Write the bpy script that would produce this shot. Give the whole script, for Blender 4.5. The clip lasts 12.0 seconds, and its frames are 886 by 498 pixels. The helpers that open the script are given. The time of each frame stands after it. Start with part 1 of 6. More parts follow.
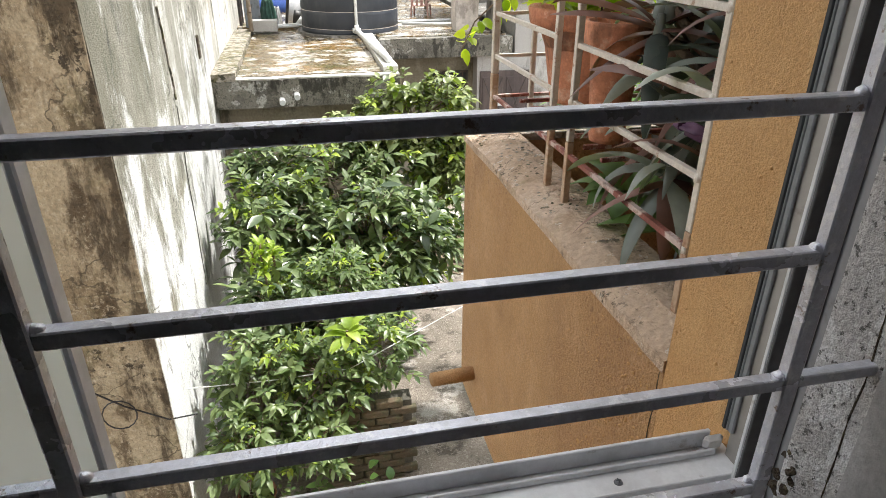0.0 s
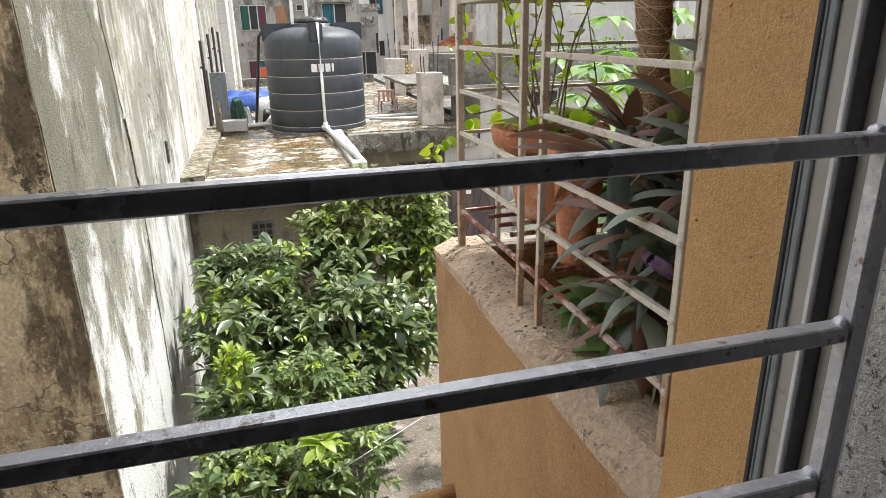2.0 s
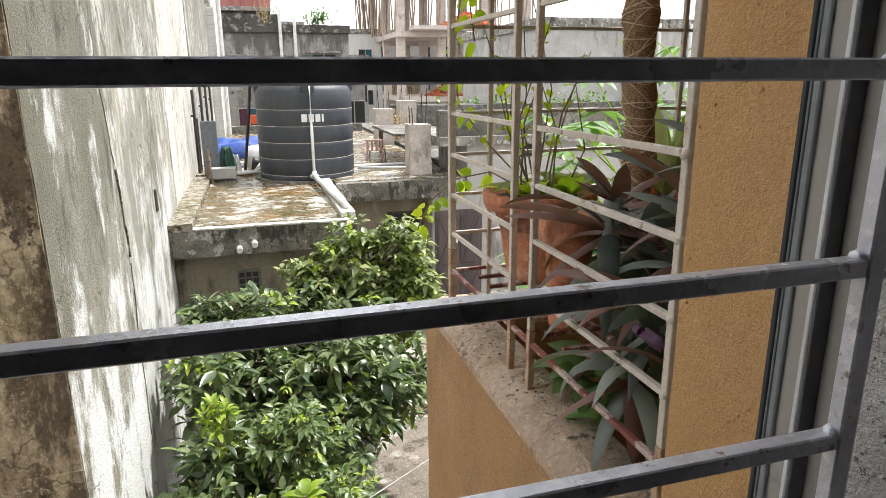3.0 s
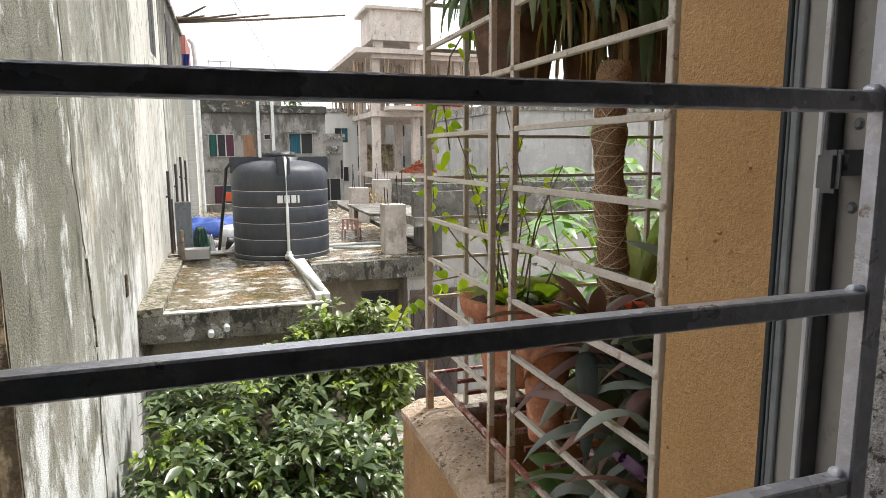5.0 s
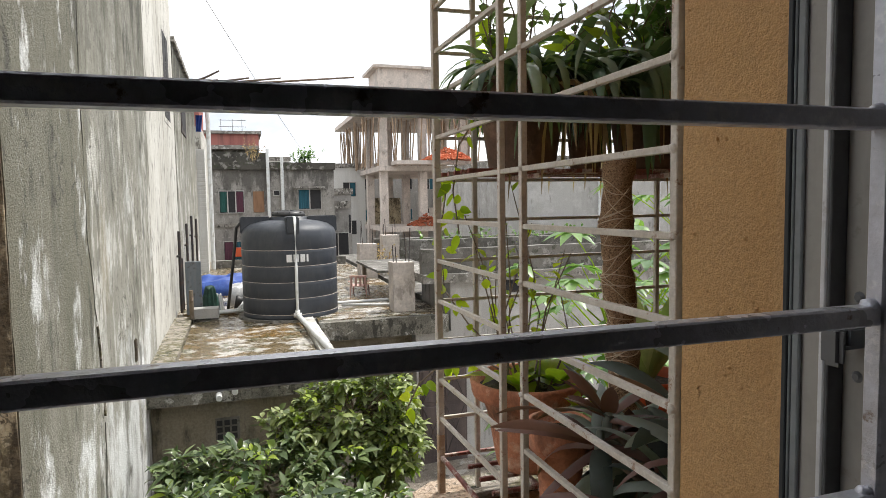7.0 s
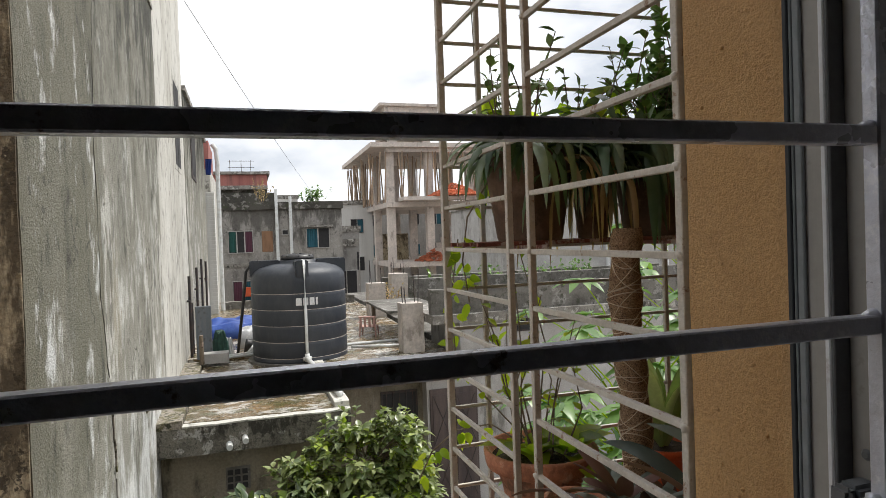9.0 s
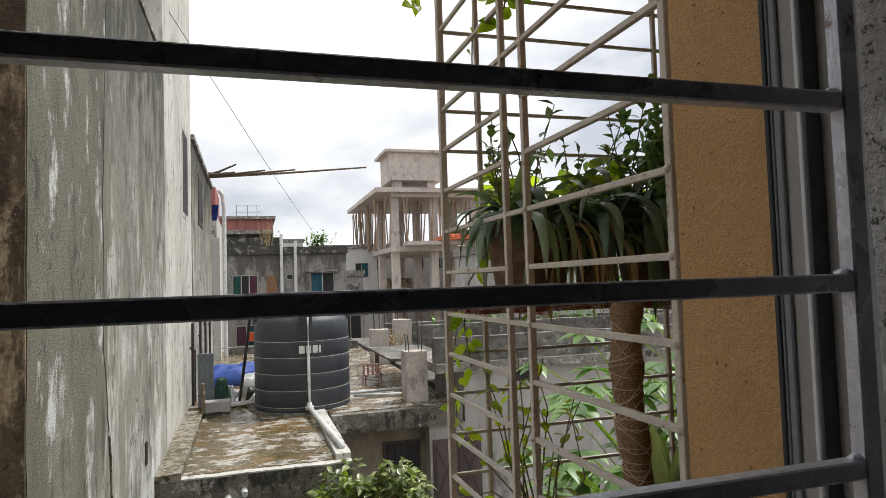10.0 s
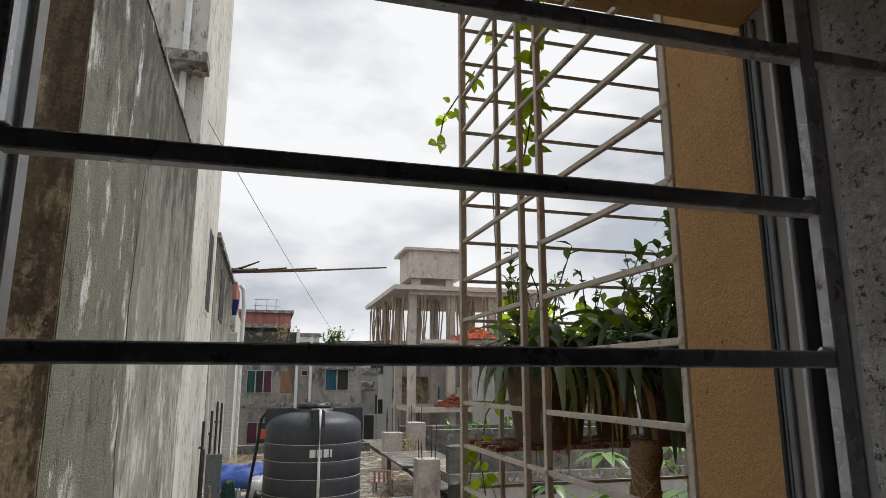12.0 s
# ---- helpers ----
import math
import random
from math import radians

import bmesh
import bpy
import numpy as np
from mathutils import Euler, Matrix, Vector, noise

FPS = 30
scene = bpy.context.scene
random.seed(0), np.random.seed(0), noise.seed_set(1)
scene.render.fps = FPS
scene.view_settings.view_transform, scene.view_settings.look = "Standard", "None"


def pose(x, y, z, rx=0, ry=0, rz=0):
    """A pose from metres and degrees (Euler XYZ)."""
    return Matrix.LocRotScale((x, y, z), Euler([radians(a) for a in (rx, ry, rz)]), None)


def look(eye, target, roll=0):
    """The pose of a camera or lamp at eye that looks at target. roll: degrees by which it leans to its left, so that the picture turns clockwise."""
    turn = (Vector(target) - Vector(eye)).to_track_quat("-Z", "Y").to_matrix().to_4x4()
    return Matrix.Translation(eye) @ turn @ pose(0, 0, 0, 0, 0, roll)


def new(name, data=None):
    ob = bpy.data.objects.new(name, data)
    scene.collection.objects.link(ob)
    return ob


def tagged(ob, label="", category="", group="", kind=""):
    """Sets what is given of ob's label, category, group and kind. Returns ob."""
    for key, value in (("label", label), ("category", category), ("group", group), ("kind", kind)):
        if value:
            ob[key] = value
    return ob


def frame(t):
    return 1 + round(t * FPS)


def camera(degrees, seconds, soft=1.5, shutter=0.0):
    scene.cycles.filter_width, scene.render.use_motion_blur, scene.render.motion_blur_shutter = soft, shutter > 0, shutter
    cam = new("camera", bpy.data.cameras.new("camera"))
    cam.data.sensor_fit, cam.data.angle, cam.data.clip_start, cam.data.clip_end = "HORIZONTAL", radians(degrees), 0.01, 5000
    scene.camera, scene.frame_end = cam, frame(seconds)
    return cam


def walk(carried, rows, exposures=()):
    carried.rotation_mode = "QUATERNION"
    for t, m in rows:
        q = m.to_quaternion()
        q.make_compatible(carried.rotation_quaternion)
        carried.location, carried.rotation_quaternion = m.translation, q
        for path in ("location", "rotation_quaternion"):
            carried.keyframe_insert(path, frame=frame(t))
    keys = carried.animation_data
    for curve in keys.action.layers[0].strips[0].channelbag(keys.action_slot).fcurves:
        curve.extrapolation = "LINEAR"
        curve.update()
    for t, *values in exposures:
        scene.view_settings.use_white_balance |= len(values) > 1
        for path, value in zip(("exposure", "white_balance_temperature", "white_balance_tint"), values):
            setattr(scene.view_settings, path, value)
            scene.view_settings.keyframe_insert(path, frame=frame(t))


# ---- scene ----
cam = camera(69.4, 12.0, soft=0.75)
PATH = [
    (0, (-0.054, -0.386, 4.986), (0.33, 1.365, 4.099), 0.2),
    (0.5, (-0.058, -0.346, 5.008), (0.365, 1.416, 4.16), -0.1),
    (1, (-0.053, -0.328, 5.033), (0.403, 1.456, 4.252), -0.6),
    (1.5, (-0.037, -0.321, 5.057), (0.43, 1.487, 4.341), -1.3),
    (2, (-0.026, -0.312, 5.081), (0.46, 1.513, 4.426), -1.3),
    (2.5, (-0.038, -0.316, 5.11), (0.472, 1.525, 4.519), -1.5),
    (3, (-0.046, -0.317, 5.133), (0.497, 1.536, 4.614), -0.4),
    (5, (-0.047, -0.3, 5.232), (0.586, 1.574, 4.935), -0.3),
    (5.5, (-0.049, -0.295, 5.26), (0.597, 1.582, 5.017), 0.2),
    (6, (-0.052, -0.307, 5.29), (0.573, 1.583, 5.099), 0.2),
    (6.5, (-0.056, -0.308, 5.315), (0.57, 1.585, 5.15), -0.6),
    (8.5, (-0.063, -0.322, 5.424), (0.534, 1.585, 5.362), -1.4),
    (9, (-0.069, -0.328, 5.458), (0.529, 1.58, 5.422), -2.0),
    (9.5, (-0.064, -0.335, 5.49), (0.533, 1.574, 5.513), -2.5),
    (10, (-0.063, -0.347, 5.527), (0.525, 1.562, 5.627), -1.8),
    (10.5, (-0.053, -0.354, 5.557), (0.52, 1.555, 5.724), -1.8),
    (11, (-0.066, -0.37, 5.586), (0.506, 1.531, 5.832), -0.8),
    (11.5, (-0.079, -0.385, 5.612), (0.496, 1.5, 5.952), -0.1),
    (12, (-0.083, -0.402, 5.63), (0.445, 1.485, 6.03), 0.0),
]
walk(cam, [(t, look(e, g, r)) for t, e, g, r in PATH],
     exposures=[(0, 1.0), (1.5, 0.82), (3, 0.72), (5, 0.50), (6.5, 0.26), (8.5, -0.02), (9, -0.12), (10.5, -0.36), (12, -0.60)])

# ---- world and sun ----
SUN_DIR = Vector((0.55, 0.18, 1.0)).normalized()
world = bpy.data.worlds.new("sky")
scene.world = world
world.use_nodes = True
wn, wl = world.node_tree.nodes, world.node_tree.links
wn.clear()
sky = wn.new("ShaderNodeTexSky")
sky.sky_type, sky.sun_disc = "NISHITA", False
sky.sun_elevation = math.asin(SUN_DIR.z)
sky.sun_rotation = math.atan2(SUN_DIR.x, SUN_DIR.y)
dim = wn.new("ShaderNodeVectorMath")
dim.operation = "SCALE"
dim.inputs["Scale"].default_value = 0.11
coord = wn.new("ShaderNodeTexCoord")
stretch = wn.new("ShaderNodeMapping")
stretch.inputs["Scale"].default_value = (1.0, 1.0, 2.2)
puffs = wn.new("ShaderNodeTexNoise")
puffs.inputs["Scale"].default_value, puffs.inputs["Detail"].default_value = 2.6, 7
puffs.inputs["Roughness"].default_value = 0.52
shade = wn.new("ShaderNodeValToRGB")
shade.color_ramp.elements[0].position, shade.color_ramp.elements[0].color = 0.36, (0.84, 0.89, 0.97, 1)
shade.color_ramp.elements[1].position, shade.color_ramp.elements[1].color = 0.54, (1.42, 1.43, 1.45, 1)
cover = wn.new("ShaderNodeMapRange")
cover.inputs["From Min"].default_value, cover.inputs["From Max"].default_value = 0.30, 0.40
cover.inputs["To Min"].default_value, cover.inputs["To Max"].default_value = 0.70, 1.0
blend = wn.new("ShaderNodeMix")
blend.data_type = "RGBA"
ground_sky = wn.new("ShaderNodeBackground")
world_out = wn.new("ShaderNodeOutputWorld")
wl.new(sky.outputs[0], dim.inputs[0])
wl.new(coord.outputs["Generated"], stretch.inputs[0])
wl.new(stretch.outputs[0], puffs.inputs["Vector"])
wl.new(puffs.outputs[0], shade.inputs[0])
wl.new(puffs.outputs[0], cover.inputs[0])
wl.new(cover.outputs[0], blend.inputs["Factor"])
wl.new(dim.outputs[0], blend.inputs["A"])
wl.new(shade.outputs[0], blend.inputs["B"])
wl.new(blend.outputs["Result"], ground_sky.inputs[0])
wl.new(ground_sky.outputs[0], world_out.inputs[0])

sun = new("sun", bpy.data.lights.new("sun", "SUN"))
sun.data.energy, sun.data.angle, sun.data.color = 4.2, radians(3), (1.0, 0.965, 0.91)
sun.matrix_world = look(SUN_DIR * 50, (0, 0, 0))


# ---- materials ----
def lerp_node(nt, kind, fac, a, b):
    n = nt.nodes.new("ShaderNodeMix")
    n.data_type, n.blend_type = "RGBA", kind
    for key, v in (("Factor", fac), ("A", a), ("B", b)):
        if isinstance(v, bpy.types.NodeSocket):
            nt.links.new(v, n.inputs[key])
        elif key == "Factor":
            n.inputs[key].default_value = v
        else:
            n.inputs[key].default_value = (*v, 1)
    return n.outputs["Result"]


def noise_node(nt, scale, stretch=(1, 1, 1), detail=6, rough=0.6, low=0.0, high=1.0, offset=0.0):
    """Noise in object space, remapped to run from 0 at low to 1 at high."""
    tc = nt.nodes.new("ShaderNodeTexCoord")
    mp = nt.nodes.new("ShaderNodeMapping")
    mp.inputs["Scale"].default_value = stretch
    mp.inputs["Location"].default_value = (offset, offset * 1.7, offset * 0.6)
    nz = nt.nodes.new("ShaderNodeTexNoise")
    nz.inputs["Scale"].default_value, nz.inputs["Detail"].default_value = scale, detail
    nz.inputs["Roughness"].default_value = rough
    rg = nt.nodes.new("ShaderNodeMapRange")
    rg.inputs["From Min"].default_value, rg.inputs["From Max"].default_value = low, high
    nt.links.new(tc.outputs["Object"], mp.inputs[0])
    nt.links.new(mp.outputs[0], nz.inputs["Vector"])
    nt.links.new(nz.outputs[0], rg.inputs[0])
    return rg.outputs[0]


def surface(name, base, layers=(), rough=0.85, bump=0.0, bump_scale=60, metal=0.0, fine=0.18, vary=0.0,
            relief=0.004, rough_var=0.1, masks=(), graded_tones=(), cracks=None, over=()):
    """A weathered surface: a base colour, stain layers of (colour, scale, stretch, low, high, amount), fine grain and relief."""
    m = bpy.data.materials.new(name)
    m.use_nodes = True
    nt = m.node_tree
    bsdf = nt.nodes["Principled BSDF"]
    tone = lerp_node(nt, "MIX", 0.0, base, base)
    for i, (colour, scale, stretch_by, low, high, amount) in enumerate(layers):
        f = noise_node(nt, scale, stretch_by, 9, 0.68, low, high, 3.1 * i + 1)
        for mask in masks:
            if mask[0] == i:
                prod = nt.nodes.new("ShaderNodeMath")
                prod.operation = "MULTIPLY"
                nt.links.new(f, prod.inputs[0])
                nt.links.new(noise_node(nt, mask[1], (1, 1, mask[2]), 4, 0.55, mask[3], mask[4], 7.7 * i + 2), prod.inputs[1])
                f = prod.outputs[0]
        k = nt.nodes.new("ShaderNodeMath")
        k.operation = "MULTIPLY"
        k.inputs[1].default_value = amount
        nt.links.new(f, k.inputs[0])
        tone = lerp_node(nt, "MIX", k.outputs[0], tone, colour)
    # Noisy tones that grow along one axis between two positions.
    for n, (colour, scale, z_lo, z_hi, amount, *axis) in enumerate(graded_tones):
        tc = nt.nodes.new("ShaderNodeTexCoord")
        sep = nt.nodes.new("ShaderNodeSeparateXYZ")
        nt.links.new(tc.outputs["Object"], sep.inputs[0])
        rise = nt.nodes.new("ShaderNodeMapRange")
        rise.inputs["From Min"].default_value, rise.inputs["From Max"].default_value = z_lo, z_hi
        nt.links.new(sep.outputs[axis[0] if axis else 2], rise.inputs[0])
        run = nt.nodes.new("ShaderNodeMath")
        run.operation = "MULTIPLY_ADD"
        run.inputs[1].default_value = 0.66
        nt.links.new(rise.outputs[0], run.inputs[0])
        nt.links.new(noise_node(nt, scale, (1, 0.6, 0.28), 9, 0.70, 0.30, 0.65, 4.4 + 5 * n), run.inputs[2])
        cut = nt.nodes.new("ShaderNodeMapRange")
        cut.inputs["From Min"].default_value, cut.inputs["From Max"].default_value = 0.74, 1.06
        cut.inputs["To Max"].default_value = amount
        nt.links.new(run.outputs[0], cut.inputs[0])
        tone = lerp_node(nt, "MIX", cut.outputs[0], tone, colour)
    for i, (colour, scale, stretch_by, low, high, amount) in enumerate(over):
        k = nt.nodes.new("ShaderNodeMath")
        k.operation = "MULTIPLY"
        nt.links.new(noise_node(nt, scale, stretch_by, 9, 0.68, low, high, 11 + 4.3 * i), k.inputs[0])
        where = nt.nodes.new("ShaderNodeMath")
        where.operation = "MULTIPLY"
        where.inputs[1].default_value = amount
        nt.links.new(noise_node(nt, 0.8, (1, 0.6, 0.5), 4, 0.55, 0.44, 0.54, 17 + 6.1 * i), where.inputs[0])
        nt.links.new(where.outputs[0], k.inputs[1])
        tone = lerp_node(nt, "MIX", k.outputs[0], tone, colour)
    if cracks:
        scale, width, amount = cracks
        tc = nt.nodes.new("ShaderNodeTexCoord")
        wob = nt.nodes.new("ShaderNodeTexNoise")
        wob.inputs["Scale"].default_value, wob.inputs["Detail"].default_value = 5, 5
        off = nt.nodes.new("ShaderNodeVectorMath")
        off.operation = "MULTIPLY_ADD"
        off.inputs[1].default_value = (0.35, 0.35, 0.35)
        nt.links.new(tc.outputs["Object"], wob.inputs["Vector"])
        nt.links.new(wob.outputs["Color"], off.inputs[0])
        nt.links.new(tc.outputs["Object"], off.inputs[2])
        vor = nt.nodes.new("ShaderNodeTexVoronoi")
        vor.feature = "DISTANCE_TO_EDGE"
        vor.inputs["Scale"].default_value = scale
        nt.links.new(off.outputs[0], vor.inputs["Vector"])
        cut = nt.nodes.new("ShaderNodeMapRange")
        cut.inputs["From Min"].default_value, cut.inputs["From Max"].default_value = width, width * 0.3
        cut.inputs["To Max"].default_value = amount
        nt.links.new(vor.outputs["Distance"], cut.inputs[0])
        gap = nt.nodes.new("ShaderNodeMath")
        gap.operation = "MULTIPLY"
        nt.links.new(cut.outputs[0], gap.inputs[0])
        nt.links.new(noise_node(nt, 2.2, (1, 1, 1), 3, 0.5, 0.46, 0.56, 8), gap.inputs[1])
        tone = lerp_node(nt, "MIX", gap.outputs[0], tone, tuple(0.22 * c for c in base))
    g = noise_node(nt, bump_scale, (1, 1, 1), 4, 0.65, 0.25, 0.75, 9)
    if fine:
        spread = nt.nodes.new("ShaderNodeMapRange")
        spread.inputs["To Min"].default_value, spread.inputs["To Max"].default_value = 1 - fine, 1 + fine
        nt.links.new(g, spread.inputs[0])
        comb = nt.nodes.new("ShaderNodeVectorMath")
        comb.operation = "SCALE"
        nt.links.new(tone, comb.inputs[0])
        nt.links.new(spread.outputs[0], comb.inputs["Scale"])
        tone = comb.outputs[0]
    if vary:
        info = nt.nodes.new("ShaderNodeObjectInfo")
        spread = nt.nodes.new("ShaderNodeMapRange")
        spread.inputs["To Min"].default_value, spread.inputs["To Max"].default_value = 1 - vary, 1 + vary
        nt.links.new(info.outputs["Random"], spread.inputs[0])
        comb = nt.nodes.new("ShaderNodeVectorMath")
        comb.operation = "SCALE"
        nt.links.new(tone, comb.inputs[0])
        nt.links.new(spread.outputs[0], comb.inputs["Scale"])
        tone = comb.outputs[0]
    nt.links.new(tone, bsdf.inputs["Base Color"])
    rv = nt.nodes.new("ShaderNodeMapRange")
    rv.inputs["To Min"].default_value, rv.inputs["To Max"].default_value = max(0.03, rough - rough_var), min(1, rough + rough_var)
    nt.links.new(noise_node(nt, 9, (1, 1, 1), 5, 0.6, 0.3, 0.7, 5), rv.inputs[0])
    nt.links.new(rv.outputs[0], bsdf.inputs["Roughness"])
    bsdf.inputs["Metallic"].default_value = metal
    if bump:
        b = nt.nodes.new("ShaderNodeBump")
        b.inputs["Strength"].default_value, b.inputs["Distance"].default_value = bump, relief
        nt.links.new(g, b.inputs["Height"])
        nt.links.new(b.outputs[0], bsdf.inputs["Normal"])
    return m


def foliage(name, dark, light, rough=0.38, through_light=0.25):
    """Leaves whose green differs from leaf to leaf, and that let some light through."""
    m = bpy.data.materials.new(name)
    m.use_nodes = True
    nt = m.node_tree
    bsdf = nt.nodes["Principled BSDF"]
    geo = nt.nodes.new("ShaderNodeNewGeometry")
    ramp = nt.nodes.new("ShaderNodeMapRange")
    nt.links.new(geo.outputs["Random Per Island"], ramp.inputs[0])
    tone = lerp_node(nt, "MIX", ramp.outputs[0], dark, light)
    tone = lerp_node(nt, "MULTIPLY", noise_node(nt, 30, low=0.3, high=0.7), tone, (0.78, 0.8, 0.78))
    nt.links.new(tone, bsdf.inputs["Base Color"])
    bsdf.inputs["Roughness"].default_value = rough
    bsdf.inputs["Specular IOR Level"].default_value = 0.5
    tl = nt.nodes.new("ShaderNodeBsdfTranslucent")
    nt.links.new(lerp_node(nt, "MULTIPLY", 1.0, tone, (1.5, 1.7, 0.7)), tl.inputs[0])
    mx = nt.nodes.new("ShaderNodeMixShader")
    mx.inputs[0].default_value = through_light
    nt.links.new(bsdf.outputs[0], mx.inputs[1])
    nt.links.new(tl.outputs[0], mx.inputs[2])
    nt.links.new(mx.outputs[0], nt.nodes["Material Output"].inputs[0])
    return m


UP = (1, 1, 1)
STREAK = (1.0, 1.0, 0.10)
# Graded tones: paler towards the ground, darker towards the roof.
whitewash = surface("whitewash", (0.26, 0.25, 0.205), [
    ((0.20, 0.192, 0.15), 0.55, (1, 0.9, 0.35), 0.44, 0.60, 0.75),
    ((0.36, 0.35, 0.305), 1.1, (1, 0.9, 0.35), 0.48, 0.62, 0.75),
    ((0.13, 0.125, 0.09), 1.8, (1, 1.0, 0.14), 0.50, 0.64, 0.6),
    ((0.44, 0.43, 0.39), 7, (1, 0.9, 0.4), 0.52, 0.59, 0.55),
    ((0.14, 0.136, 0.11), 11, (1, 1.0, 0.5), 0.545, 0.60, 0.45),
    ((0.035, 0.033, 0.027), 42, (1, 1.0, 0.6), 0.56, 0.585, 0.9),
    ((0.26, 0.215, 0.13), 1.3, (1, 0.6, 0.4), 0.53, 0.66, 0.5),
    ((0.15, 0.145, 0.12), 80, (1, 0.9, 0.7), 0.54, 0.60, 0.5)],
    rough=0.92, bump=1.0, bump_scale=60, relief=0.006, fine=0.28, cracks=(0.8, 0.008, 0.7),
    masks=((3, 0.8, 0.6, 0.49, 0.58), (4, 0.7, 0.6, 0.49, 0.59), (5, 1.0, 0.6, 0.50, 0.58)),
    graded_tones=(((0.14, 0.135, 0.10), 1.4, 2.4, 5.8, 0.8), ((0.105, 0.102, 0.078), 3.0, 5.2, 8.8, 0.7), ((0.045, 0.045, 0.036), 6.0, 6.6, 8.8, 0.9), ((0.74, 0.75, 0.75), 5.0, 3.6, 1.5, 0.9)))
peeling_wash = surface("peeling_wash", (0.28, 0.27, 0.23), [
    ((0.235, 0.23, 0.19), 0.6, (1, 0.8, 0.5), 0.45, 0.60, 0.7),
    ((0.42, 0.41, 0.37), 1.0, (1, 0.7, 0.5), 0.49, 0.60, 0.7),
    ((0.17, 0.165, 0.13), 2.5, (1, 0.9, 0.10), 0.51, 0.63, 0.6),
    ((0.62, 0.61, 0.57), 5, (1, 0.8, 0.28), 0.515, 0.56, 0.75),
    ((0.12, 0.118, 0.096), 7, (1, 0.8, 0.35), 0.53, 0.57, 0.75),
    ((0.045, 0.043, 0.035), 30, (1, 0.8, 0.6), 0.56, 0.59, 0.85),
    ((0.28, 0.23, 0.14), 1.3, (1, 0.5, 0.3), 0.55, 0.66, 0.5),
    ((0.17, 0.165, 0.14), 80, (1, 0.9, 0.7), 0.54, 0.60, 0.45)],
    rough=0.92, bump=1.0, bump_scale=60, relief=0.006, fine=0.26,
    masks=((3, 0.8, 0.4, 0.47, 0.56), (4, 0.8, 0.6, 0.46, 0.55), (5, 1.1, 0.6, 0.47, 0.56)),
    graded_tones=(((0.74, 0.75, 0.75), 4.0, 4.2, 1.5, 0.7), ((0.19, 0.187, 0.155), 2.4, 3.4, 7.2, 0.55), ((0.105, 0.102, 0.078), 3.0, 5.6, 8.8, 0.8), ((0.045, 0.045, 0.036), 5.0, 6.6, 8.7, 0.9)))
# Graded tones: darker towards the top and towards the alley corner.
old_render = surface("old_render", (0.36, 0.295, 0.195), [
    ((0.47, 0.40, 0.275), 1.6, (1, 1, 0.7), 0.46, 0.60, 0.8),
    ((0.22, 0.165, 0.095), 1.3, (1, 1, 0.6), 0.50, 0.60, 0.75),
    ((0.10, 0.07, 0.038), 4.0, (1, 1, 0.6), 0.535, 0.60, 0.85),
    ((0.035, 0.026, 0.016), 13, UP, 0.535, 0.57, 0.92),
    ((0.20, 0.18, 0.09), 2.4, UP, 0.54, 0.64, 0.5),
    ((0.52, 0.46, 0.34), 40, UP, 0.56, 0.60, 0.6)], rough=0.92, bump=1.0, bump_scale=40, relief=0.010, fine=0.3, cracks=(1.4, 0.012, 0.8),
    masks=((3, 1.1, 0.6, 0.47, 0.55),), graded_tones=(((0.07, 0.052, 0.03), 5.0, 4.2, 6.6, 0.85), ((0.05, 0.036, 0.02), 8.0, 1.16, 1.50, 0.85, 0)))
weathered_paint = surface("weathered_paint", (0.56, 0.55, 0.51), [
    ((0.40, 0.385, 0.34), 1.2, (1, 1, 0.4), 0.45, 0.62, 0.8),
    ((0.20, 0.19, 0.165), 3, (1, 1, 0.3), 0.53, 0.64, 0.7),
    ((0.07, 0.066, 0.055), 7, (1, 1, 0.4), 0.56, 0.62, 0.7)], rough=0.85, bump=0.3, fine=0.2)
# Near-black mottled tone for the blackened roof edge, parapet and the recessed storey.
black_mottle = surface("black_mottle", (0.075, 0.07, 0.06), [
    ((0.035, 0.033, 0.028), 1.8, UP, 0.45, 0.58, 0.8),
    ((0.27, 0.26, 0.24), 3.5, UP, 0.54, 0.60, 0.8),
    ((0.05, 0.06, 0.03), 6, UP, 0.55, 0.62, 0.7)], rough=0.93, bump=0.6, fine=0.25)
grey_render = surface("grey_render", (0.29, 0.28, 0.265), [
    ((0.22, 0.21, 0.20), 0.8, (1, 1, 0.5), 0.42, 0.65, 0.8),
    ((0.12, 0.115, 0.11), 2.6, (1, 1, 0.3), 0.55, 0.7, 0.7),
    ((0.44, 0.42, 0.40), 5, UP, 0.56, 0.66, 0.6)], rough=0.9, bump=0.3, bump_scale=20)
concrete = surface("concrete", (0.26, 0.245, 0.22), [
    ((0.15, 0.14, 0.125), 2.2, UP, 0.47, 0.58, 0.85),
    ((0.48, 0.465, 0.435), 5, UP, 0.54, 0.58, 0.85),
    ((0.04, 0.038, 0.032), 5, (1, 1, 0.6), 0.53, 0.58, 0.9),
    ((0.06, 0.06, 0.05), 34, UP, 0.55, 0.59, 0.7)], rough=0.9, bump=0.7, bump_scale=40, relief=0.008, fine=0.25, masks=((2, 1.2, 1, 0.44, 0.54), (3, 1.5, 1, 0.48, 0.58)), cracks=(1.6, 0.015, 0.8))
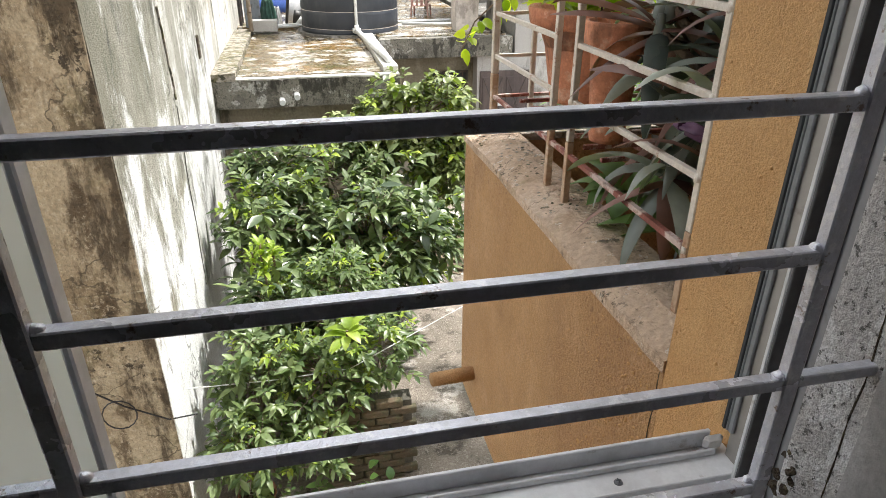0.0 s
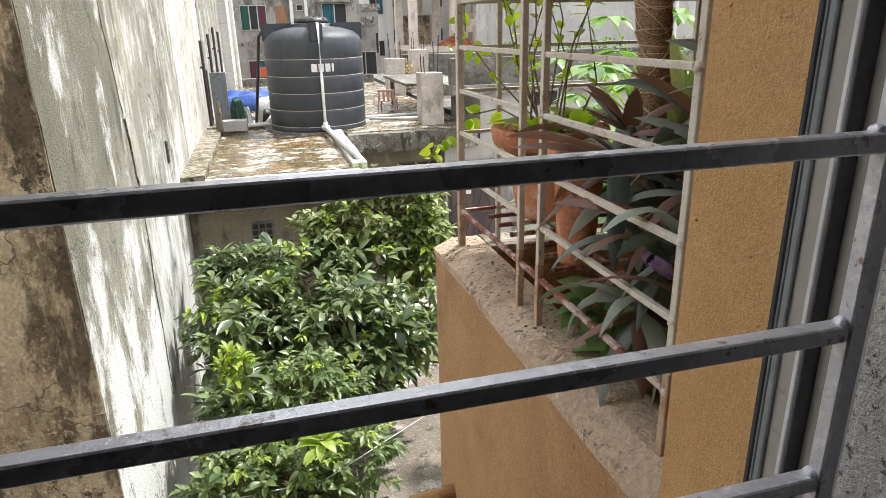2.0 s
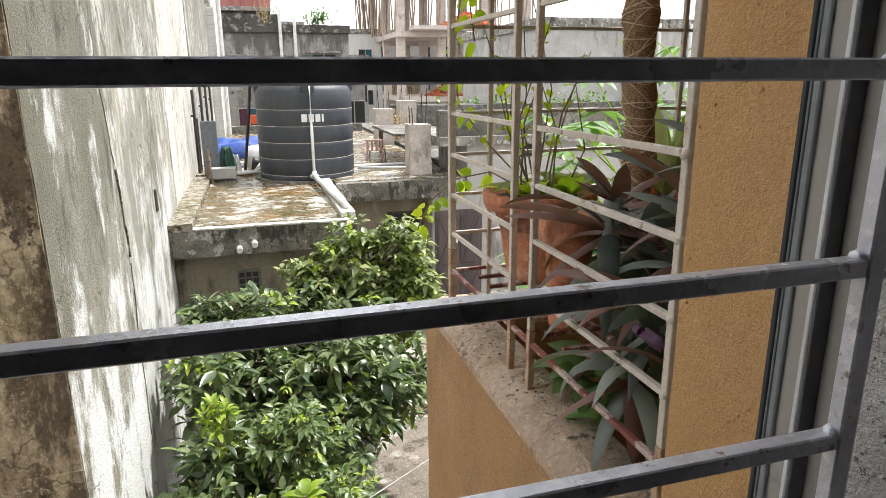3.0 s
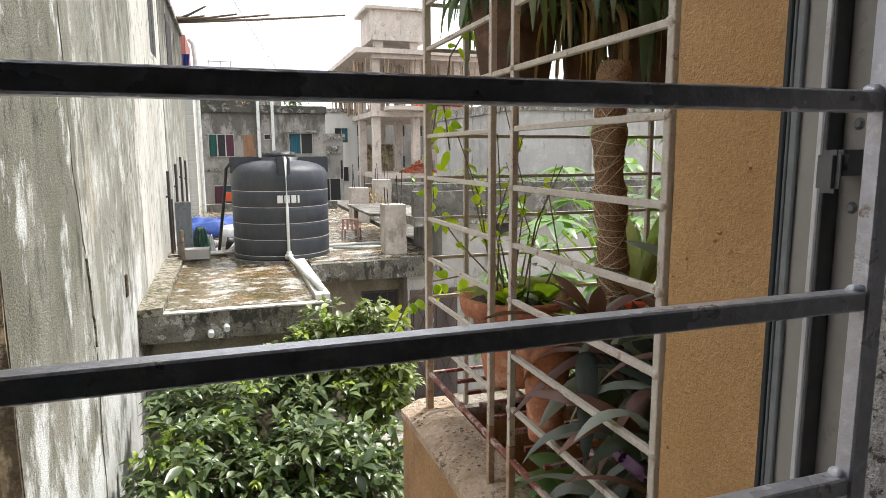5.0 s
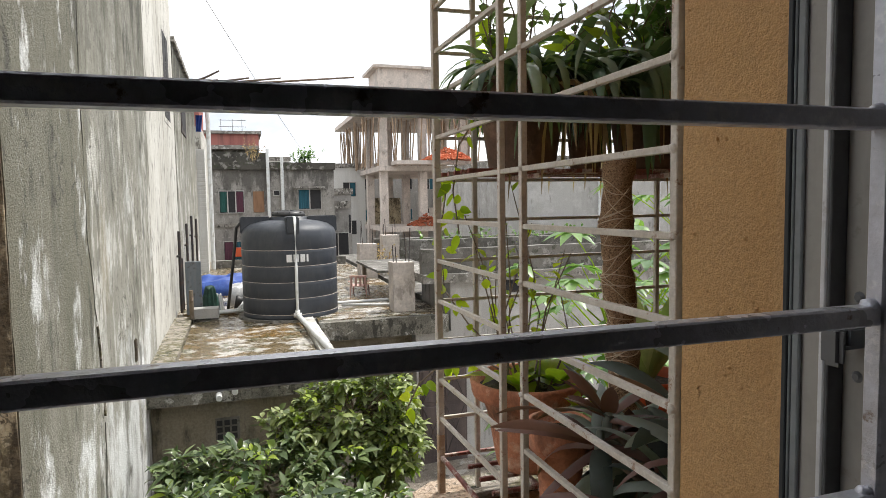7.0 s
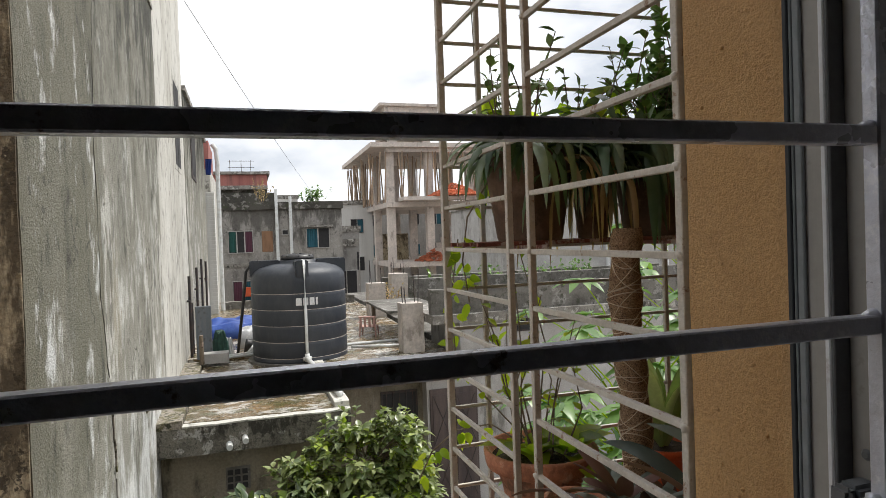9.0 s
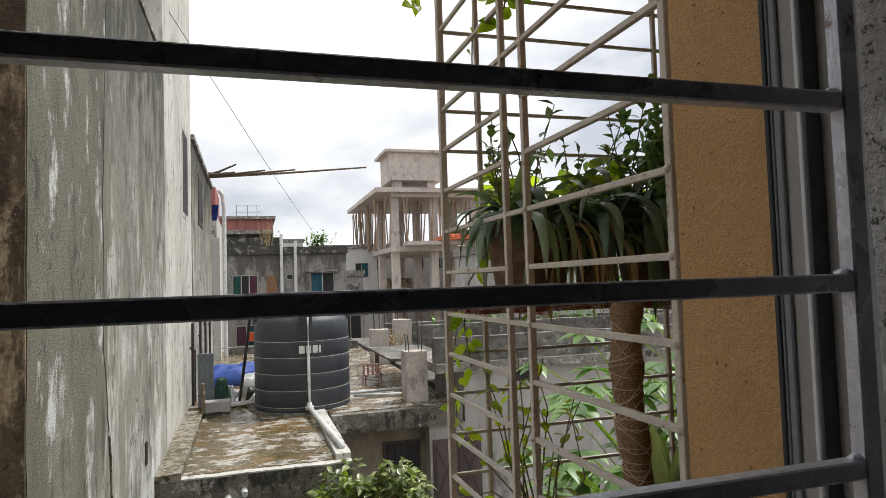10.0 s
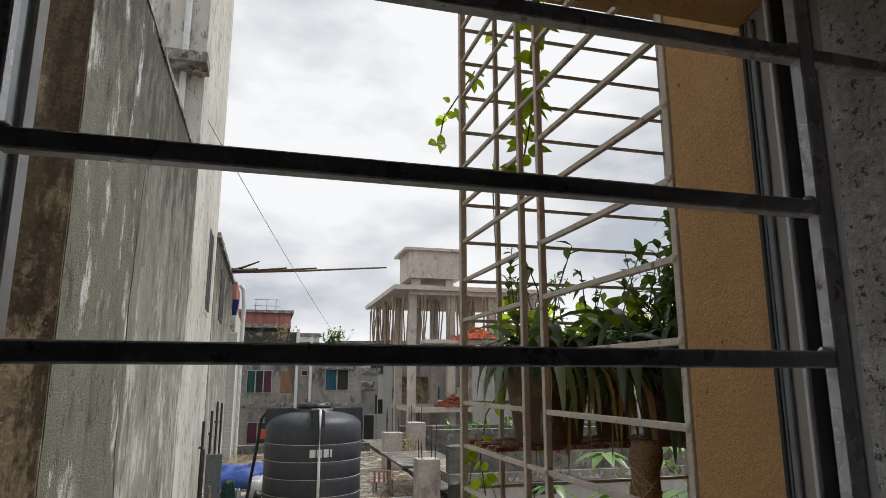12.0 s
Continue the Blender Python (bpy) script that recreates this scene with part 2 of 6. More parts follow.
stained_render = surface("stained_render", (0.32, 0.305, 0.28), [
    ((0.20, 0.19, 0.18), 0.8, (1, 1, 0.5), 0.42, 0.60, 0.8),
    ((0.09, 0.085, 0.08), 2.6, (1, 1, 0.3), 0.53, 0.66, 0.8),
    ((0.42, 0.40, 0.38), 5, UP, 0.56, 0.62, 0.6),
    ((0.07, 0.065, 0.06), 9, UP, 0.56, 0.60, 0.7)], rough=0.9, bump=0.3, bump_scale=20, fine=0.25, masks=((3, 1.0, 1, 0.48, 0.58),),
    graded_tones=(((0.06, 0.056, 0.05), 2.4, 4.9, 7.2, 0.75),))
# Stained olive render, darkened to hold the shade below the roof slab.
shed_wall_shaded = surface("shed_wall_shaded", (0.23, 0.20, 0.15), [
    ((0.15, 0.13, 0.095), 0.8, (1, 1, 0.5), 0.42, 0.62, 0.8),
    ((0.27, 0.245, 0.20), 3.0, (1, 1, 0.6), 0.52, 0.62, 0.6),
    ((0.05, 0.045, 0.033), 3.0, (1, 1, 0.4), 0.54, 0.64, 0.8)], rough=0.9, bump=0.4, bump_scale=30, fine=0.25)
slab_edge = surface("slab_edge", (0.19, 0.178, 0.15), [
    ((0.10, 0.094, 0.078), 2.2, UP, 0.46, 0.58, 0.85),
    ((0.44, 0.43, 0.40), 4.5, UP, 0.54, 0.575, 0.85),
    ((0.03, 0.028, 0.022), 5, (1, 1, 0.5), 0.51, 0.56, 0.9),
    ((0.05, 0.05, 0.04), 34, UP, 0.55, 0.59, 0.7)], rough=0.9, bump=0.8, bump_scale=40, relief=0.008, fine=0.28, masks=((2, 1.2, 1, 0.42, 0.52),), cracks=(1.6, 0.012, 0.8))
old_concrete = surface("old_concrete", (0.17, 0.16, 0.145), [
    ((0.08, 0.075, 0.065), 1.6, UP, 0.44, 0.58, 0.9),
    ((0.34, 0.33, 0.31), 3.5, UP, 0.55, 0.61, 0.7),
    ((0.05, 0.055, 0.035), 5, UP, 0.55, 0.62, 0.8)], rough=0.92, bump=0.5, bump_scale=30)
new_concrete = surface("new_concrete", (0.55, 0.49, 0.44), [
    ((0.40, 0.365, 0.335), 0.7, (1, 1, 0.4), 0.4, 0.62, 0.8),
    ((0.66, 0.58, 0.52), 2.0, UP, 0.5, 0.62, 0.6),
    ((0.20, 0.17, 0.15), 3.0, (1, 1, 0.4), 0.57, 0.64, 0.6)], rough=0.9, bump=0.3, bump_scale=14, fine=0.22)
house_wash = surface("house_wash", (0.40, 0.39, 0.375), [
    ((0.28, 0.27, 0.25), 0.8, STREAK, 0.45, 0.62, 0.7),
    ((0.52, 0.51, 0.50), 1.5, UP, 0.5, 0.62, 0.6),
    ((0.10, 0.10, 0.085), 2.2, (1, 1, 0.3), 0.57, 0.66, 0.7)], rough=0.9, bump=0.3, fine=0.2)
# Brown algae-stained cement; the broad pale layer paints sky reflected in the wet.
wet_glare_roof = surface("wet_glare_roof", (0.14, 0.105, 0.055), [
    ((0.21, 0.12, 0.035), 0.9, UP, 0.47, 0.60, 0.75),
    ((0.52, 0.50, 0.46), 1.9, (1, 1.6, 1), 0.51, 0.555, 0.9),
    ((0.085, 0.085, 0.035), 3, UP, 0.53, 0.60, 0.8),
    ((0.58, 0.56, 0.52), 14, (1, 1.4, 1), 0.55, 0.59, 0.6),
    ((0.05, 0.045, 0.03), 26, UP, 0.56, 0.60, 0.6)], rough=0.24, bump=0.3, rough_var=0.2, fine=0.28, masks=((3, 1.6, 1, 0.48, 0.56),), cracks=(1.5, 0.010, 0.7))
mossy = surface("mossy", (0.32, 0.285, 0.24), [
    ((0.12, 0.11, 0.045), 5, UP, 0.46, 0.55, 0.9),
    ((0.42, 0.385, 0.33), 9, UP, 0.52, 0.58, 0.75),
    ((0.04, 0.042, 0.022), 12, UP, 0.53, 0.59, 0.9)], rough=0.92, bump=1.0, bump_scale=55, relief=0.010, fine=0.25)
ledge_cement = surface("ledge_cement", (0.50, 0.385, 0.285), [
    ((0.56, 0.45, 0.355), 5, UP, 0.50, 0.58, 0.7),
    ((0.33, 0.235, 0.155), 3, UP, 0.51, 0.60, 0.7),
    ((0.055, 0.052, 0.035), 9, UP, 0.53, 0.57, 0.85),
    ((0.66, 0.62, 0.56), 30, UP, 0.60, 0.64, 0.7),
    ((0.05, 0.04, 0.025), 45, UP, 0.56, 0.60, 0.8),
    ((0.20, 0.19, 0.06), 20, UP, 0.56, 0.61, 0.7)], rough=0.92, bump=1.0, bump_scale=70, relief=0.008, fine=0.25,
    masks=((2, 2.2, 1, 0.52, 0.60), (4, 2.5, 1, 0.50, 0.60), (5, 2.0, 1, 0.48, 0.58)), cracks=(6.0, 0.012, 0.6))
ochre = surface("ochre_stucco", (0.54, 0.325, 0.14), [
    ((0.44, 0.258, 0.108), 2.5, (1, 1, 0.4), 0.42, 0.62, 0.7),
    ((0.60, 0.385, 0.18), 5, UP, 0.52, 0.68, 0.5),
    ((0.34, 0.20, 0.09), 4, (1, 1, 0.3), 0.57, 0.70, 0.6),
    ((0.30, 0.17, 0.07), 150, (1, 1, 0.6), 0.55, 0.62, 0.3)], rough=0.85, bump=0.8, bump_scale=200, relief=0.0035, fine=0.16)
ochre_smooth = surface("ochre_wall", (0.43, 0.26, 0.12), [
    ((0.34, 0.19, 0.09), 1.6, (1, 1, 0.7), 0.44, 0.62, 0.7),
    ((0.50, 0.32, 0.18), 5, UP, 0.52, 0.66, 0.5),
    ((0.27, 0.15, 0.075), 3, (1, 1, 0.6), 0.56, 0.66, 0.5),
    ((0.20, 0.11, 0.055), 70, UP, 0.56, 0.61, 0.6)], rough=0.85, bump=1.0, bump_scale=120, relief=0.006, fine=0.2, masks=((3, 1.6, 0.6, 0.46, 0.58),))
room_paint = surface("room_paint", (0.43, 0.42, 0.415), [
    ((0.34, 0.33, 0.325), 3, UP, 0.42, 0.66, 0.6)], rough=0.8, bump=0.25, bump_scale=90)
rough_plaster = surface("rough_plaster", (0.52, 0.51, 0.50), [
    ((0.46, 0.44, 0.42), 6, UP, 0.45, 0.60, 0.7),
    ((0.70, 0.70, 0.70), 15, UP, 0.52, 0.60, 0.7),
    ((0.24, 0.19, 0.15), 9, UP, 0.58, 0.66, 0.8),
    ((0.07, 0.065, 0.06), 110, UP, 0.575, 0.60, 0.85)], rough=0.93, bump=1.0, bump_scale=170, relief=0.004, fine=0.25)
sealant = surface("sealant", (0.62, 0.60, 0.58), [((0.42, 0.38, 0.34), 30, UP, 0.50, 0.62, 0.7)], rough=0.7, bump=0.3)
aluminium = surface("aluminium", (0.70, 0.71, 0.73), [
    ((0.48, 0.48, 0.49), 9, UP, 0.45, 0.65, 0.6),
    ((0.30, 0.26, 0.22), 22, UP, 0.60, 0.68, 0.6)], rough=0.42, metal=0.1, fine=0.08, bump=0.05)
# Darker copies of the frame's aluminium, with the jamb's shade in their colour.
stile_alu_shaded = surface("shaded_stile_aluminium", (0.28, 0.285, 0.295), [((0.20, 0.20, 0.205), 9, STREAK, 0.45, 0.62, 0.7), ((0.12, 0.10, 0.09), 18, UP, 0.58, 0.66, 0.6)], rough=0.42, fine=0.1)
jamb_alu_shaded = surface("shaded_jamb_aluminium", (0.31, 0.295, 0.27), [((0.23, 0.215, 0.195), 9, STREAK, 0.45, 0.62, 0.7), ((0.14, 0.12, 0.10), 20, UP, 0.60, 0.68, 0.6)], rough=0.42, fine=0.08)
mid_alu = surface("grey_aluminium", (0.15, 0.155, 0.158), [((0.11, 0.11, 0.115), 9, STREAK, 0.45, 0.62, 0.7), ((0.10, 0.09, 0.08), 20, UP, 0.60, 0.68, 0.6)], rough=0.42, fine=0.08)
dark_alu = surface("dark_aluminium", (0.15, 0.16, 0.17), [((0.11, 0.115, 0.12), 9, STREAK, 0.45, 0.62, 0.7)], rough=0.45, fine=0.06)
# Dark tone standing for shade on the rib's room side and in slots.
shade_dark = surface("shade_strip", (0.11, 0.11, 0.114), rough=0.9)
gasket = surface("gasket", (0.025, 0.03, 0.035), rough=0.6, fine=0.1)
blue_film = surface("blue_film", (0.19, 0.205, 0.215), [((0.20, 0.22, 0.23), 7, STREAK, 0.45, 0.6, 0.6)], rough=0.5)
bar_paint = surface("bar_paint", (0.63, 0.64, 0.71), [
    ((0.48, 0.48, 0.50), 25, UP, 0.48, 0.60, 0.5),
    ((0.76, 0.76, 0.79), 60, UP, 0.55, 0.60, 0.7),
    ((0.20, 0.13, 0.09), 40, UP, 0.62, 0.67, 0.85)], rough=0.30, metal=0.35, bump=0.4, bump_scale=130, relief=0.0015, fine=0.12)
cream_paint = surface("cream_paint", (0.53, 0.495, 0.44), [
    ((0.43, 0.385, 0.33), 9, UP, 0.46, 0.62, 0.6),
    ((0.64, 0.61, 0.56), 25, UP, 0.54, 0.62, 0.5),
    ((0.25, 0.14, 0.08), 30, UP, 0.60, 0.65, 0.85)], rough=0.5, bump=0.5, bump_scale=120, relief=0.002, fine=0.14)
rusty = surface("rusty_paint", (0.40, 0.29, 0.20), [
    ((0.25, 0.13, 0.07), 14, UP, 0.47, 0.60, 0.85),
    ((0.54, 0.47, 0.40), 14, UP, 0.55, 0.62, 0.7)], rough=0.75, bump=0.5, bump_scale=120, relief=0.002)
red_oxide = surface("red_oxide", (0.20, 0.065, 0.05), [
    ((0.50, 0.42, 0.38), 12, UP, 0.50, 0.56, 0.85),
    ((0.09, 0.04, 0.03), 20, UP, 0.54, 0.62, 0.7)], rough=0.7, bump=0.5, bump_scale=110, relief=0.002)
tank_plastic = surface("tank_plastic", (0.028, 0.034, 0.046), [
    ((0.055, 0.060, 0.068), 3.0, (1, 1, 0.35), 0.45, 0.65, 0.8)], rough=0.48, bump=0.08, fine=0.1)
white_plastic = surface("white_plastic", (0.66, 0.68, 0.68), [
    ((0.42, 0.40, 0.36), 6, UP, 0.5, 0.66, 0.7)], rough=0.45, fine=0.08)
white_print = surface("white_print", (0.68, 0.68, 0.68), [((0.3, 0.3, 0.3), 25, UP, 0.55, 0.65, 0.6)], rough=0.7)
black_plastic = surface("black_plastic", (0.02, 0.02, 0.022), [((0.06, 0.06, 0.055), 8, UP, 0.5, 0.65, 0.7)], rough=0.5)
terracotta = surface("terracotta", (0.50, 0.215, 0.12), [
    ((0.34, 0.13, 0.07), 5, UP, 0.45, 0.60, 0.8),
    ((0.64, 0.42, 0.30), 11, UP, 0.54, 0.62, 0.7),
    ((0.13, 0.07, 0.045), 4, (1, 1, 0.5), 0.54, 0.64, 0.8)], rough=0.85, bump=0.5, bump_scale=80, fine=0.25)
dark_clay = surface("dark_clay", (0.16, 0.095, 0.065), [
    ((0.075, 0.05, 0.035), 6, UP, 0.44, 0.60, 0.8),
    ((0.27, 0.17, 0.12), 9, UP, 0.54, 0.64, 0.6)], rough=0.9, bump=0.4)
orange_plastic = surface("orange_plastic", (0.55, 0.09, 0.025), [((0.35, 0.06, 0.02), 6, UP, 0.5, 0.65, 0.6)], rough=0.5)
soil = surface("soil", (0.055, 0.038, 0.025), [((0.12, 0.10, 0.05), 30, UP, 0.5, 0.6, 0.8)], rough=0.98, bump=1.0, relief=0.02)
jute = surface("jute", (0.40, 0.25, 0.145), [
    ((0.27, 0.165, 0.095), 6, UP, 0.46, 0.62, 0.6),
    ((0.56, 0.39, 0.24), 150, (1, 1, 1.6), 0.48, 0.56, 0.8),
    ((0.12, 0.07, 0.04), 190, (1, 1, 1.6), 0.53, 0.57, 0.85)], rough=0.95, bump=1.0, bump_scale=260, relief=0.006, fine=0.3)
twine = surface("twine", (0.66, 0.54, 0.40), rough=0.9, bump=0.3)
bark = surface("bark", (0.16, 0.125, 0.09), [((0.28, 0.23, 0.17), 14, (1, 1, 0.3), 0.48, 0.64, 0.8)], rough=0.92, bump=0.8)
prop_wood = surface("prop_wood", (0.34, 0.25, 0.17), [((0.20, 0.145, 0.10), 4, (1, 1, 0.4), 0.45, 0.62, 0.8)], rough=0.8, vary=0.35)
bamboo = surface("bamboo", (0.15, 0.105, 0.07), [((0.13, 0.09, 0.06), 5, (1, 1, 0.5), 0.45, 0.65, 0.8)], rough=0.75, vary=0.25)
ground_mat = surface("ground_earth", (0.24, 0.205, 0.17), [
    ((0.15, 0.13, 0.105), 0.9, UP, 0.45, 0.60, 0.8),
    ((0.50, 0.47, 0.43), 1.6, UP, 0.54, 0.59, 0.75),
    ((0.07, 0.06, 0.045), 4.5, UP, 0.55, 0.62, 0.8),
    ((0.36, 0.32, 0.27), 30, UP, 0.55, 0.60, 0.6)], rough=0.93, bump=0.7, relief=0.012, fine=0.3)
brick_mat = surface("brick_clay", (0.14, 0.105, 0.07), [
    ((0.10, 0.095, 0.055), 8, UP, 0.45, 0.6, 0.85),
    ((0.25, 0.19, 0.12), 14, UP, 0.55, 0.65, 0.6)], rough=0.93, bump=0.6, vary=0.25)
mortar = surface("mortar", (0.12, 0.11, 0.09), [((0.06, 0.06, 0.045), 8, UP, 0.45, 0.6, 0.8)], rough=0.95, bump=0.6)
red_brick = surface("red_brick", (0.46, 0.13, 0.06), [((0.34, 0.10, 0.05), 3, UP, 0.45, 0.6, 0.7)], rough=0.92, bump=0.4, vary=0.25)
pink_paint = surface("pink_paint", (0.38, 0.15, 0.13), [
    ((0.22, 0.08, 0.07), 0.8, STREAK, 0.45, 0.62, 0.85),
    ((0.14, 0.08, 0.07), 2, STREAK, 0.55, 0.7, 0.7)], rough=0.88)
pale_paint = surface("pale_paint", (0.62, 0.62, 0.60), [
    ((0.44, 0.43, 0.41), 1.0, STREAK, 0.45, 0.64, 0.7)], rough=0.88)
dark_iron = surface("dark_iron", (0.055, 0.05, 0.05), [((0.12, 0.07, 0.05), 9, UP, 0.5, 0.65, 0.8)], rough=0.7, metal=0.3)
door_paint = surface("door_paint", (0.06, 0.045, 0.045), [((0.12, 0.09, 0.08), 4, STREAK, 0.45, 0.62, 0.7)], rough=0.6)
# Near-black that puts the darkness of unlit interiors into panes and openings.
unlit_room = surface("unlit_inside", (0.03, 0.03, 0.032), rough=0.9)
tarp_blue = surface("tarp_blue", (0.02, 0.06, 0.28), [((0.05, 0.12, 0.42), 5, UP, 0.45, 0.6, 0.7)], rough=0.45)
sheet_grey = surface("sheet_grey", (0.45, 0.46, 0.48), [((0.62, 0.62, 0.62), 5, UP, 0.48, 0.6, 0.7)], rough=0.4)
net_green = surface("net_green", (0.018, 0.06, 0.045), [((0.04, 0.11, 0.08), 12, UP, 0.48, 0.6, 0.7)], rough=0.6)
chair_plastic = surface("chair_plastic", (0.50, 0.31, 0.27), [((0.36, 0.17, 0.15), 5, UP, 0.48, 0.62, 0.7)], rough=0.5)
curtain_blue = surface("curtain_blue", (0.02, 0.10, 0.14), [((0.012, 0.05, 0.07), 6, (3, 1, 0.1), 0.45, 0.6, 0.8)], rough=0.9)
curtain_green = surface("curtain_green", (0.02, 0.09, 0.08), [((0.012, 0.05, 0.04), 6, (3, 1, 0.1), 0.45, 0.6, 0.8)], rough=0.9)
curtain_red = surface("curtain_red", (0.09, 0.03, 0.05), [((0.08, 0.03, 0.05), 6, (3, 1, 0.1), 0.45, 0.6, 0.8)], rough=0.9)
wood_board = surface("wood_board", (0.24, 0.13, 0.07), [((0.15, 0.08, 0.045), 5, (1, 1, 0.2), 0.45, 0.62, 0.8)], rough=0.7)
leaf_tree = foliage("leaf_tree", (0.032, 0.062, 0.024), (0.23, 0.29, 0.135), rough=0.31, through_light=0.22)
leaf_citrus = foliage("leaf_citrus", (0.085, 0.125, 0.040), (0.34, 0.38, 0.17), rough=0.33, through_light=0.22)
leaf_young = foliage("leaf_young", (0.20, 0.30, 0.035), (0.42, 0.50, 0.08), through_light=0.35)
leaf_shrub = foliage("leaf_shrub", (0.07, 0.115, 0.045), (0.23, 0.295, 0.12), rough=0.38, through_light=0.3)
leaf_rich = foliage("leaf_rich", (0.08, 0.165, 0.05), (0.21, 0.34, 0.10), through_light=0.28)
leaf_vine = foliage("leaf_vine", (0.20, 0.28, 0.030), (0.52, 0.56, 0.06), through_light=0.72)
# Blue-green leaf; its pale end has the sky's sheen painted in.
leaf_blue_sheen = foliage("leaf_bluegreen_sheen", (0.05, 0.072, 0.068), (0.35, 0.39, 0.365), rough=0.34)
leaf_plum = foliage("leaf_plum", (0.10, 0.045, 0.045), (0.26, 0.14, 0.12), rough=0.42)
leaf_trail = foliage("leaf_trail", (0.045, 0.095, 0.055), (0.18, 0.26, 0.15), rough=0.33, through_light=0.3)
leaf_long = foliage("leaf_long", (0.06, 0.105, 0.07), (0.29, 0.36, 0.27), rough=0.25, through_light=0.3)
panel_grey = surface("panel_grey", (0.13, 0.15, 0.17), [((0.20, 0.21, 0.22), 5, STREAK, 0.45, 0.6, 0.7), ((0.07, 0.06, 0.05), 12, UP, 0.55, 0.62, 0.7)], rough=0.6)
leaf_pale = foliage("leaf_pale", (0.26, 0.36, 0.13), (0.60, 0.62, 0.40), through_light=0.4)
leaf_dry = foliage("leaf_dry", (0.30, 0.19, 0.11), (0.58, 0.43, 0.27), rough=0.75)
purple_plastic = surface("purple_plastic", (0.10, 0.045, 0.10), [((0.15, 0.07, 0.14), 14, UP, 0.46, 0.6, 0.7)], rough=0.45)
glass = bpy.data.materials.new("frosted_glass")
glass.use_nodes = True
gb = glass.node_tree.nodes["Principled BSDF"]
gb.inputs["Base Color"].default_value = (0.80, 0.88, 0.92, 1)
gb.inputs["Roughness"].default_value = 0.55
gb.inputs["Transmission Weight"].default_value = 1.0
gb.inputs["IOR"].default_value = 1.45


# ---- building blocks ----
BASES = {}


def thing(name, at, label, category, group="", kind=""):
    ob = new(name)
    ob.empty_display_size = 0.1
    ob.location = at
    BASES[ob.name] = Vector(at)
    return tagged(ob, label, category, group, kind)


def root_of(ob):
    while ob.parent:
        ob = ob.parent
    return ob


def finish(mesh, material, smooth=False):
    mesh.materials.append(material)
    if smooth:
        for p in mesh.polygons:
            p.use_smooth = True
    return mesh


def part(name, bm, material, parent, label="", smooth=False):
    """One mesh object out of a bmesh in world coordinates, under a thing or a part."""
    bm.transform(Matrix.Translation(-BASES[root_of(parent).name]))
    bmesh.ops.recalc_face_normals(bm, faces=bm.faces[:])
    mesh = bpy.data.meshes.new(name)
    bm.to_mesh(mesh)
    bm.free()
    ob = new(name, finish(mesh, material, smooth))
    ob.parent = parent
    return tagged(ob, label)


def solo(name, bm, material, label, category, kind="", group="", smooth=False):
    """One mesh that is a whole thing or a piece of the setting; its origin lies at its base."""
    lo = Vector((min(v.co.x for v in bm.verts), min(v.co.y for v in bm.verts), min(v.co.z for v in bm.verts)))
    hi = Vector((max(v.co.x for v in bm.verts), max(v.co.y for v in bm.verts), 0))
    at = Vector(((lo.x + hi.x) / 2, (lo.y + hi.y) / 2, lo.z))
    bm.transform(Matrix.Translation(-at))
    bmesh.ops.recalc_face_normals(bm, faces=bm.faces[:])
    mesh = bpy.data.meshes.new(name)
    bm.to_mesh(mesh)
    bm.free()
    ob = new(name, finish(mesh, material, smooth))
    ob.location = at
    BASES[ob.name] = at
    return tagged(ob, label, category, group, kind)


def box(lo, hi, bevel=0.0, bm=None, cuts=1):
    bm = bm or bmesh.new()
    made = bmesh.ops.create_cube(bm, size=1)["verts"]
    lo, hi = Vector(lo), Vector(hi)
    size, mid = hi - lo, (hi + lo) / 2
    for v in made:
        v.co = Vector((v.co.x * size.x, v.co.y * size.y, v.co.z * size.z)) + mid
    if bevel:
        edges = list({e for v in made for e in v.link_edges})
        bmesh.ops.bevel(bm, geom=edges, offset=bevel, segments=cuts, affect="EDGES")
    return bm


def rod(p0, p1, r0, r1=None, sides=8, bm=None, square=False):
    """A round or square bar between two points."""
    bm = bm or bmesh.new()
    r1 = r0 if r1 is None else r1
    p0, p1 = Vector(p0), Vector(p1)
    if square:
        sides = 4
    m = Matrix.Translation((p0 + p1) / 2) @ (p1 - p0).to_track_quat("Z", "Y").to_matrix().to_4x4()
    if square:
        m = m @ pose(0, 0, 0, 0, 0, 45)
        r0, r1 = r0 * 1.4142, r1 * 1.4142
    bmesh.ops.create_cone(bm, cap_ends=True, segments=sides, radius1=r0, radius2=r1, depth=(p1 - p0).length, matrix=m)
    return bm


def tube(points, radius, sides=6, bm=None, taper=1.0):
    """A bent tube through points."""
    bm = bm or bmesh.new()
    pts = [Vector(p) for p in points]
    rings = []
    for i, p in enumerate(pts):
        d = (pts[min(i + 1, len(pts) - 1)] - pts[max(i - 1, 0)]).normalized()
        q = d.to_track_quat("Z", "Y")
        r = radius * (1 + (taper - 1) * i / max(1, len(pts) - 1))
        rings.append([bm.verts.new(p + q @ Vector((r * math.cos(a), r * math.sin(a), 0)))
                      for a in (2 * math.pi * k / sides for k in range(sides))])
    for a, b in zip(rings, rings[1:]):
        for k in range(sides):
            bm.faces.new((a[k], a[(k + 1) % sides], b[(k + 1) % sides], b[k]))
    bm.faces.new(rings[0][::-1])
    bm.faces.new(rings[-1])
    return bm


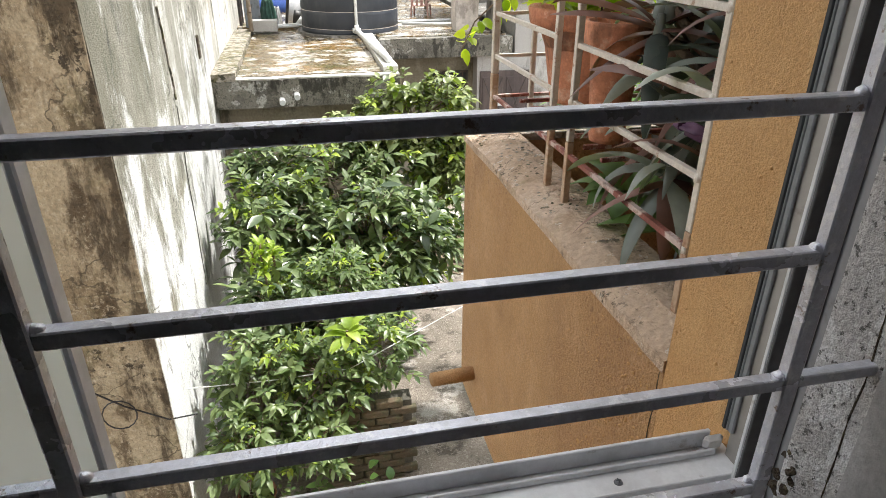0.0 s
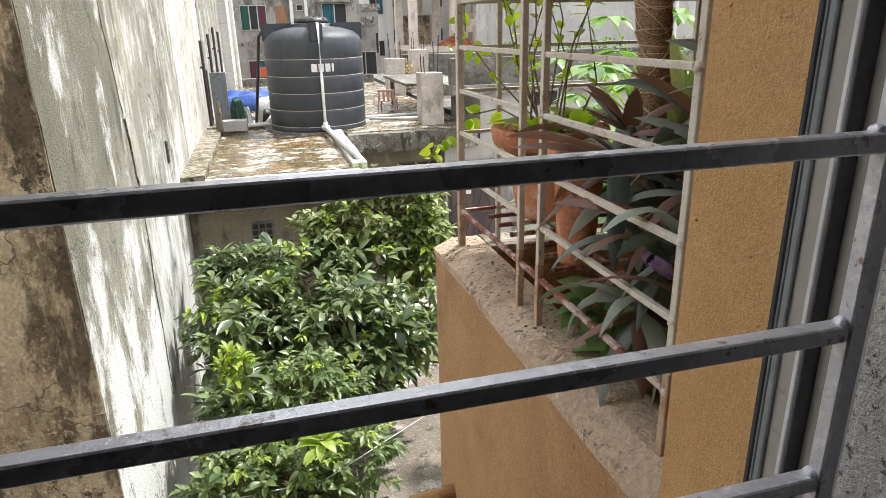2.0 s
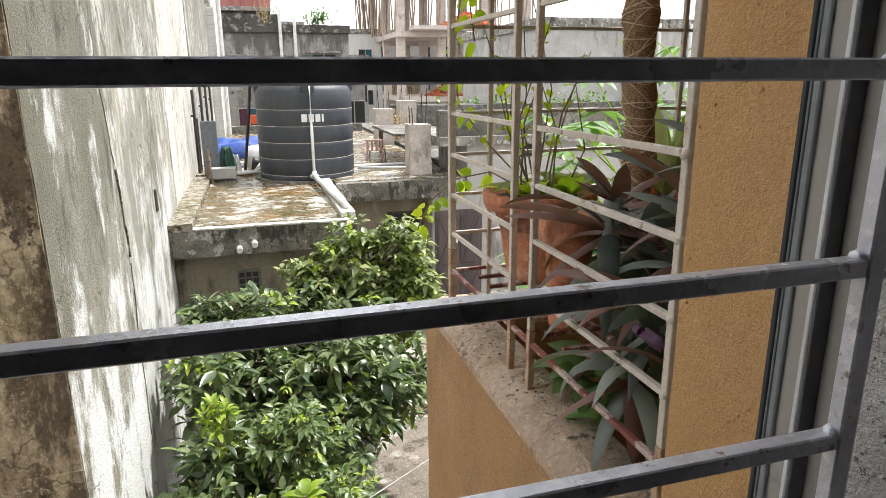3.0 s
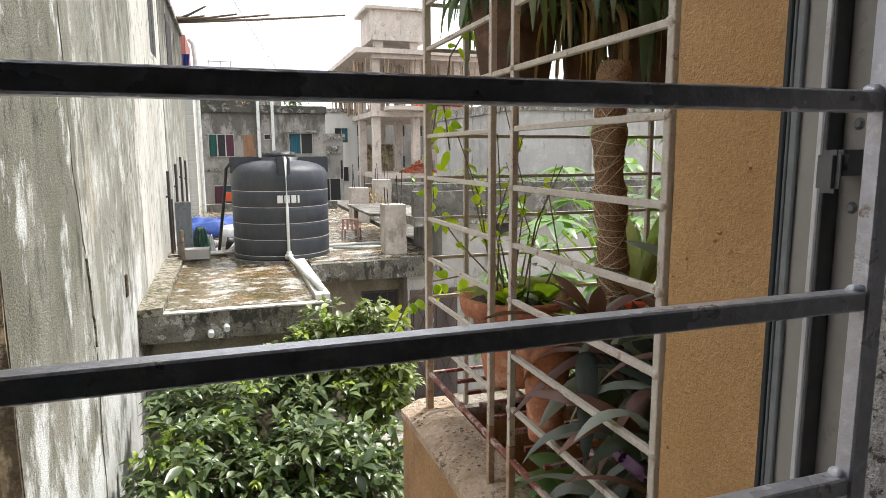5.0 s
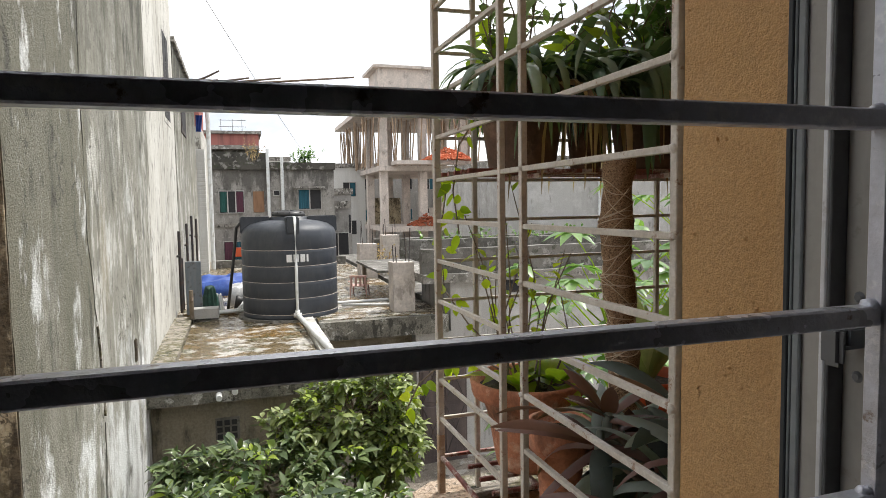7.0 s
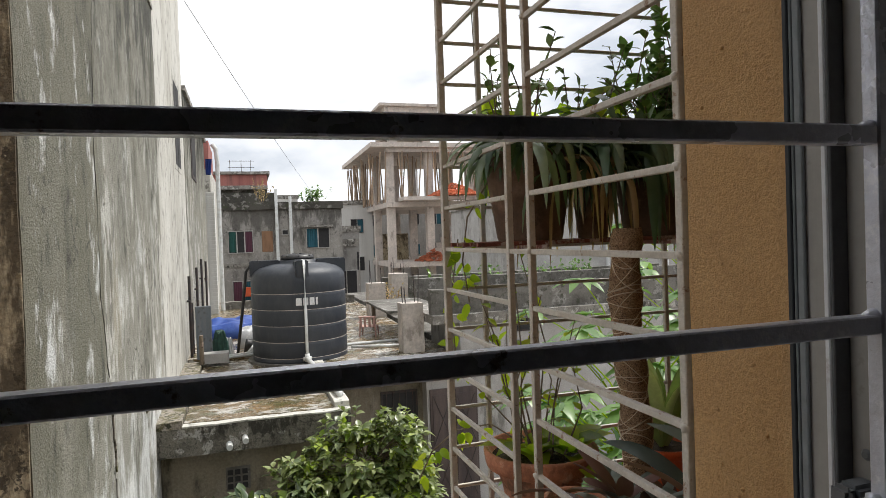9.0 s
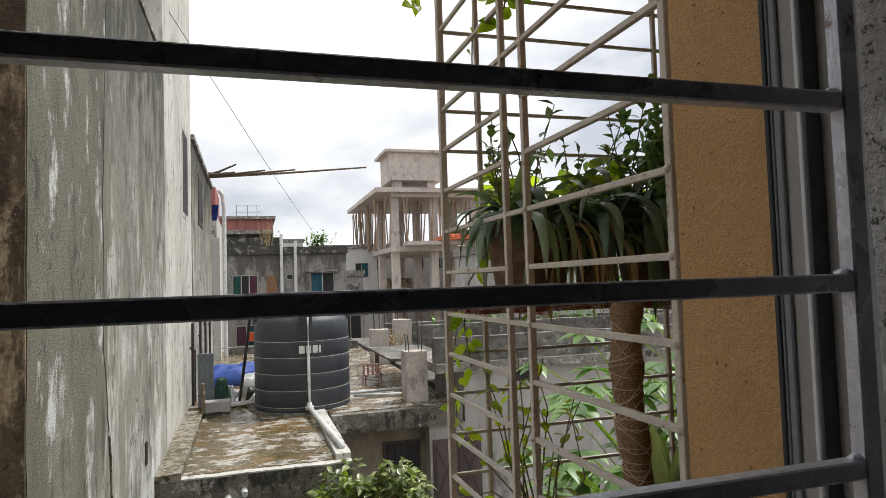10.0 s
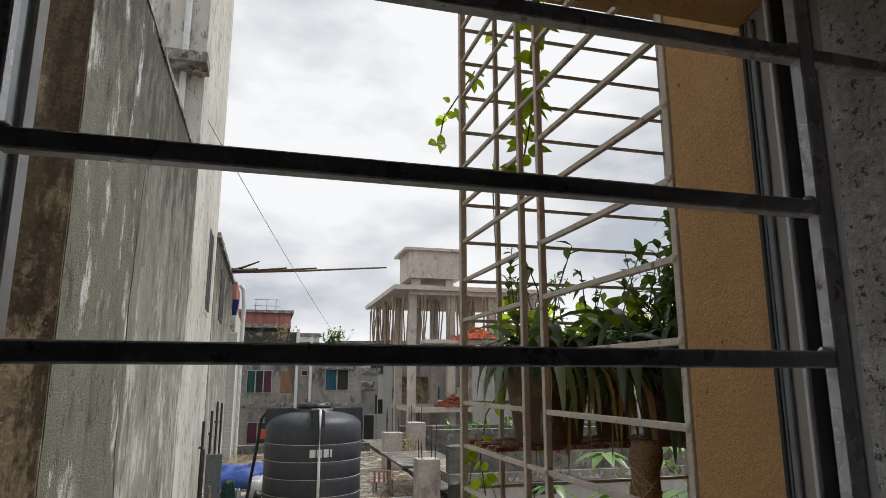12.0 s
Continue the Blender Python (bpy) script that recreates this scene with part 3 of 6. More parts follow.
def lathe(profile, at, sides=32, bm=None):
    """A turned form out of (radius, height) pairs; it closes on the axis where the radius is 0."""
    bm = bm or bmesh.new()
    at = Vector(at)
    rings = []
    for r, z in profile:
        if r < 1e-5:
            rings.append([bm.verts.new(at + Vector((0, 0, z)))])
        else:
            rings.append([bm.verts.new(at + Vector((r * math.cos(a), r * math.sin(a), z)))
                          for a in (2 * math.pi * k / sides for k in range(sides))])
    for a, b in zip(rings, rings[1:]):
        for k in range(sides):
            n = (k + 1) % sides
            if len(a) == 1 and len(b) > 1:
                bm.faces.new((a[0], b[n], b[k]))
            elif len(b) == 1 and len(a) > 1:
                bm.faces.new((a[k], a[n], b[0]))
            elif len(a) > 1:
                bm.faces.new((a[k], a[n], b[n], b[k]))
    return bm


def rough_box(lo, hi, step, amount, seed=0):
    """A box with a fine grid on its faces, its surface and edges worn uneven."""
    bm = bmesh.new()
    lo, hi = Vector(lo), Vector(hi)
    n = [max(1, int(round((hi[i] - lo[i]) / step))) for i in range(3)]
    cache = {}

    def vert(i, j, k):
        if (i, j, k) not in cache:
            p = Vector((lo.x + (hi.x - lo.x) * i / n[0], lo.y + (hi.y - lo.y) * j / n[1], lo.z + (hi.z - lo.z) * k / n[2]))
            d = noise.noise_vector(p * 3.1 + Vector((seed, seed, 0))) * 0.6 + noise.noise_vector(p * 11 + Vector((seed, 0, 0))) * 0.4
            on_edge = sum((i in (0, n[0]), j in (0, n[1]), k in (0, n[2])))
            cache[(i, j, k)] = bm.verts.new(p + d * amount * (1.6 if on_edge > 1 else 1.0))
        return cache[(i, j, k)]

    for i in range(n[0]):
        for j in range(n[1]):
            for k in (0, n[2]):
                bm.faces.new((vert(i, j, k), vert(i + 1, j, k), vert(i + 1, j + 1, k), vert(i, j + 1, k)))
    for i in range(n[0]):
        for k in range(n[2]):
            for j in (0, n[1]):
                bm.faces.new((vert(i, j, k), vert(i + 1, j, k), vert(i + 1, j, k + 1), vert(i, j, k + 1)))
    for j in range(n[1]):
        for k in range(n[2]):
            for i in (0, n[0]):
                bm.faces.new((vert(i, j, k), vert(i, j + 1, k), vert(i, j + 1, k + 1), vert(i, j, k + 1)))
    return bm


LEAF = [(0.0, 0.04), (0.18, 0.62), (0.42, 1.0), (0.68, 0.72), (0.87, 0.32), (1.0, 0.0)]


def leaf(verts, faces, at, along, up, length, width, droop=0.25, fold=0.25, shape=LEAF):
    """Adds one folded leaf blade, bent down towards its tip."""
    along = along.normalized()
    side = along.cross(up)
    if side.length < 1e-4:
        side = along.cross(Vector((1, 0.3, 0)))
    side.normalize()
    up = side.cross(along).normalized()
    first = len(verts)
    for s, w in shape:
        c = at + along * (length * s) - Vector((0, 0, 1)) * (droop * length * s * s)
        half = side * (0.5 * width * w)
        lift = up * (fold * 0.5 * width * w)
        verts.extend((c - half + lift, c, c + half + lift))
    for i in range(len(shape) - 1):
        a, b = first + 3 * i, first + 3 * i + 3
        faces.append((a, a + 1, b + 1, b))
        faces.append((a + 1, a + 2, b + 2, b + 1))


def leaf_mesh(name, verts, faces, material, parent, label=""):
    base = BASES[root_of(parent).name]
    mesh = bpy.data.meshes.new(name)
    mesh.from_pydata([v - base for v in verts], [], faces)
    ob = new(name, finish(mesh, material, True))
    ob.parent = parent
    return tagged(ob, label)


def rand_dir(rng, lift=0.0):
    while True:
        d = Vector((rng.uniform(-1, 1), rng.uniform(-1, 1), rng.uniform(-1, 1)))
        if 0.05 < d.length < 1:
            d.normalize()
            return (d + Vector((0, 0, lift))).normalized()


# ---- ground and the room behind the window ----
G = 1.172
bm = bmesh.new()
bmesh.ops.create_grid(bm, x_segments=60, y_segments=60, size=450, matrix=Matrix.Translation((0, 200, G)))
solo("ground", bm, ground_mat, "grey-brown trodden earth and cement ground of the yard", "ground", "structure")

Z0, Z1, XL, XR = 4.345, 6.06, -0.72, 0.475


def holed_wall(y0, y1, x0, x1, z0, z1, xr=XR):
    """A wall with the window's opening through it."""
    bm = box((x0, y0, z0), (XL, y1, z1))
    box((xr, y0, z0), (x1, y1, z1), bm=bm)
    box((XL, y0, z0), (xr, y1, Z0), bm=bm)
    box((XL, y0, Z1), (xr, y1, z1), bm=bm)
    return bm


solo("wall_window", holed_wall(-0.265, 0.035, -1.9, 1.6, 3.45, 6.4, 0.4365), rough_plaster,
     "rough unpainted grey plaster round the window opening", "wall", "structure")
solo("wall_outside", holed_wall(0.035, 0.20, -1.9, 1.7, G, 9.0), ochre, "ochre stucco outer wall of the house", "wall", "structure")
solo("wall_room_left", box((-2.0, -3.6, 3.45), (-1.9, 0.035, 6.4)), room_paint, "pale painted room wall", "wall", "structure")
solo("wall_room_right", box((1.6, -3.6, 3.45), (1.7, 0.035, 6.4)), room_paint, "pale painted room wall", "wall", "structure")
solo("wall_room_back", box((-2.0, -3.7, 3.45), (1.7, -3.6, 6.4)), room_paint, "pale painted room wall", "wall", "structure")
solo("wall_ground_storey", box((-1.9, -3.7, G), (1.7, 0.034, 3.299)), ochre, "ochre ground storey below the room", "wall", "structure")
solo("wall_upper_storey", box((-1.9, -3.7, 6.551), (1.7, 0.034, 9.0)), ochre, "ochre upper storey above the room", "wall", "structure")
solo("floor", box((-2.0, -3.7, 3.3), (1.7, 0.035, 3.45)), concrete, "bare cement floor of the room", "floor", "structure")
solo("ceiling", box((-2.0, -3.7, 6.4), (1.7, 0.035, 6.55)), room_paint, "pale painted ceiling", "ceiling", "structure")

solo("plaster_seam", rough_box((0.4325, -0.264, Z0 - 0.001), (0.436, -0.0155, Z1), 0.02, 0.0012, 17), room_paint, "smooth grey coat of paint ending in a ragged edge", "trim", "structure")
bm = rough_box((0.4310, 0.0120, Z0 + 0.012), (0.4364, 0.0540, Z1 - 0.02), 0.012, 0.0025, 18)
for v in bm.verts:
    v.co.x = max(v.co.x, 0.4362 - 0.0054 * min(1.0, max(0.0, (v.co.y - 0.014) / 0.030)))
smear = solo("plaster_smear", bm, rough_plaster, "rough plaster smeared over the window frame's edge", "trim", "structure")
part("crack", tube([(0.4362, 0.002 + 0.0035 * noise.noise(Vector((0, 1, z * 17))), z) for z in [Z0 + 0.02 + 0.02 * k for k in range(30)]], 0.0011, 5), soil, smear, "dark crack in the plaster")
crumbs = thing("mortar_crumbs", (0.41, 0.01, Z0), "dark crumbs of mortar in the sill's corner", "debris", kind="stuff")
rng = random.Random(31)
bm = bmesh.new()
for i in range(26):
    bmesh.ops.create_icosphere(bm, subdivisions=1, radius=rng.uniform(0.003, 0.009), matrix=Matrix.Translation((rng.uniform(0.375, 0.428), rng.uniform(-0.03, 0.034), Z0 + 0.002)))
for i in range(16):
    z = Z0 + 0.012 + 0.008 * i
    bmesh.ops.create_icosphere(bm, subdivisions=1, radius=rng.uniform(0.004, 0.009), matrix=Matrix.Translation((0.431, 0.048 + rng.uniform(-0.010, 0.010), z)) @ Matrix.Diagonal((0.5, 1, 1, 1)))
for v in bm.verts:
    v.co += noise.noise_vector(v.co * 170) * 0.003
part("crumb", bm, soil, crumbs)

# ---- sliding window: frame, tracks, sash ----
win = thing("window_1", (0, 0.1, Z0), "aluminium sliding window pushed open behind the bars", "window", kind="structure")
part("outer_plate", box((0.460, 0.121, Z0), (0.474, 0.172, Z1), 0.001), jamb_alu_shaded, win, "outer jamb of the frame, its shade in the grey")
part("outer_lip", box((0.4585, 0.1855, Z0 + 0.05), (0.4735, 0.1985, Z1 - 0.01), 0.001), ochre, win, "thin edge of ochre paint over the frame")
part("gasket", box((0.452, 0.1755, Z0 + 0.05), (0.474, 0.1815, Z1 - 0.01), 0.001), gasket, win, "black rubber gasket strip")
part("film_strip", box((0.4535, 0.1725, Z0 + 0.05), (0.474, 0.1752, Z1 - 0.01), 0.001), blue_film, win, "blue-grey edge of the outer track")
part("film_strip", box((0.4550, 0.1640, Z0 + 0.05), (0.4595, 0.1722, Z1 - 0.01), 0.001), blue_film, win, "blue-grey edge of the outer track")
part("track_rib", box((0.430, 0.1145, Z0 + 0.02), (0.474, 0.1205, Z1 - 0.01), 0.0012), aluminium, win)
# Added strip: the shade on the rib's room-facing side, put into colour.
part("shade_strip", box((0.4305, 0.1105, Z0 + 0.02), (0.474, 0.1143, Z1 - 0.01), 0.001), shade_dark, win, "dark strip standing for the rib's shaded room side")
part("inner_plate", box((0.4475, 0.0705, Z0), (0.474, 0.1103, Z1), 0.001), jamb_alu_shaded, win, "inner jamb of the frame, its shade in the beige-grey")
part("inner_stile", box((0.433, 0.0362, Z0 + 0.02), (0.474, 0.070, Z1 - 0.01), 0.0015), stile_alu_shaded, win)
part("inner_lip", box((0.4275, 0.065, Z0 + 0.02), (0.4325, 0.070, Z1 - 0.01), 0.001), aluminium, win)
for y0, y1, z1 in ((0.190, 0.196, 0.036), (0.1725, 0.177, 0.019), (0.120, 0.124, 0.030), (0.072, 0.078, 0.036)):
    part("sill_rib", box((XL, y0, Z0 + 0.009), (0.446, y1, Z0 + z1), 0.0012), aluminium, win)
part("sill_plate", box((XL, 0.037, Z0 + 0.001), (0.470, 0.197, Z0 + 0.009), 0.001), aluminium, win, "dusty aluminium sill track")
part("corner_block", box((0.432, 0.1783, Z0 + 0.010), (0.462, 0.1898, Z0 + 0.034), 0.006), sealant, win, "lump of pale sealant in the corner")
for sx in (0.296, -0.15):
    part("screw", lathe([(0, 0.004), (0.003, 0.0038), (0.0055, 0.0015), (0.006, 0)], (sx, 0.155, Z0 + 0.0088), 14), mid_alu, win, "steel screw head")
    part("screw_slot", box((sx - 0.0035, 0.1543, Z0 + 0.0125), (sx + 0.0035, 0.1557, Z0 + 0.0132)), gasket, win)
    part("screw_slot", box((sx - 0.0007, 0.1515, Z0 + 0.0126), (sx + 0.0007, 0.1585, Z0 + 0.0133)), gasket, win)
part("sash_stile", box((-0.270, 0.108, Z0 + 0.03), (-0.262, 0.132, Z1 - 0.02), 0.002), aluminium, win)
part("sash_rail", box((XL + 0.01, 0.105, Z0 + 0.012), (-0.271, 0.135, Z0 + 0.055), 0.003), aluminium, win)
pane = part("pane", box((XL + 0.01, 0.117, Z0 + 0.057), (-0.2705, 0.122, Z1 - 0.02)), glass, win, "frosted bluish sash glass")
pane.visible_shadow = False

catch = thing("window_catch", (0.45, 0.095, 5.165), "dark cast-metal window catch on a screwed plate", "latch")
part("plate", box((0.4490, 0.076, 5.160), (0.4530, 0.111, 5.272), 0.0015), mid_alu, catch)
bm = box((0.420, 0.084, 5.212), (0.4489, 0.105, 5.233), 0.004, cuts=2)
part("hook", bm, dark_alu, catch)
part("hook_lip", box((0.412, 0.084, 5.198), (0.4215, 0.105, 5.2325), 0.004, cuts=2), mid_alu, catch)
for z in (5.183, 5.252):
    # Slot recesses drawn as dark insets, their shade in the colour.
    part("slot", box((0.4478, 0.090, z - 0.013), (0.4489, 0.102, z + 0.013), 0.0005), shade_dark, catch)
    bm = lathe([(0, 0.003), (0.003, 0.0028), (0.0055, 0)], (0, 0, 0), 12)
    bm.transform(Matrix.Translation((0.4477, 0.096, z + 0.002)) @ pose(0, 0, 0, 0, -90))
    part("screw", bm, mid_alu, catch)

# ---- window bars ----
UNEVEN = {3: -0.003, 5: 0.001, 8: 0.001, 9: 0.002, 10: -0.005, 11: 0.003}
BARS = tuple(4.5 + 0.127 * k + UNEVEN.get(k, 0) for k in range(12))
B0, BT = BARS[0], BARS[-1]
grille = thing("window_grille", (0.05, 0, B0 - 0.06), "grey-painted welded steel window bars, chipped and dusty", "window bars")
for k, z in enumerate(BARS):
    bm = box((-0.2345, -0.0065, z - 0.0065), (0.3395, 0.0065, z + 0.0065), 0.0012)
    part("bar", bm, bar_paint, grille)
    for x, s in ((0.337, 1), (-0.232, -1)):
        w = bmesh.new()
        bmesh.ops.create_icosphere(w, subdivisions=2, radius=0.0062, matrix=Matrix.Translation((x, 0.0, z + 0.005)))
        for v in w.verts:
            v.co += noise.noise_vector(v.co * 160) * 0.0022
        part("weld", w, bar_paint, grille, smooth=True)
for x in (-0.2415, 0.3465):
    part("upright", box((x - 0.008, -0.0080, B0 - 0.06), (x + 0.007, 0.0050, BT + 0.06), 0.0014), bar_paint, grille)
for k in (1, 11):
    z = BARS[k]
    part("anchor", box((0.354, -0.006, z - 0.006), (0.445, 0.006, z + 0.006), 0.0012), bar_paint, grille)
    part("anchor", box((-0.74, -0.006, z - 0.006), (-0.249, 0.006, z + 0.006), 0.0012), bar_paint, grille)
bm = box((-0.2345, -0.006, B0 - 0.066), (0.3395, 0.006, B0 - 0.054), 0.0012)
part("bar", bm, bar_paint, grille)

# ---- ochre pillar and balcony ----
PX0, PX1 = 0.505, 0.66
pillar = solo("pillar", rough_box((PX0, 0.201, G), (1.0, 0.396, 9.0), 0.06, 0.0018, 3), ochre, "ochre stucco corner pillar beside the window", "pillar", "structure")
rng = random.Random(91)
bm = bmesh.new()
for i in range(420):
    face = i % 2
    x, y = (PX0 - 0.001, rng.uniform(0.21, 0.39)) if face else (rng.uniform(PX0 + 0.01, 0.6), 0.2)
    bmesh.ops.create_icosphere(bm, subdivisions=1, radius=rng.choice((0.001, 0.0012, 0.0014, 0.0017, 0.0021, 0.003)), matrix=Matrix.Translation((x, y, rng.uniform(4.0, 6.6))))
for v in bm.verts:
    v.co += noise.noise_vector(v.co * 300) * 0.0015
nib = part("stucco_nib", bm, ochre, pillar, "stray lumps of stucco")
tagged(nib, "stray lumps of stucco", kind="stuff")
PT = 4.366
balcony = thing("balcony", (1.1, 1.0, 3.25), "ochre plastered balcony with a mossy cement parapet top", "balcony", kind="structure")
bm = rough_box((PX0, 0.3965, 3.25), (PX1, 1.785, PT - 0.052), 0.055, 0.0022, 5)
part("parapet", bm, ochre_smooth, balcony)
bm = bmesh.new()
for i in range(420):
    y, z = 0.40 + abs(rng.gauss(0, 0.16)), rng.uniform(3.85, PT - 0.06)
    if noise.noise(Vector((y * 9, z * 7, 0))) > -0.05:
        bmesh.ops.create_icosphere(bm, subdivisions=1, radius=rng.choice((0.0015, 0.002, 0.003, 0.004)), matrix=Matrix.Translation((PX0 - 0.0005, y, z)))
for v in bm.verts:
    v.co += noise.noise_vector(v.co * 300) * 0.0015
tagged(part("stucco_nib", bm, ochre, balcony, "coarse patch of stucco grains"), "coarse patch of stucco grains", kind="stuff")
part("crack", tube([(PX0 - 0.001, 0.410 + 0.006 * noise.noise(Vector((3, 0, z * 14))), z) for z in [PT - 0.06 - 0.02 * k for k in range(24)]], 0.0013, 5), soil, balcony, "dark crack between wall and pillar")
bm = rough_box((PX1 + 0.001, 1.655, 3.25), (1.7, 1.785, PT - 0.025), 0.055, 0.0022, 6)
part("parapet", bm, ochre_smooth, balcony)
bm = rough_box((PX0 - 0.004, 0.398, PT - 0.024), (PX1 + 0.004, 1.789, PT), 0.03, 0.0035, 8)
for v in bm.verts:
    v.co.z -= 0.026 * max(0.0, 1 - (v.co.x - PX0) / 0.06)
part("coping", bm, ledge_cement, balcony, "flaking cement top with moss")
bm = rough_box((PX1 + 0.006, 1.651, PT - 0.024), (1.7, 1.789, PT), 0.03, 0.0035, 9)
part("coping", bm, mossy, balcony, "flaking cement top with moss")
part("floor_slab", box((PX1 + 0.001, 0.397, 3.25), (1.7, 1.654, 3.38)), concrete, balcony)
part("ceiling_slab", box((PX0 - 0.01, 0.406, 7.19), (1.7, 1.83, 7.31)), ochre_smooth, balcony)
part("house_wall", box((1.7, 0.201, G), (1.83, 1.81, 9.0)), ochre_smooth, balcony)
bm = rod((PX0 + 0.02, 1.606, 3.415), (0.333, 1.57, 3.435), 0.029, 0.027, 16)
part("drain_spout", bm, ochre_smooth, balcony, "ochre-painted drain spout", smooth=True)

RAILS = [4.49 + 0.1325 * k for k in range(8)] + [5.4175 + 0.137 * k for k in range(1, 13)]
GX, GY = 0.578, 1.70
POSTS = (0.500, 1.042, 1.168)
bgrille = thing("balcony_grille", (GX, 1.0, PT), "cream-painted balcony grille, rusting at its feet", "grille")
for y in POSTS:
    part("upright", box((GX - 0.008, y - 0.008, PT + 0.16), (GX + 0.008, y + 0.008, 7.188), 0.0015), cream_paint, bgrille)
    part("upright_foot", box((GX - 0.0085, y - 0.0085, PT - 0.006), (GX + 0.0085, y + 0.0085, PT + 0.159), 0.0015), rusty, bgrille, "rusty post foot")
part("end_flat", box((GX + 0.002, 0.469, PT), (GX + 0.012, 0.489, 7.188), 0.001), cream_paint, bgrille)
part("corner_post", box((GX - 0.011, GY - 0.011, PT + 0.2), (GX + 0.011, GY + 0.011, 7.188), 0.002), cream_paint, bgrille)
part("corner_foot", box((GX - 0.0115, GY - 0.0115, PT - 0.006), (GX + 0.0115, GY + 0.0115, PT + 0.199), 0.002), rusty, bgrille, "rusty corner post foot")
for x in (0.71, 1.43):
    part("upright", box((x - 0.008, GY - 0.008, PT - 0.006), (x + 0.008, GY + 0.008, 7.188), 0.0015), cream_paint, bgrille)
for k in range(20):
    z = RAILS[k]
    paint = red_oxide if k == 0 else cream_paint
    part("rail", box((GX - 0.006, 0.5085, z - 0.006), (GX + 0.006, 1.0335, z + 0.006), 0.001), paint, bgrille)
    part("rail", box((GX - 0.006, 1.1765, z - 0.006), (GX + 0.006, GY - 0.0115, z + 0.006), 0.001), paint, bgrille)
    if k in (0, 7, 9) or (k > 11 and k % 2 == 0):
        part("rail", box((GX - 0.006, 1.0505, z - 0.006), (GX + 0.006, 1.1595, z + 0.006), 0.001), paint, bgrille)
    if k in (6, 7, 12, 3, 16):
        part("stub", box((GX - 0.007, 0.404, z - 0.007), (GX + 0.007, 0.4685, z + 0.007), 0.001), cream_paint, bgrille)
    for a, b in ((GX + 0.0115, 0.7015), (0.7185, 1.4215), (1.4385, 1.70)):
        part("rail", box((a, GY - 0.0055, z - 0.0055), (b, GY + 0.0055, z + 0.0055), 0.001), paint, bgrille)


for k in range(20):
    for y in (POSTS[0], POSTS[1]):
        if k % 2 or y == POSTS[0]:
            w = bmesh.new()
            bmesh.ops.create_icosphere(w, subdivisions=1, radius=0.0105, matrix=Matrix.Translation((GX - 0.004, y, RAILS[k])))
            for v in w.verts:
                v.co += noise.noise_vector(v.co * 120) * 0.004
            part("weld", w, cream_paint, bgrille, smooth=True)

litter = thing("moss_litter", (GX, 1.1, PT), "moss clumps and crumbled cement on the parapet top", "debris", kind="stuff")
rng = random.Random(77)
bm = bmesh.new()
for i in range(120):
    y = rng.choice((1.05, 1.18, 1.68, 1.5, 1.4)) + rng.gauss(0, 0.09)
    x = rng.uniform(PX0 + 0.01, PX1 - 0.01)
    if 0.41 < y < 1.77:
        bmesh.ops.create_icosphere(bm, subdivisions=1, radius=rng.uniform(0.002, 0.0055), matrix=Matrix.Translation((x, y, PT - 0.026 * max(0.0, 1 - (x - PX0) / 0.06) + 0.001)) @ Matrix.Diagonal((1.3, 1, 0.4, 1)))
for v in bm.verts:
    v.co += noise.noise_vector(v.co * 190) * 0.003
part("crumb", bm, mossy, litter)

SH_LOW, SH_HIGH = RAILS[0] + 0.0155, RAILS[7] + 0.0155
rack = thing("shelf_rack", (1.1, 1.0, SH_LOW), "low rack of red-oxide steel bars inside the balcony grille", "shelf")
for y in (0.95, 1.05, 1.15, 1.25, 1.35, 1.45, 1.55):
    part("bar", box((0.62, y - 0.006, SH_LOW - 0.006), (1.695, y + 0.006, SH_LOW + 0.006), 0.001), red_oxide, rack)
for y in (0.62, 0.72, 0.82):
    part("bar", box((0.70, y - 0.006, SH_LOW - 0.006), (1.695, y + 0.006, SH_LOW + 0.006), 0.001), red_oxide, rack)
for x in (0.78, 1.5):
    part("cross_bar", box((x - 0.007, 0.404, SH_LOW - 0.0205), (x + 0.007, GY - 0.008, SH_LOW - 0.0065), 0.001), red_oxide, rack)
rack = thing("shelf_rack", (1.1, 1.5, SH_HIGH), "high rack of red-oxide steel bars carrying the big pots", "shelf")
for y in (1.40, 1.46, 1.52, 1.58, 1.64, 1.70):
    part("bar", box((GX - 0.002, y - 0.006, SH_HIGH - 0.006), (1.695, y + 0.006, SH_HIGH + 0.006), 0.001), red_oxide, rack)
for x in (0.80, 1.25):
    part("cross_bar", box((x - 0.007, 1.39, SH_HIGH - 0.0205), (x + 0.007, GY - 0.008, SH_HIGH - 0.0065), 0.001), red_oxide, rack)


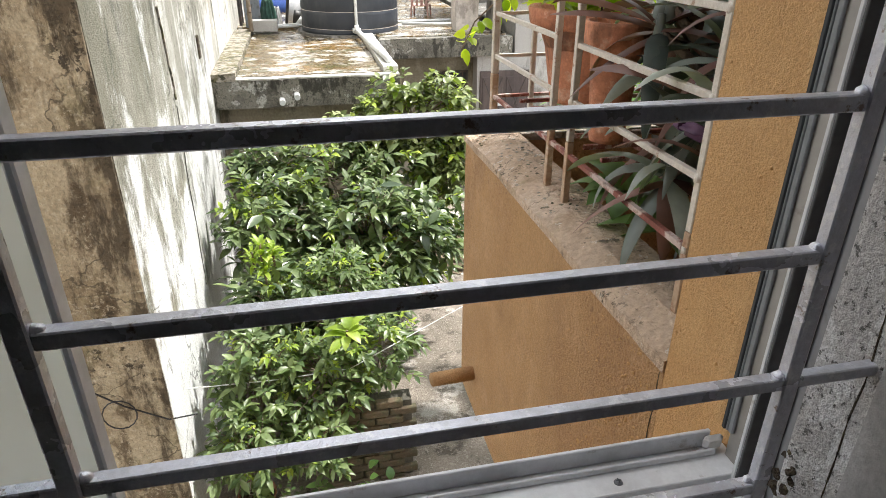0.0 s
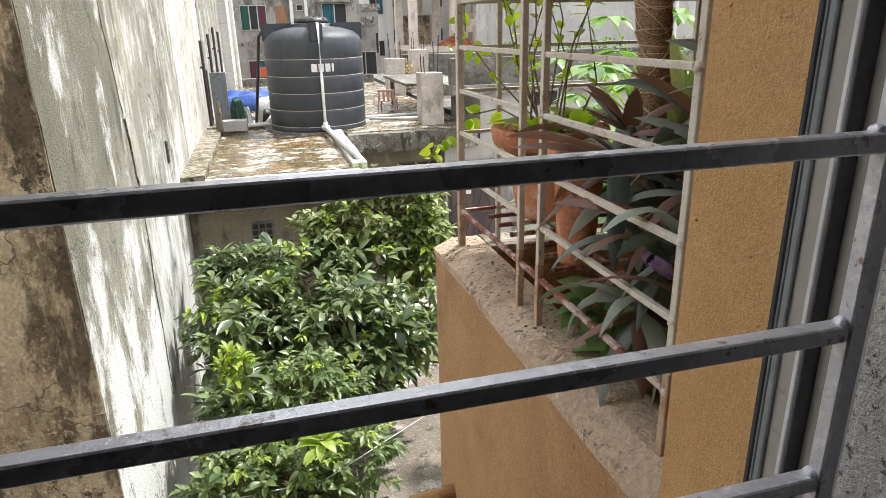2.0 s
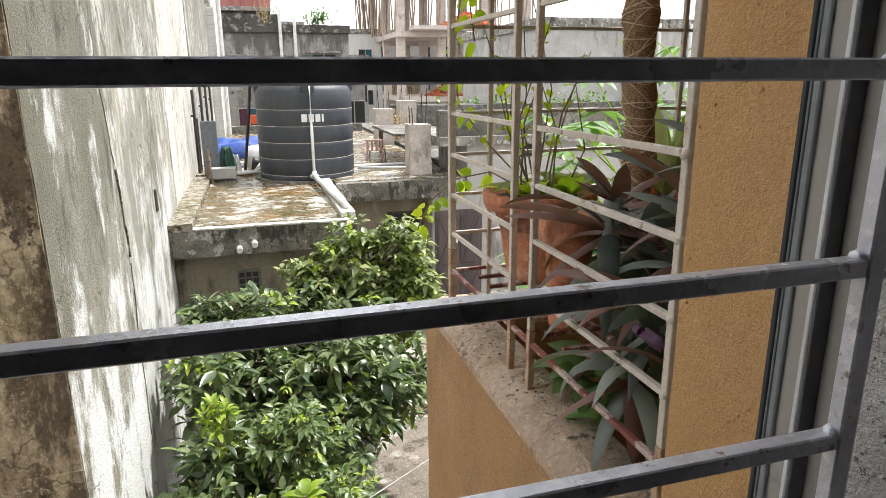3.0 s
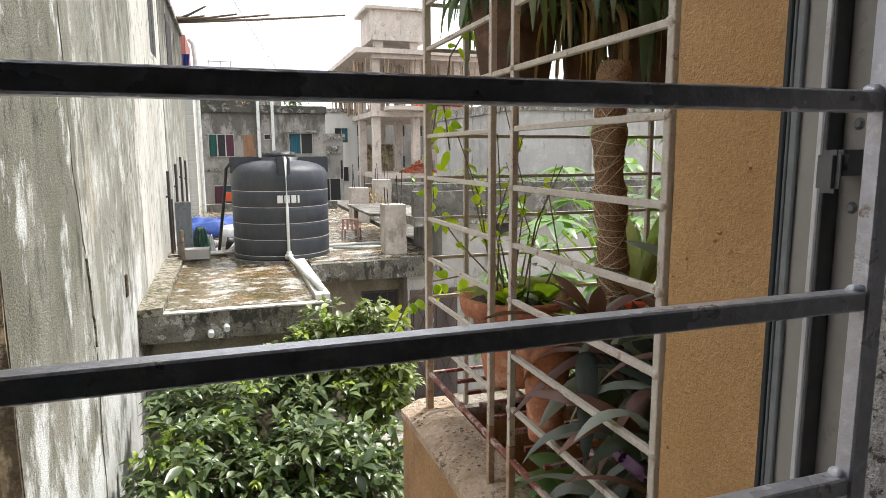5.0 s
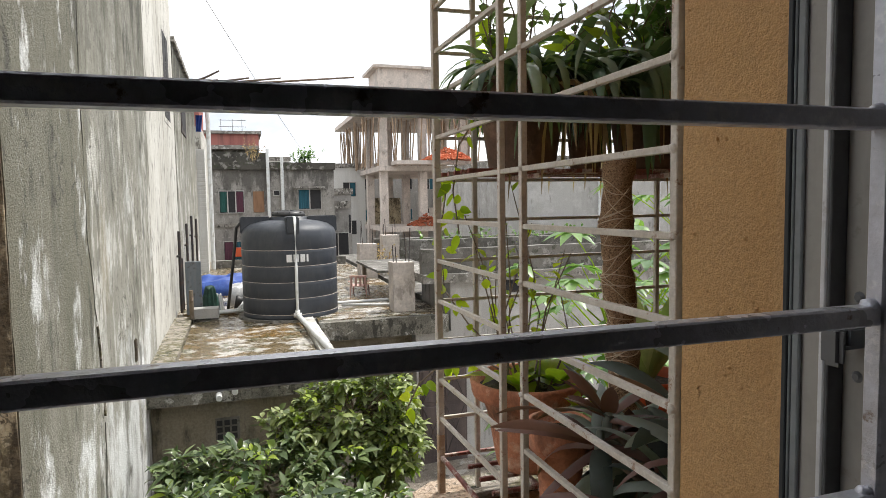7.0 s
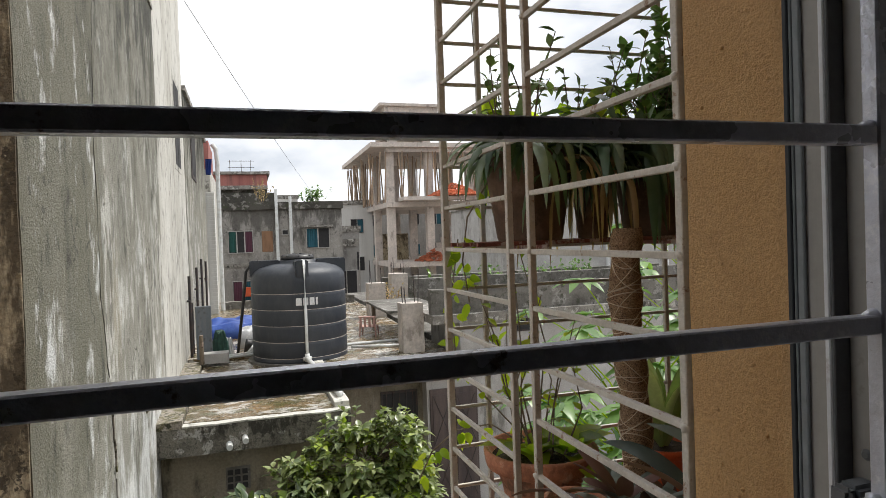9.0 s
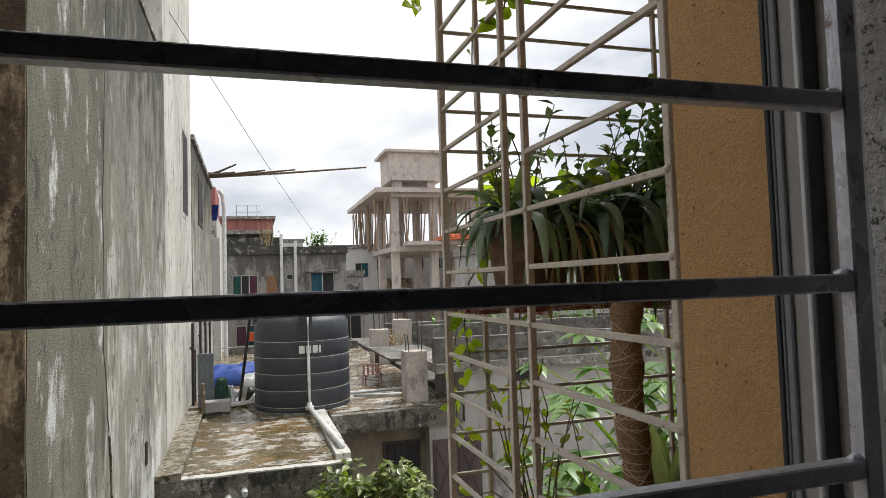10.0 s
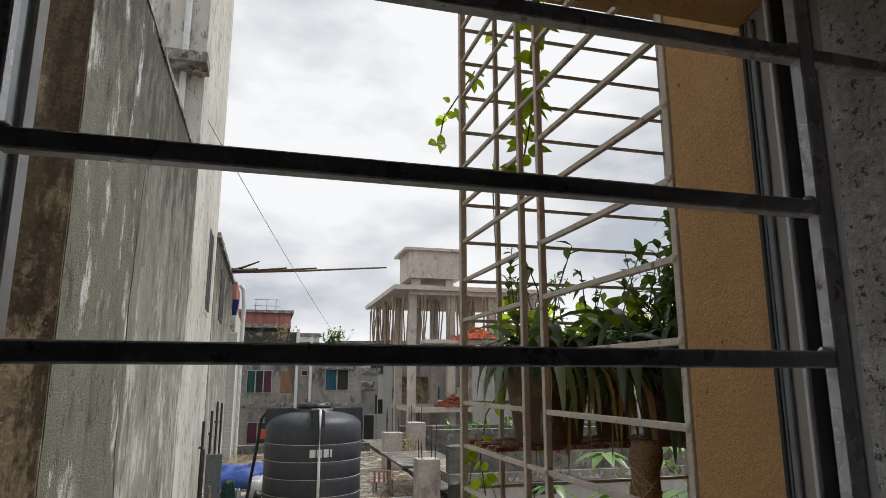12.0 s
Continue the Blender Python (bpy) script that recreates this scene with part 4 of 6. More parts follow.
def pot(at, r, h, material, label, rim=0.12, top=0.90, base=0.66):
    p = thing("plant_pot", at, label, "plant pot")
    w = 0.012
    part("body", lathe([(0, 0), (r * base, 0), (r * (base + 0.03), 0.012), (r * top, h * (1 - rim) - 0.012), (r * top + 0.002, h * (1 - rim) - 0.001), (r * 0.93, h * (1 - rim)), (r * 0.96, h * (1 - rim) + 0.004), (r * 0.985, h * (1 - rim) + 0.016),
                        (r * 1.01, h - 0.008), (r * 0.99, h), (r - w, h), (r * top - w, h * 0.55), (0, h * 0.5)], at, 36), material, p, smooth=True)
    bm = lathe([(r * 0.95 - w, h - 0.032), (r * 0.6, h - 0.022), (r * 0.3, h - 0.028), (0, h - 0.018)], at, 24)
    for v in bm.verts:
        v.co.z += noise.noise(v.co * 28) * 0.008
    part("soil", bm, soil, p, "dark crumbly soil", smooth=True)
    return p


ZL, ZH = SH_LOW + 0.006, SH_HIGH + 0.006
pot((0.803, 1.50, ZL), 0.178, 0.280, terracotta, "wide terracotta plant pot with a flaring rim", 0.20, 0.74, 0.52)
pot((0.692, 1.08, ZL), 0.080, 0.290, terracotta, "slender terracotta plant pot with a thick flaring rim", 0.24, 0.74, 0.52)
pot((0.86, 0.74, ZL), 0.13, 0.17, dark_clay, "low dark clay pot hidden under broad leaves")
pot((0.935, 1.19, ZL), 0.075, 0.22, dark_clay, "small dark pot holding the moss pole", 0.16)
pot((1.22, 1.45, ZL), 0.13, 0.26, orange_plastic, "orange plastic pot with striped leaves")
pot((1.03, 1.53, ZH), 0.07, 0.21, dark_clay, "small dark clay pot between the big ones")
pot((0.80, 1.52, ZH), 0.15, 0.27, dark_clay, "large dark clay pot with trailing strap leaves")
pot((1.26, 1.52, ZH), 0.145, 0.28, dark_clay, "large dark clay pot with withered trailing leaves")


def moss_pole(at, r, h):
    rng = random.Random(4)
    p = thing("moss_pole", at, "jute-wrapped moss pole bound with twine", "moss pole")
    bm = bmesh.new()
    n, sides = 30, 22
    rings = []
    for i in range(n + 1):
        z = h * i / n
        rr = r * (1.0 + 0.10 * math.sin(i * 0.9) + 0.05 * math.sin(i * 2.3)) * (0.97 if i < n else 0.8)
        cx = 0.012 * math.sin(i * 0.21)
        rings.append([bm.verts.new(Vector(at) + Vector((cx + rr * math.cos(a) * (1 + 0.05 * noise.noise(Vector((math.cos(a), math.sin(a), z * 8)))),
                                                         rr * math.sin(a), z))) for a in (2 * math.pi * k / sides for k in range(sides))])
    for a, b in zip(rings, rings[1:]):
        for k in range(sides):
            bm.faces.new((a[k], a[(k + 1) % sides], b[(k + 1) % sides], b[k]))
    bm.faces.new(rings[-1])
    bm.faces.new(rings[0][::-1])
    part("wrap", bm, jute, p, smooth=True)
    for turn in range(36):
        z = 0.06 + (h - 0.12) * turn / 36
        tilt, ph = rng.uniform(-0.06, 0.06), rng.uniform(0, 6)
        ring = []
        for k in range(21):
            a = 2 * math.pi * k / 20
            zz = z + tilt * math.cos(a + ph)
            s = n * zz / h
            rr = r * (1.0 + 0.10 * math.sin(s * 0.9) + 0.05 * math.sin(s * 2.3)) * 1.0
            ring.append(Vector(at) + Vector((0.012 * math.sin(s * 0.21) + rr * math.cos(a), rr * math.sin(a), zz)))
        bm = tube(ring, 0.0013, 4)
        part("twine_turn", bm, twine, p, "pale twine")
    return p


moss_pole((0.935, 1.19, ZL + 0.18), 0.043, 0.775)


STRAP = [(0.0, 0.70), (0.1, 0.90), (0.22, 1.0), (0.36, 0.98), (0.5, 0.92), (0.63, 0.80), (0.75, 0.64), (0.86, 0.42), (0.95, 0.19), (1.0, 0.03)]


def strap(verts, faces, at, heading, rise, length, width, sag, twist=0.0):
    """Adds one long strap leaf that leaves its root at the angle rise and bends over until it hangs."""
    out = Vector((math.cos(heading), math.sin(heading), 0))
    side = Vector((-math.sin(heading), math.cos(heading), 0))
    first, p, last = len(verts), Vector(at), 0.0
    for k, (q, w) in enumerate(STRAP):
        tilt = max(-1.5, rise - sag * q ** 1.2)
        d = out * math.cos(tilt) + Vector((0, 0, math.sin(tilt)))
        p = p + d * length * (q - last)
        last = q
        s = side * math.cos(twist * q) + d.cross(side) * math.sin(twist * q)
        lift = d.cross(s) * (-0.16 * width * w)
        verts.extend((p - s * (0.5 * width * w) + lift, p, p + s * (0.5 * width * w) + lift))
        if k:
            a, b = first + 3 * (k - 1), first + 3 * k
            faces.append((a, a + 1, b + 1, b))
            faces.append((a + 1, a + 2, b + 2, b + 1))


def strap_plant(name, at, label, n, length, width, sag, material, seed, dry=0):
    """Long strap leaves arching out of a pot, the withered ones thin, curled and hanging."""
    rng = random.Random(seed)
    p = thing(name, at, label, "plant")
    at = Vector(at)
    green, brown = ([], []), ([], [])
    for i in range(n + dry):
        a = 2.4 * i + rng.uniform(-0.35, 0.35)
        root = at + Vector((math.cos(a), math.sin(a), 0)) * 0.02
        if i < n:
            reach = 0.62 if math.cos(a) < -0.25 and at.x < 1.0 else 1.0
            strap(*green, root, a, rng.uniform(0.6, 1.4), length * reach * rng.uniform(0.65, 1.12), width * rng.uniform(0.75, 1.1), sag * rng.uniform(0.75, 1.25), rng.uniform(-0.7, 0.7))
        elif math.cos(a) > -0.3 or at.x > 1.0:
            strap(*brown, root + Vector((math.cos(a), math.sin(a), 0)) * 0.11, a, rng.uniform(0.0, 0.5), length * rng.uniform(0.6, 0.95), width * rng.uniform(0.3, 0.55), rng.uniform(2.6, 3.6), rng.uniform(-4, 4))
    leaf_mesh("leaves", *green, material, p)
    if dry:
        leaf_mesh("dry_leaves", *brown, leaf_dry, p, "withered straw-brown leaves")
    return p


def rosette_plant(name, at, label, n, length, width, lift, material, seed, droop=0.3, second=None, dry=0, category="plant", stem=0.0):
    """Strap leaves springing from one point."""
    rng = random.Random(seed)
    p = thing(name, at, label, category)
    at = Vector(at)
    groups = {0: ([], []), 1: ([], []), 2: ([], [])}
    for i in range(n):
        a = 2.4 * i + rng.uniform(-0.3, 0.3)
        up = rng.uniform(*lift)
        d = Vector((math.cos(a), math.sin(a), up))
        which = 2 if i < dry else (1 if second and rng.random() < 0.3 else 0)
        v, f = groups[which]
        sc = rng.uniform(0.7, 1.1)
        leaf(v, f, at + Vector((0, 0, stem * rng.random())) + d * 0.015, d, Vector((0, 0, 1)), length * sc, width * rng.uniform(0.8, 1.1),
             droop * rng.uniform(0.6, 1.5), 0.35, [(0, 0.45), (0.12, 0.8), (0.35, 1.0), (0.6, 0.9), (0.82, 0.55), (1, 0.0)])
    if stem:
        part("stem", rod(at - Vector((0, 0, 0.03)), at + Vector((0, 0, stem)), 0.012, 0.009, 8), bark, p)
    for key, m, lab in ((0, material, ""), (1, second, ""), (2, leaf_dry, "withered brown leaves")):
        if groups[key][0]:
            leaf_mesh("leaves" if key < 2 else "dry_leaves", *groups[key], m, p, lab)
    return p


def oyster_plant(crown, root, n, length, width, seed, plum=0.3, rise=(-0.3, 1.2), sag=1.1):
    """Broad sword leaves bending out of one crown on a bare stem, blue-grey with painted sky sheen and some plum."""
    rng = random.Random(seed)
    p = thing("oyster_plant", root, "sword-leaved oyster plant, blue-grey above and plum beneath", "plant")
    crown, root = Vector(crown), Vector(root)
    part("stem", tube([root, root.lerp(crown, 0.5) + Vector((0.01, 0, 0.01)), crown], 0.011, 7), bark, p, smooth=True)
    blue, red = ([], []), ([], [])
    for i in range(n):
        a = 2.4 * i + rng.uniform(-0.4, 0.4)
        up = rng.uniform(*rise)
        strap(*(red if rng.random() < plum else blue), crown + Vector((0.012 * math.cos(a), 0.012 * math.sin(a), 0.03 * up)), a, up,
              length * rng.uniform(0.7, 1.1), width * rng.uniform(0.75, 1.1), sag * rng.uniform(0.5, 1.6), rng.uniform(-0.9, 0.9))
    part("heart", rod(crown - Vector((0, 0, 0.03)), crown + Vector((0, 0, 0.035)), 0.017, 0.008, 8), leaf_blue_sheen, p, smooth=True)
    leaf_mesh("leaves", *blue, leaf_blue_sheen, p)
    if red[0]:
        leaf_mesh("plum_leaves", *red, leaf_plum, p, "plum-coloured leaves")


# purple and blue-green plants low behind the grille
oyster_plant((0.695, 0.90, 4.80), (0.80, 0.80, 4.66), 17, 0.26, 0.046, 20, 0.35, (-0.3, 0.9), 1.0)
oyster_plant((0.715, 0.90, 4.85), (0.82, 0.80, 4.66), 10, 0.125, 0.036, 21, 0.85, (0.2, 1.1), 0.5)
for i, (x, y, z, n, L) in enumerate(((0.76, 0.72, 4.76, 16, 0.26), (0.70, 0.66, 4.68, 15, 0.25), (0.72, 0.80, 4.62, 15, 0.26), (0.66, 0.72, 4.54, 13, 0.24), (0.70, 0.60, 4.56, 14, 0.24),
                                     (0.86, 0.80, 4.84, 16, 0.27), (0.90, 0.66, 4.86, 15, 0.27), (0.80, 0.62, 4.80, 15, 0.26), (0.80, 0.92, 4.74, 13, 0.26), (0.86, 0.72, 4.70, 16, 0.26))):
    oyster_plant((x, y, z), (0.84 + 0.03 * math.cos(i), 0.74 + 0.03 * math.sin(i), 4.655), n, L, 0.050, 220 + i, 0.22, (-0.7, 1.2), 1.2)
for i, (x, y, z) in enumerate(((0.82, 0.96, 4.74), (0.93, 0.96, 4.74))):
    rosette_plant("cordyline", (x, y, z - 0.06), "plum-red pointed cordyline leaves", 12, 0.17, 0.042, (0.4, 2.0), leaf_plum, 40 + i, 0.1, leaf_blue_sheen, stem=0.06)
for i, (x, y, z, n, dry) in enumerate(((0.76, 1.49, ZH + 0.245, 34, 8), (0.84, 1.50, ZH + 0.245, 28, 5), (0.80, 1.58, ZH + 0.245, 18, 3), (1.21, 1.47, ZH + 0.255, 30, 13), (1.30, 1.50, ZH + 0.255, 24, 8), (1.26, 1.58, ZH + 0.255, 16, 4), (1.03, 1.48, ZH + 0.20, 26, 8))):
    strap_plant("strap_plant", (x, y, z), "trailing strap-leaved plant with withered lower leaves", int(n * 0.7), 0.48 if x > 0.9 else 0.42, 0.044, 2.9, leaf_trail, 60 + i, dry + 4)
for i, (x, y, z, n) in enumerate(((0.74, 1.42, ZH + 0.25, 22), (0.92, 1.42, ZH + 0.25, 20), (1.12, 1.42, ZH + 0.25, 20), (0.74, 1.50, ZH + 0.25, 26), (0.86, 1.54, ZH + 0.25, 28), (1.03, 1.52, ZH + 0.21, 26), (1.20, 1.50, ZH + 0.26, 26), (1.32, 1.55, ZH + 0.26, 24))):
    strap_plant("spider_lily", (x, y, z), "grey-green arching strap leaves crowding a high pot", int(n * 0.7), 0.45, 0.036, 2.5, leaf_long, 160 + i)
rosette_plant("striped_plant", (1.22, 1.45, 4.73), "upright pale-striped variegated leaves", 24, 0.40, 0.052, (1.2, 3.5), leaf_pale, 80, 0.15)
rosette_plant("leafy_plant", (0.87, 1.44, 4.765), "broad soft green leaves beside the moss pole", 9, 0.20, 0.09, (0.2, 1.4), leaf_vine, 81, 0.5)
rosette_plant("leafy_plant", (0.76, 1.46, 4.765), "broad soft green leaves in a terracotta pot", 8, 0.18, 0.08, (0.3, 1.6), leaf_vine, 82, 0.5)
rosette_plant("leafy_plant", (0.72, 0.72, 4.40), "broad green leaves crowding under the rack", 12, 0.20, 0.10, (-0.2, 0.9), leaf_rich, 83, 0.4)
rosette_plant("leafy_plant", (0.74, 1.00, 4.38), "broad green leaves crowding under the rack", 12, 0.20, 0.10, (-0.2, 0.9), leaf_rich, 84, 0.4)


def sprig_plant(name, at, label, stems, height, spread, leaf_len, material, seed, category="plant", lean=(0, 0), per=9, leaf_wide=0.55):
    """Thin branching stems with small leaves."""
    rng = random.Random(seed)
    p = thing(name, at, label, category)
    at = Vector(at)
    v, f = [], []
    for i in range(stems):
        a = rng.uniform(0, 6.28)
        top = at + Vector((math.cos(a) * spread * rng.random() + lean[0], math.sin(a) * spread * rng.random() + lean[1], height * rng.uniform(0.6, 1.1)))
        foot = at + Vector((math.cos(a), math.sin(a), 0)) * min(0.09, spread * 0.25) * rng.random()
        mid = foot.lerp(top, 0.5) + rand_dir(rng) * spread * 0.18
        path = [foot, foot.lerp(mid, 0.6), mid, mid.lerp(top, 0.6), top]
        part("stem", tube(path, 0.0035, 5, None, 0.4), bark, p)
        for j in range(per):
            s = 0.25 + 0.75 * (j + rng.random()) / per
            q = path[min(3, int(s * 4))].lerp(path[min(4, int(s * 4) + 1)], s * 4 - int(s * 4))
            leaf(v, f, q, rand_dir(rng, 0.3), Vector((0, 0, 1)), leaf_len * rng.uniform(0.6, 1.15), leaf_len * leaf_wide, 0.25, 0.2)
    leaf_mesh("leaves", v, f, material, p)
    return p


sprig_plant("basil_plant", (0.80, 1.52, ZH + 0.25), "tall flowering basil in the high clay pot", 9, 0.36, 0.30, 0.05, leaf_shrub, 90, per=11)
sprig_plant("basil_plant", (1.03, 1.55, ZH + 0.21), "flowering basil between the big clay pots", 8, 0.38, 0.26, 0.05, leaf_shrub, 94, per=11)
sprig_plant("basil_plant", (1.26, 1.52, ZH + 0.26), "bushy young plant in the high clay pot", 9, 0.36, 0.30, 0.055, leaf_shrub, 91, per=12)
sprig_plant("money_plant", (0.90, 1.62, ZH + 0.20), "yellow-green heart-leaved creeper among the strap leaves", 10, 0.24, 0.38, 0.085, leaf_vine, 95, per=10, leaf_wide=0.8)
sprig_plant("money_plant", (1.20, 1.63, ZH + 0.20), "yellow-green heart-leaved creeper among the strap leaves", 10, 0.24, 0.36, 0.085, leaf_vine, 96, per=10, leaf_wide=0.8)
sprig_plant("rose_bush", (0.80, 1.49, 4.765), "thin-stemmed leafy bush in a terracotta pot", 11, 0.60, 0.34, 0.055, leaf_vine, 92, per=6)
sprig_plant("leafy_shrub", (1.36, 1.50, ZH + 0.26), "tall leafy stems among the strap leaves", 22, 0.50, 0.20, 0.075, leaf_rich, 93, per=24, leaf_wide=0.45)
bottle = thing("purple_bottle", (0.63, 0.62, 4.64), "purple plastic bottle lying among the leaves", "bottle")
bm = box((0.610, 0.575, 4.655), (0.640, 0.650, 4.683), 0.012, cuts=3)
part("body", bm, purple_plastic, bottle, smooth=True)
part("cap", rod((0.625, 0.6505, 4.669), (0.625, 0.668, 4.669), 0.011, 0.010, 14), purple_plastic, bottle)


def vine(points, leaf_len, count, seed, label):
    rng = random.Random(seed)
    p = thing("vine", points[0], label, "vine")
    pts = [Vector(q) for q in points]
    part("stem", tube(pts, 0.0028, 5), bark, p)
    v, f = [], []
    for i in range(count):
        s = rng.random() * (len(pts) - 1)
        k = min(int(s), len(pts) - 2)
        q = pts[k].lerp(pts[k + 1], s - k)
        d = rand_dir(rng, -0.3)
        leaf(v, f, q + d * 0.015, d, Vector((0.3, -1, 0.4)), leaf_len * rng.uniform(0.5, 1.05), leaf_len * 0.56, 0.2, 0.2,
             [(0, 0.35), (0.15, 0.85), (0.4, 1.0), (0.7, 0.7), (1, 0.0)])
    leaf_mesh("leaves", v, f, leaf_vine, p)


vine([(0.80, 1.52, 4.765), (0.70, 1.66, 4.83), (0.60, 1.735, 4.80), (0.53, 1.79, 4.72), (0.49, 1.82, 4.62)], 0.058, 26, 1, "climbing vine reaching through the corner of the grille")
vine([(0.80, 1.50, 4.765), (0.66, 1.65, 4.95), (0.61, 1.735, 5.05), (0.60, 1.735, 5.25), (0.63, 1.73, 5.45)], 0.048, 30, 2, "climbing vine with yellow-green leaves on the grille")
vine([(0.715, 1.73, 5.5), (0.715, 1.73, 5.9), (0.705, 1.73, 6.3), (0.725, 1.73, 6.7), (0.725, 1.73, 7.1)], 0.055, 10, 3, "bare climbing stem tied along an upright")
vine([(0.62, 1.26, 6.22), (0.63, 1.19, 6.40), (0.62, 1.12, 6.60), (0.635, 1.12, 6.80), (0.62, 1.20, 7.0)], 0.066, 95, 4, "leafy vine hanging high on the grille")
vine([(0.64, 1.735, 6.78), (0.58, 1.735, 6.68), (0.52, 1.745, 6.58), (0.50, 1.745, 6.47)], 0.066, 18, 5, "vine tip hanging out of the grille")
vine([(0.70, 1.52, 5.68), (0.62, 1.60, 5.52), (0.62, 1.66, 5.38), (0.64, 1.66, 5.24)], 0.055, 18, 6, "vine hanging from the high rack")


# ---- the long wall along the alley ----
G, WX = 0.5, -1.178
HOUSE = set(scene.objects)
row = thing("neighbour_building", (-2.6, 7, G), "tall whitewashed neighbouring building with peeling, rain-streaked walls", "building")
part("wall", rough_box((-4.2, 3.475, G), (WX, 5.42, 8.80), 0.16, 0.006, 11), whitewash, row)
part("wall", rough_box((-4.2, 5.421, G), (WX - 0.008, 9.3, 8.80), 0.16, 0.006, 12), peeling_wash, row)
part("end_render", rough_box((-4.2, 3.455, G), (WX - 0.004, 3.474, 8.78), 0.12, 0.004, 13), old_render, row, "brown flaking cement render")
part("render_patch", rough_box((-2.2, 3.440, G), (WX + 0.002, 3.454, 2.93), 0.08, 0.003, 14), old_render, row, "thicker lower render coat")
part("roof_edge", rough_box((-4.2, 3.45, 8.80), (WX + 0.01, 9.3, 8.86), 0.16, 0.008, 15), concrete, row)

CRACK = ((8.0, 5.44), (7.4, 5.39), (6.3, 5.28), (5.2, 5.30), (4.6, 5.43), (4.1, 5.58), (3.7, 5.62), (3.1, 5.52), (2.6, 5.50), (1.8, 5.46))
line = []
for (z0, y0), (z1, y1) in zip(CRACK, CRACK[1:]):
    for k in range(12):
        z = z0 + (z1 - z0) * k / 12
        line.append((WX + 0.001, y0 + (y1 - y0) * k / 12 + 0.045 * noise.noise(Vector((5, 2, z * 2.6))) + 0.018 * noise.noise(Vector((1, 7, z * 11))), z))
part("crack", tube(line[:52], 0.004, 5), old_concrete, row, "long crack in the plaster")
part("crack", tube(line[52:74], 0.010, 5), mossy, row, "long crack in the plaster")
part("crack", tube(line[74:], 0.005, 5), old_concrete, row, "long crack in the plaster")
# Raised soil-dark block whose colour stands for the shade in a hole.
part("hole", box((WX - 0.02, 7.36, 3.70), (WX + 0.012, 7.46, 3.95), 0.01), soil, row, "dark block standing for a small shaded hole in the wall")

tall = thing("tall_block", (-3, 12, G), "taller pale block with a window and a concrete sunshade", "building")
part("wall", rough_box((-6.5, 9.301, G), (WX - 0.02, 13.75, 14.5), 0.3, 0.006, 21), weathered_paint, tall)
part("sunshade", rough_box((-1.90, 8.80, 10.27), (WX + 0.05, 9.3, 10.43), 0.15, 0.012, 22), concrete, tall, "stained concrete sunshade")
part("drain_pipe", rod((WX - 0.32, 9.24, 8.87), (WX - 0.32, 9.24, 14.4), 0.05, 0.05, 10), white_plastic, tall)
w = part("window", box((WX - 0.10, 11.85, 6.90), (WX - 0.012, 12.95, 8.60), 0.01), weathered_paint, tall)
part("pane", box((WX - 0.011, 11.95, 7.00), (WX - 0.006, 12.37, 8.50)), unlit_room, w, "window pane with the unlit room in its colour")
part("pane", box((WX - 0.011, 12.43, 7.00), (WX - 0.006, 12.85, 8.50)), unlit_room, w, "window pane with the unlit room in its colour")

low = thing("low_block", (-3, 15, G), "stained plaster block with a worn roof edge", "building")
part("wall", rough_box((-6, 13.751, G), (WX - 0.01, 20.8, 8.72), 0.3, 0.01, 31), peeling_wash, low)
part("roof_edge", rough_box((-6, 13.751, 8.721), (WX + 0.05, 20.85, 8.82), 0.3, 0.012, 32), concrete, low)
w = part("window", box((WX - 0.08, 15.4, 7.1), (WX + 0.012, 16.7, 8.3), 0.01), dark_iron, low)
part("pane", box((WX + 0.012, 15.52, 7.2), (WX + 0.016, 16.58, 8.2)), unlit_room, w)
far_row = thing("far_block", (-3, 22, G), "pale block with a brick-faced pier and a drain pipe", "building")
part("wall", rough_box((-6, 21.7, G), (WX + 0.10, 27.5, 8.0), 0.5, 0.01, 33), weathered_paint, far_row)
part("upper_wall", rough_box((-6, 21.7, 8.001), (WX + 0.08, 24.5, 8.92), 0.4, 0.01, 35), pink_paint, far_row, "faded pink upper wall")
pier = part("pier", rough_box((-3.0, 20.86, G), (WX + 0.22, 21.69, 7.2), 0.3, 0.008, 34), pale_paint, far_row, "brick-faced pier")
for k in range(40):
    part("course", box((WX - 0.30, 20.845, 2.2 + 0.125 * k), (WX + 0.235, 20.859, 2.2 + 0.125 * k + 0.105), 0.006), pale_paint, pier)
part("drain_pipe", tube([(WX + 0.33, 22.0, 2.8), (WX + 0.33, 22.0, 8.3), (WX + 0.29, 22.0, 8.7), (WX + 0.18, 22.0, 8.85)], 0.075, 10), white_plastic, far_row)
cloth = thing("laundry", (WX + 0.12, 20.84, 7.7), "dark blue cloth hung out on the wall", "cloth")
bm = bmesh.new()
rows = [[bm.verts.new((WX + 0.02 + 0.2 * i / 8 * (1 - 0.3 * j / 10), 20.83 - 0.03 * math.sin(i * 1.9 + j * 0.3), 8.22 - 0.5 * j / 10)) for i in range(9)] for j in range(11)]
for a, b in zip(rows, rows[1:]):
    for i in range(8):
        bm.faces.new((a[i], a[i + 1], b[i + 1], b[i]))
bmesh.ops.solidify(bm, geom=bm.faces[:], thickness=0.01)
part("cloth", bm, tarp_blue, cloth, smooth=True)

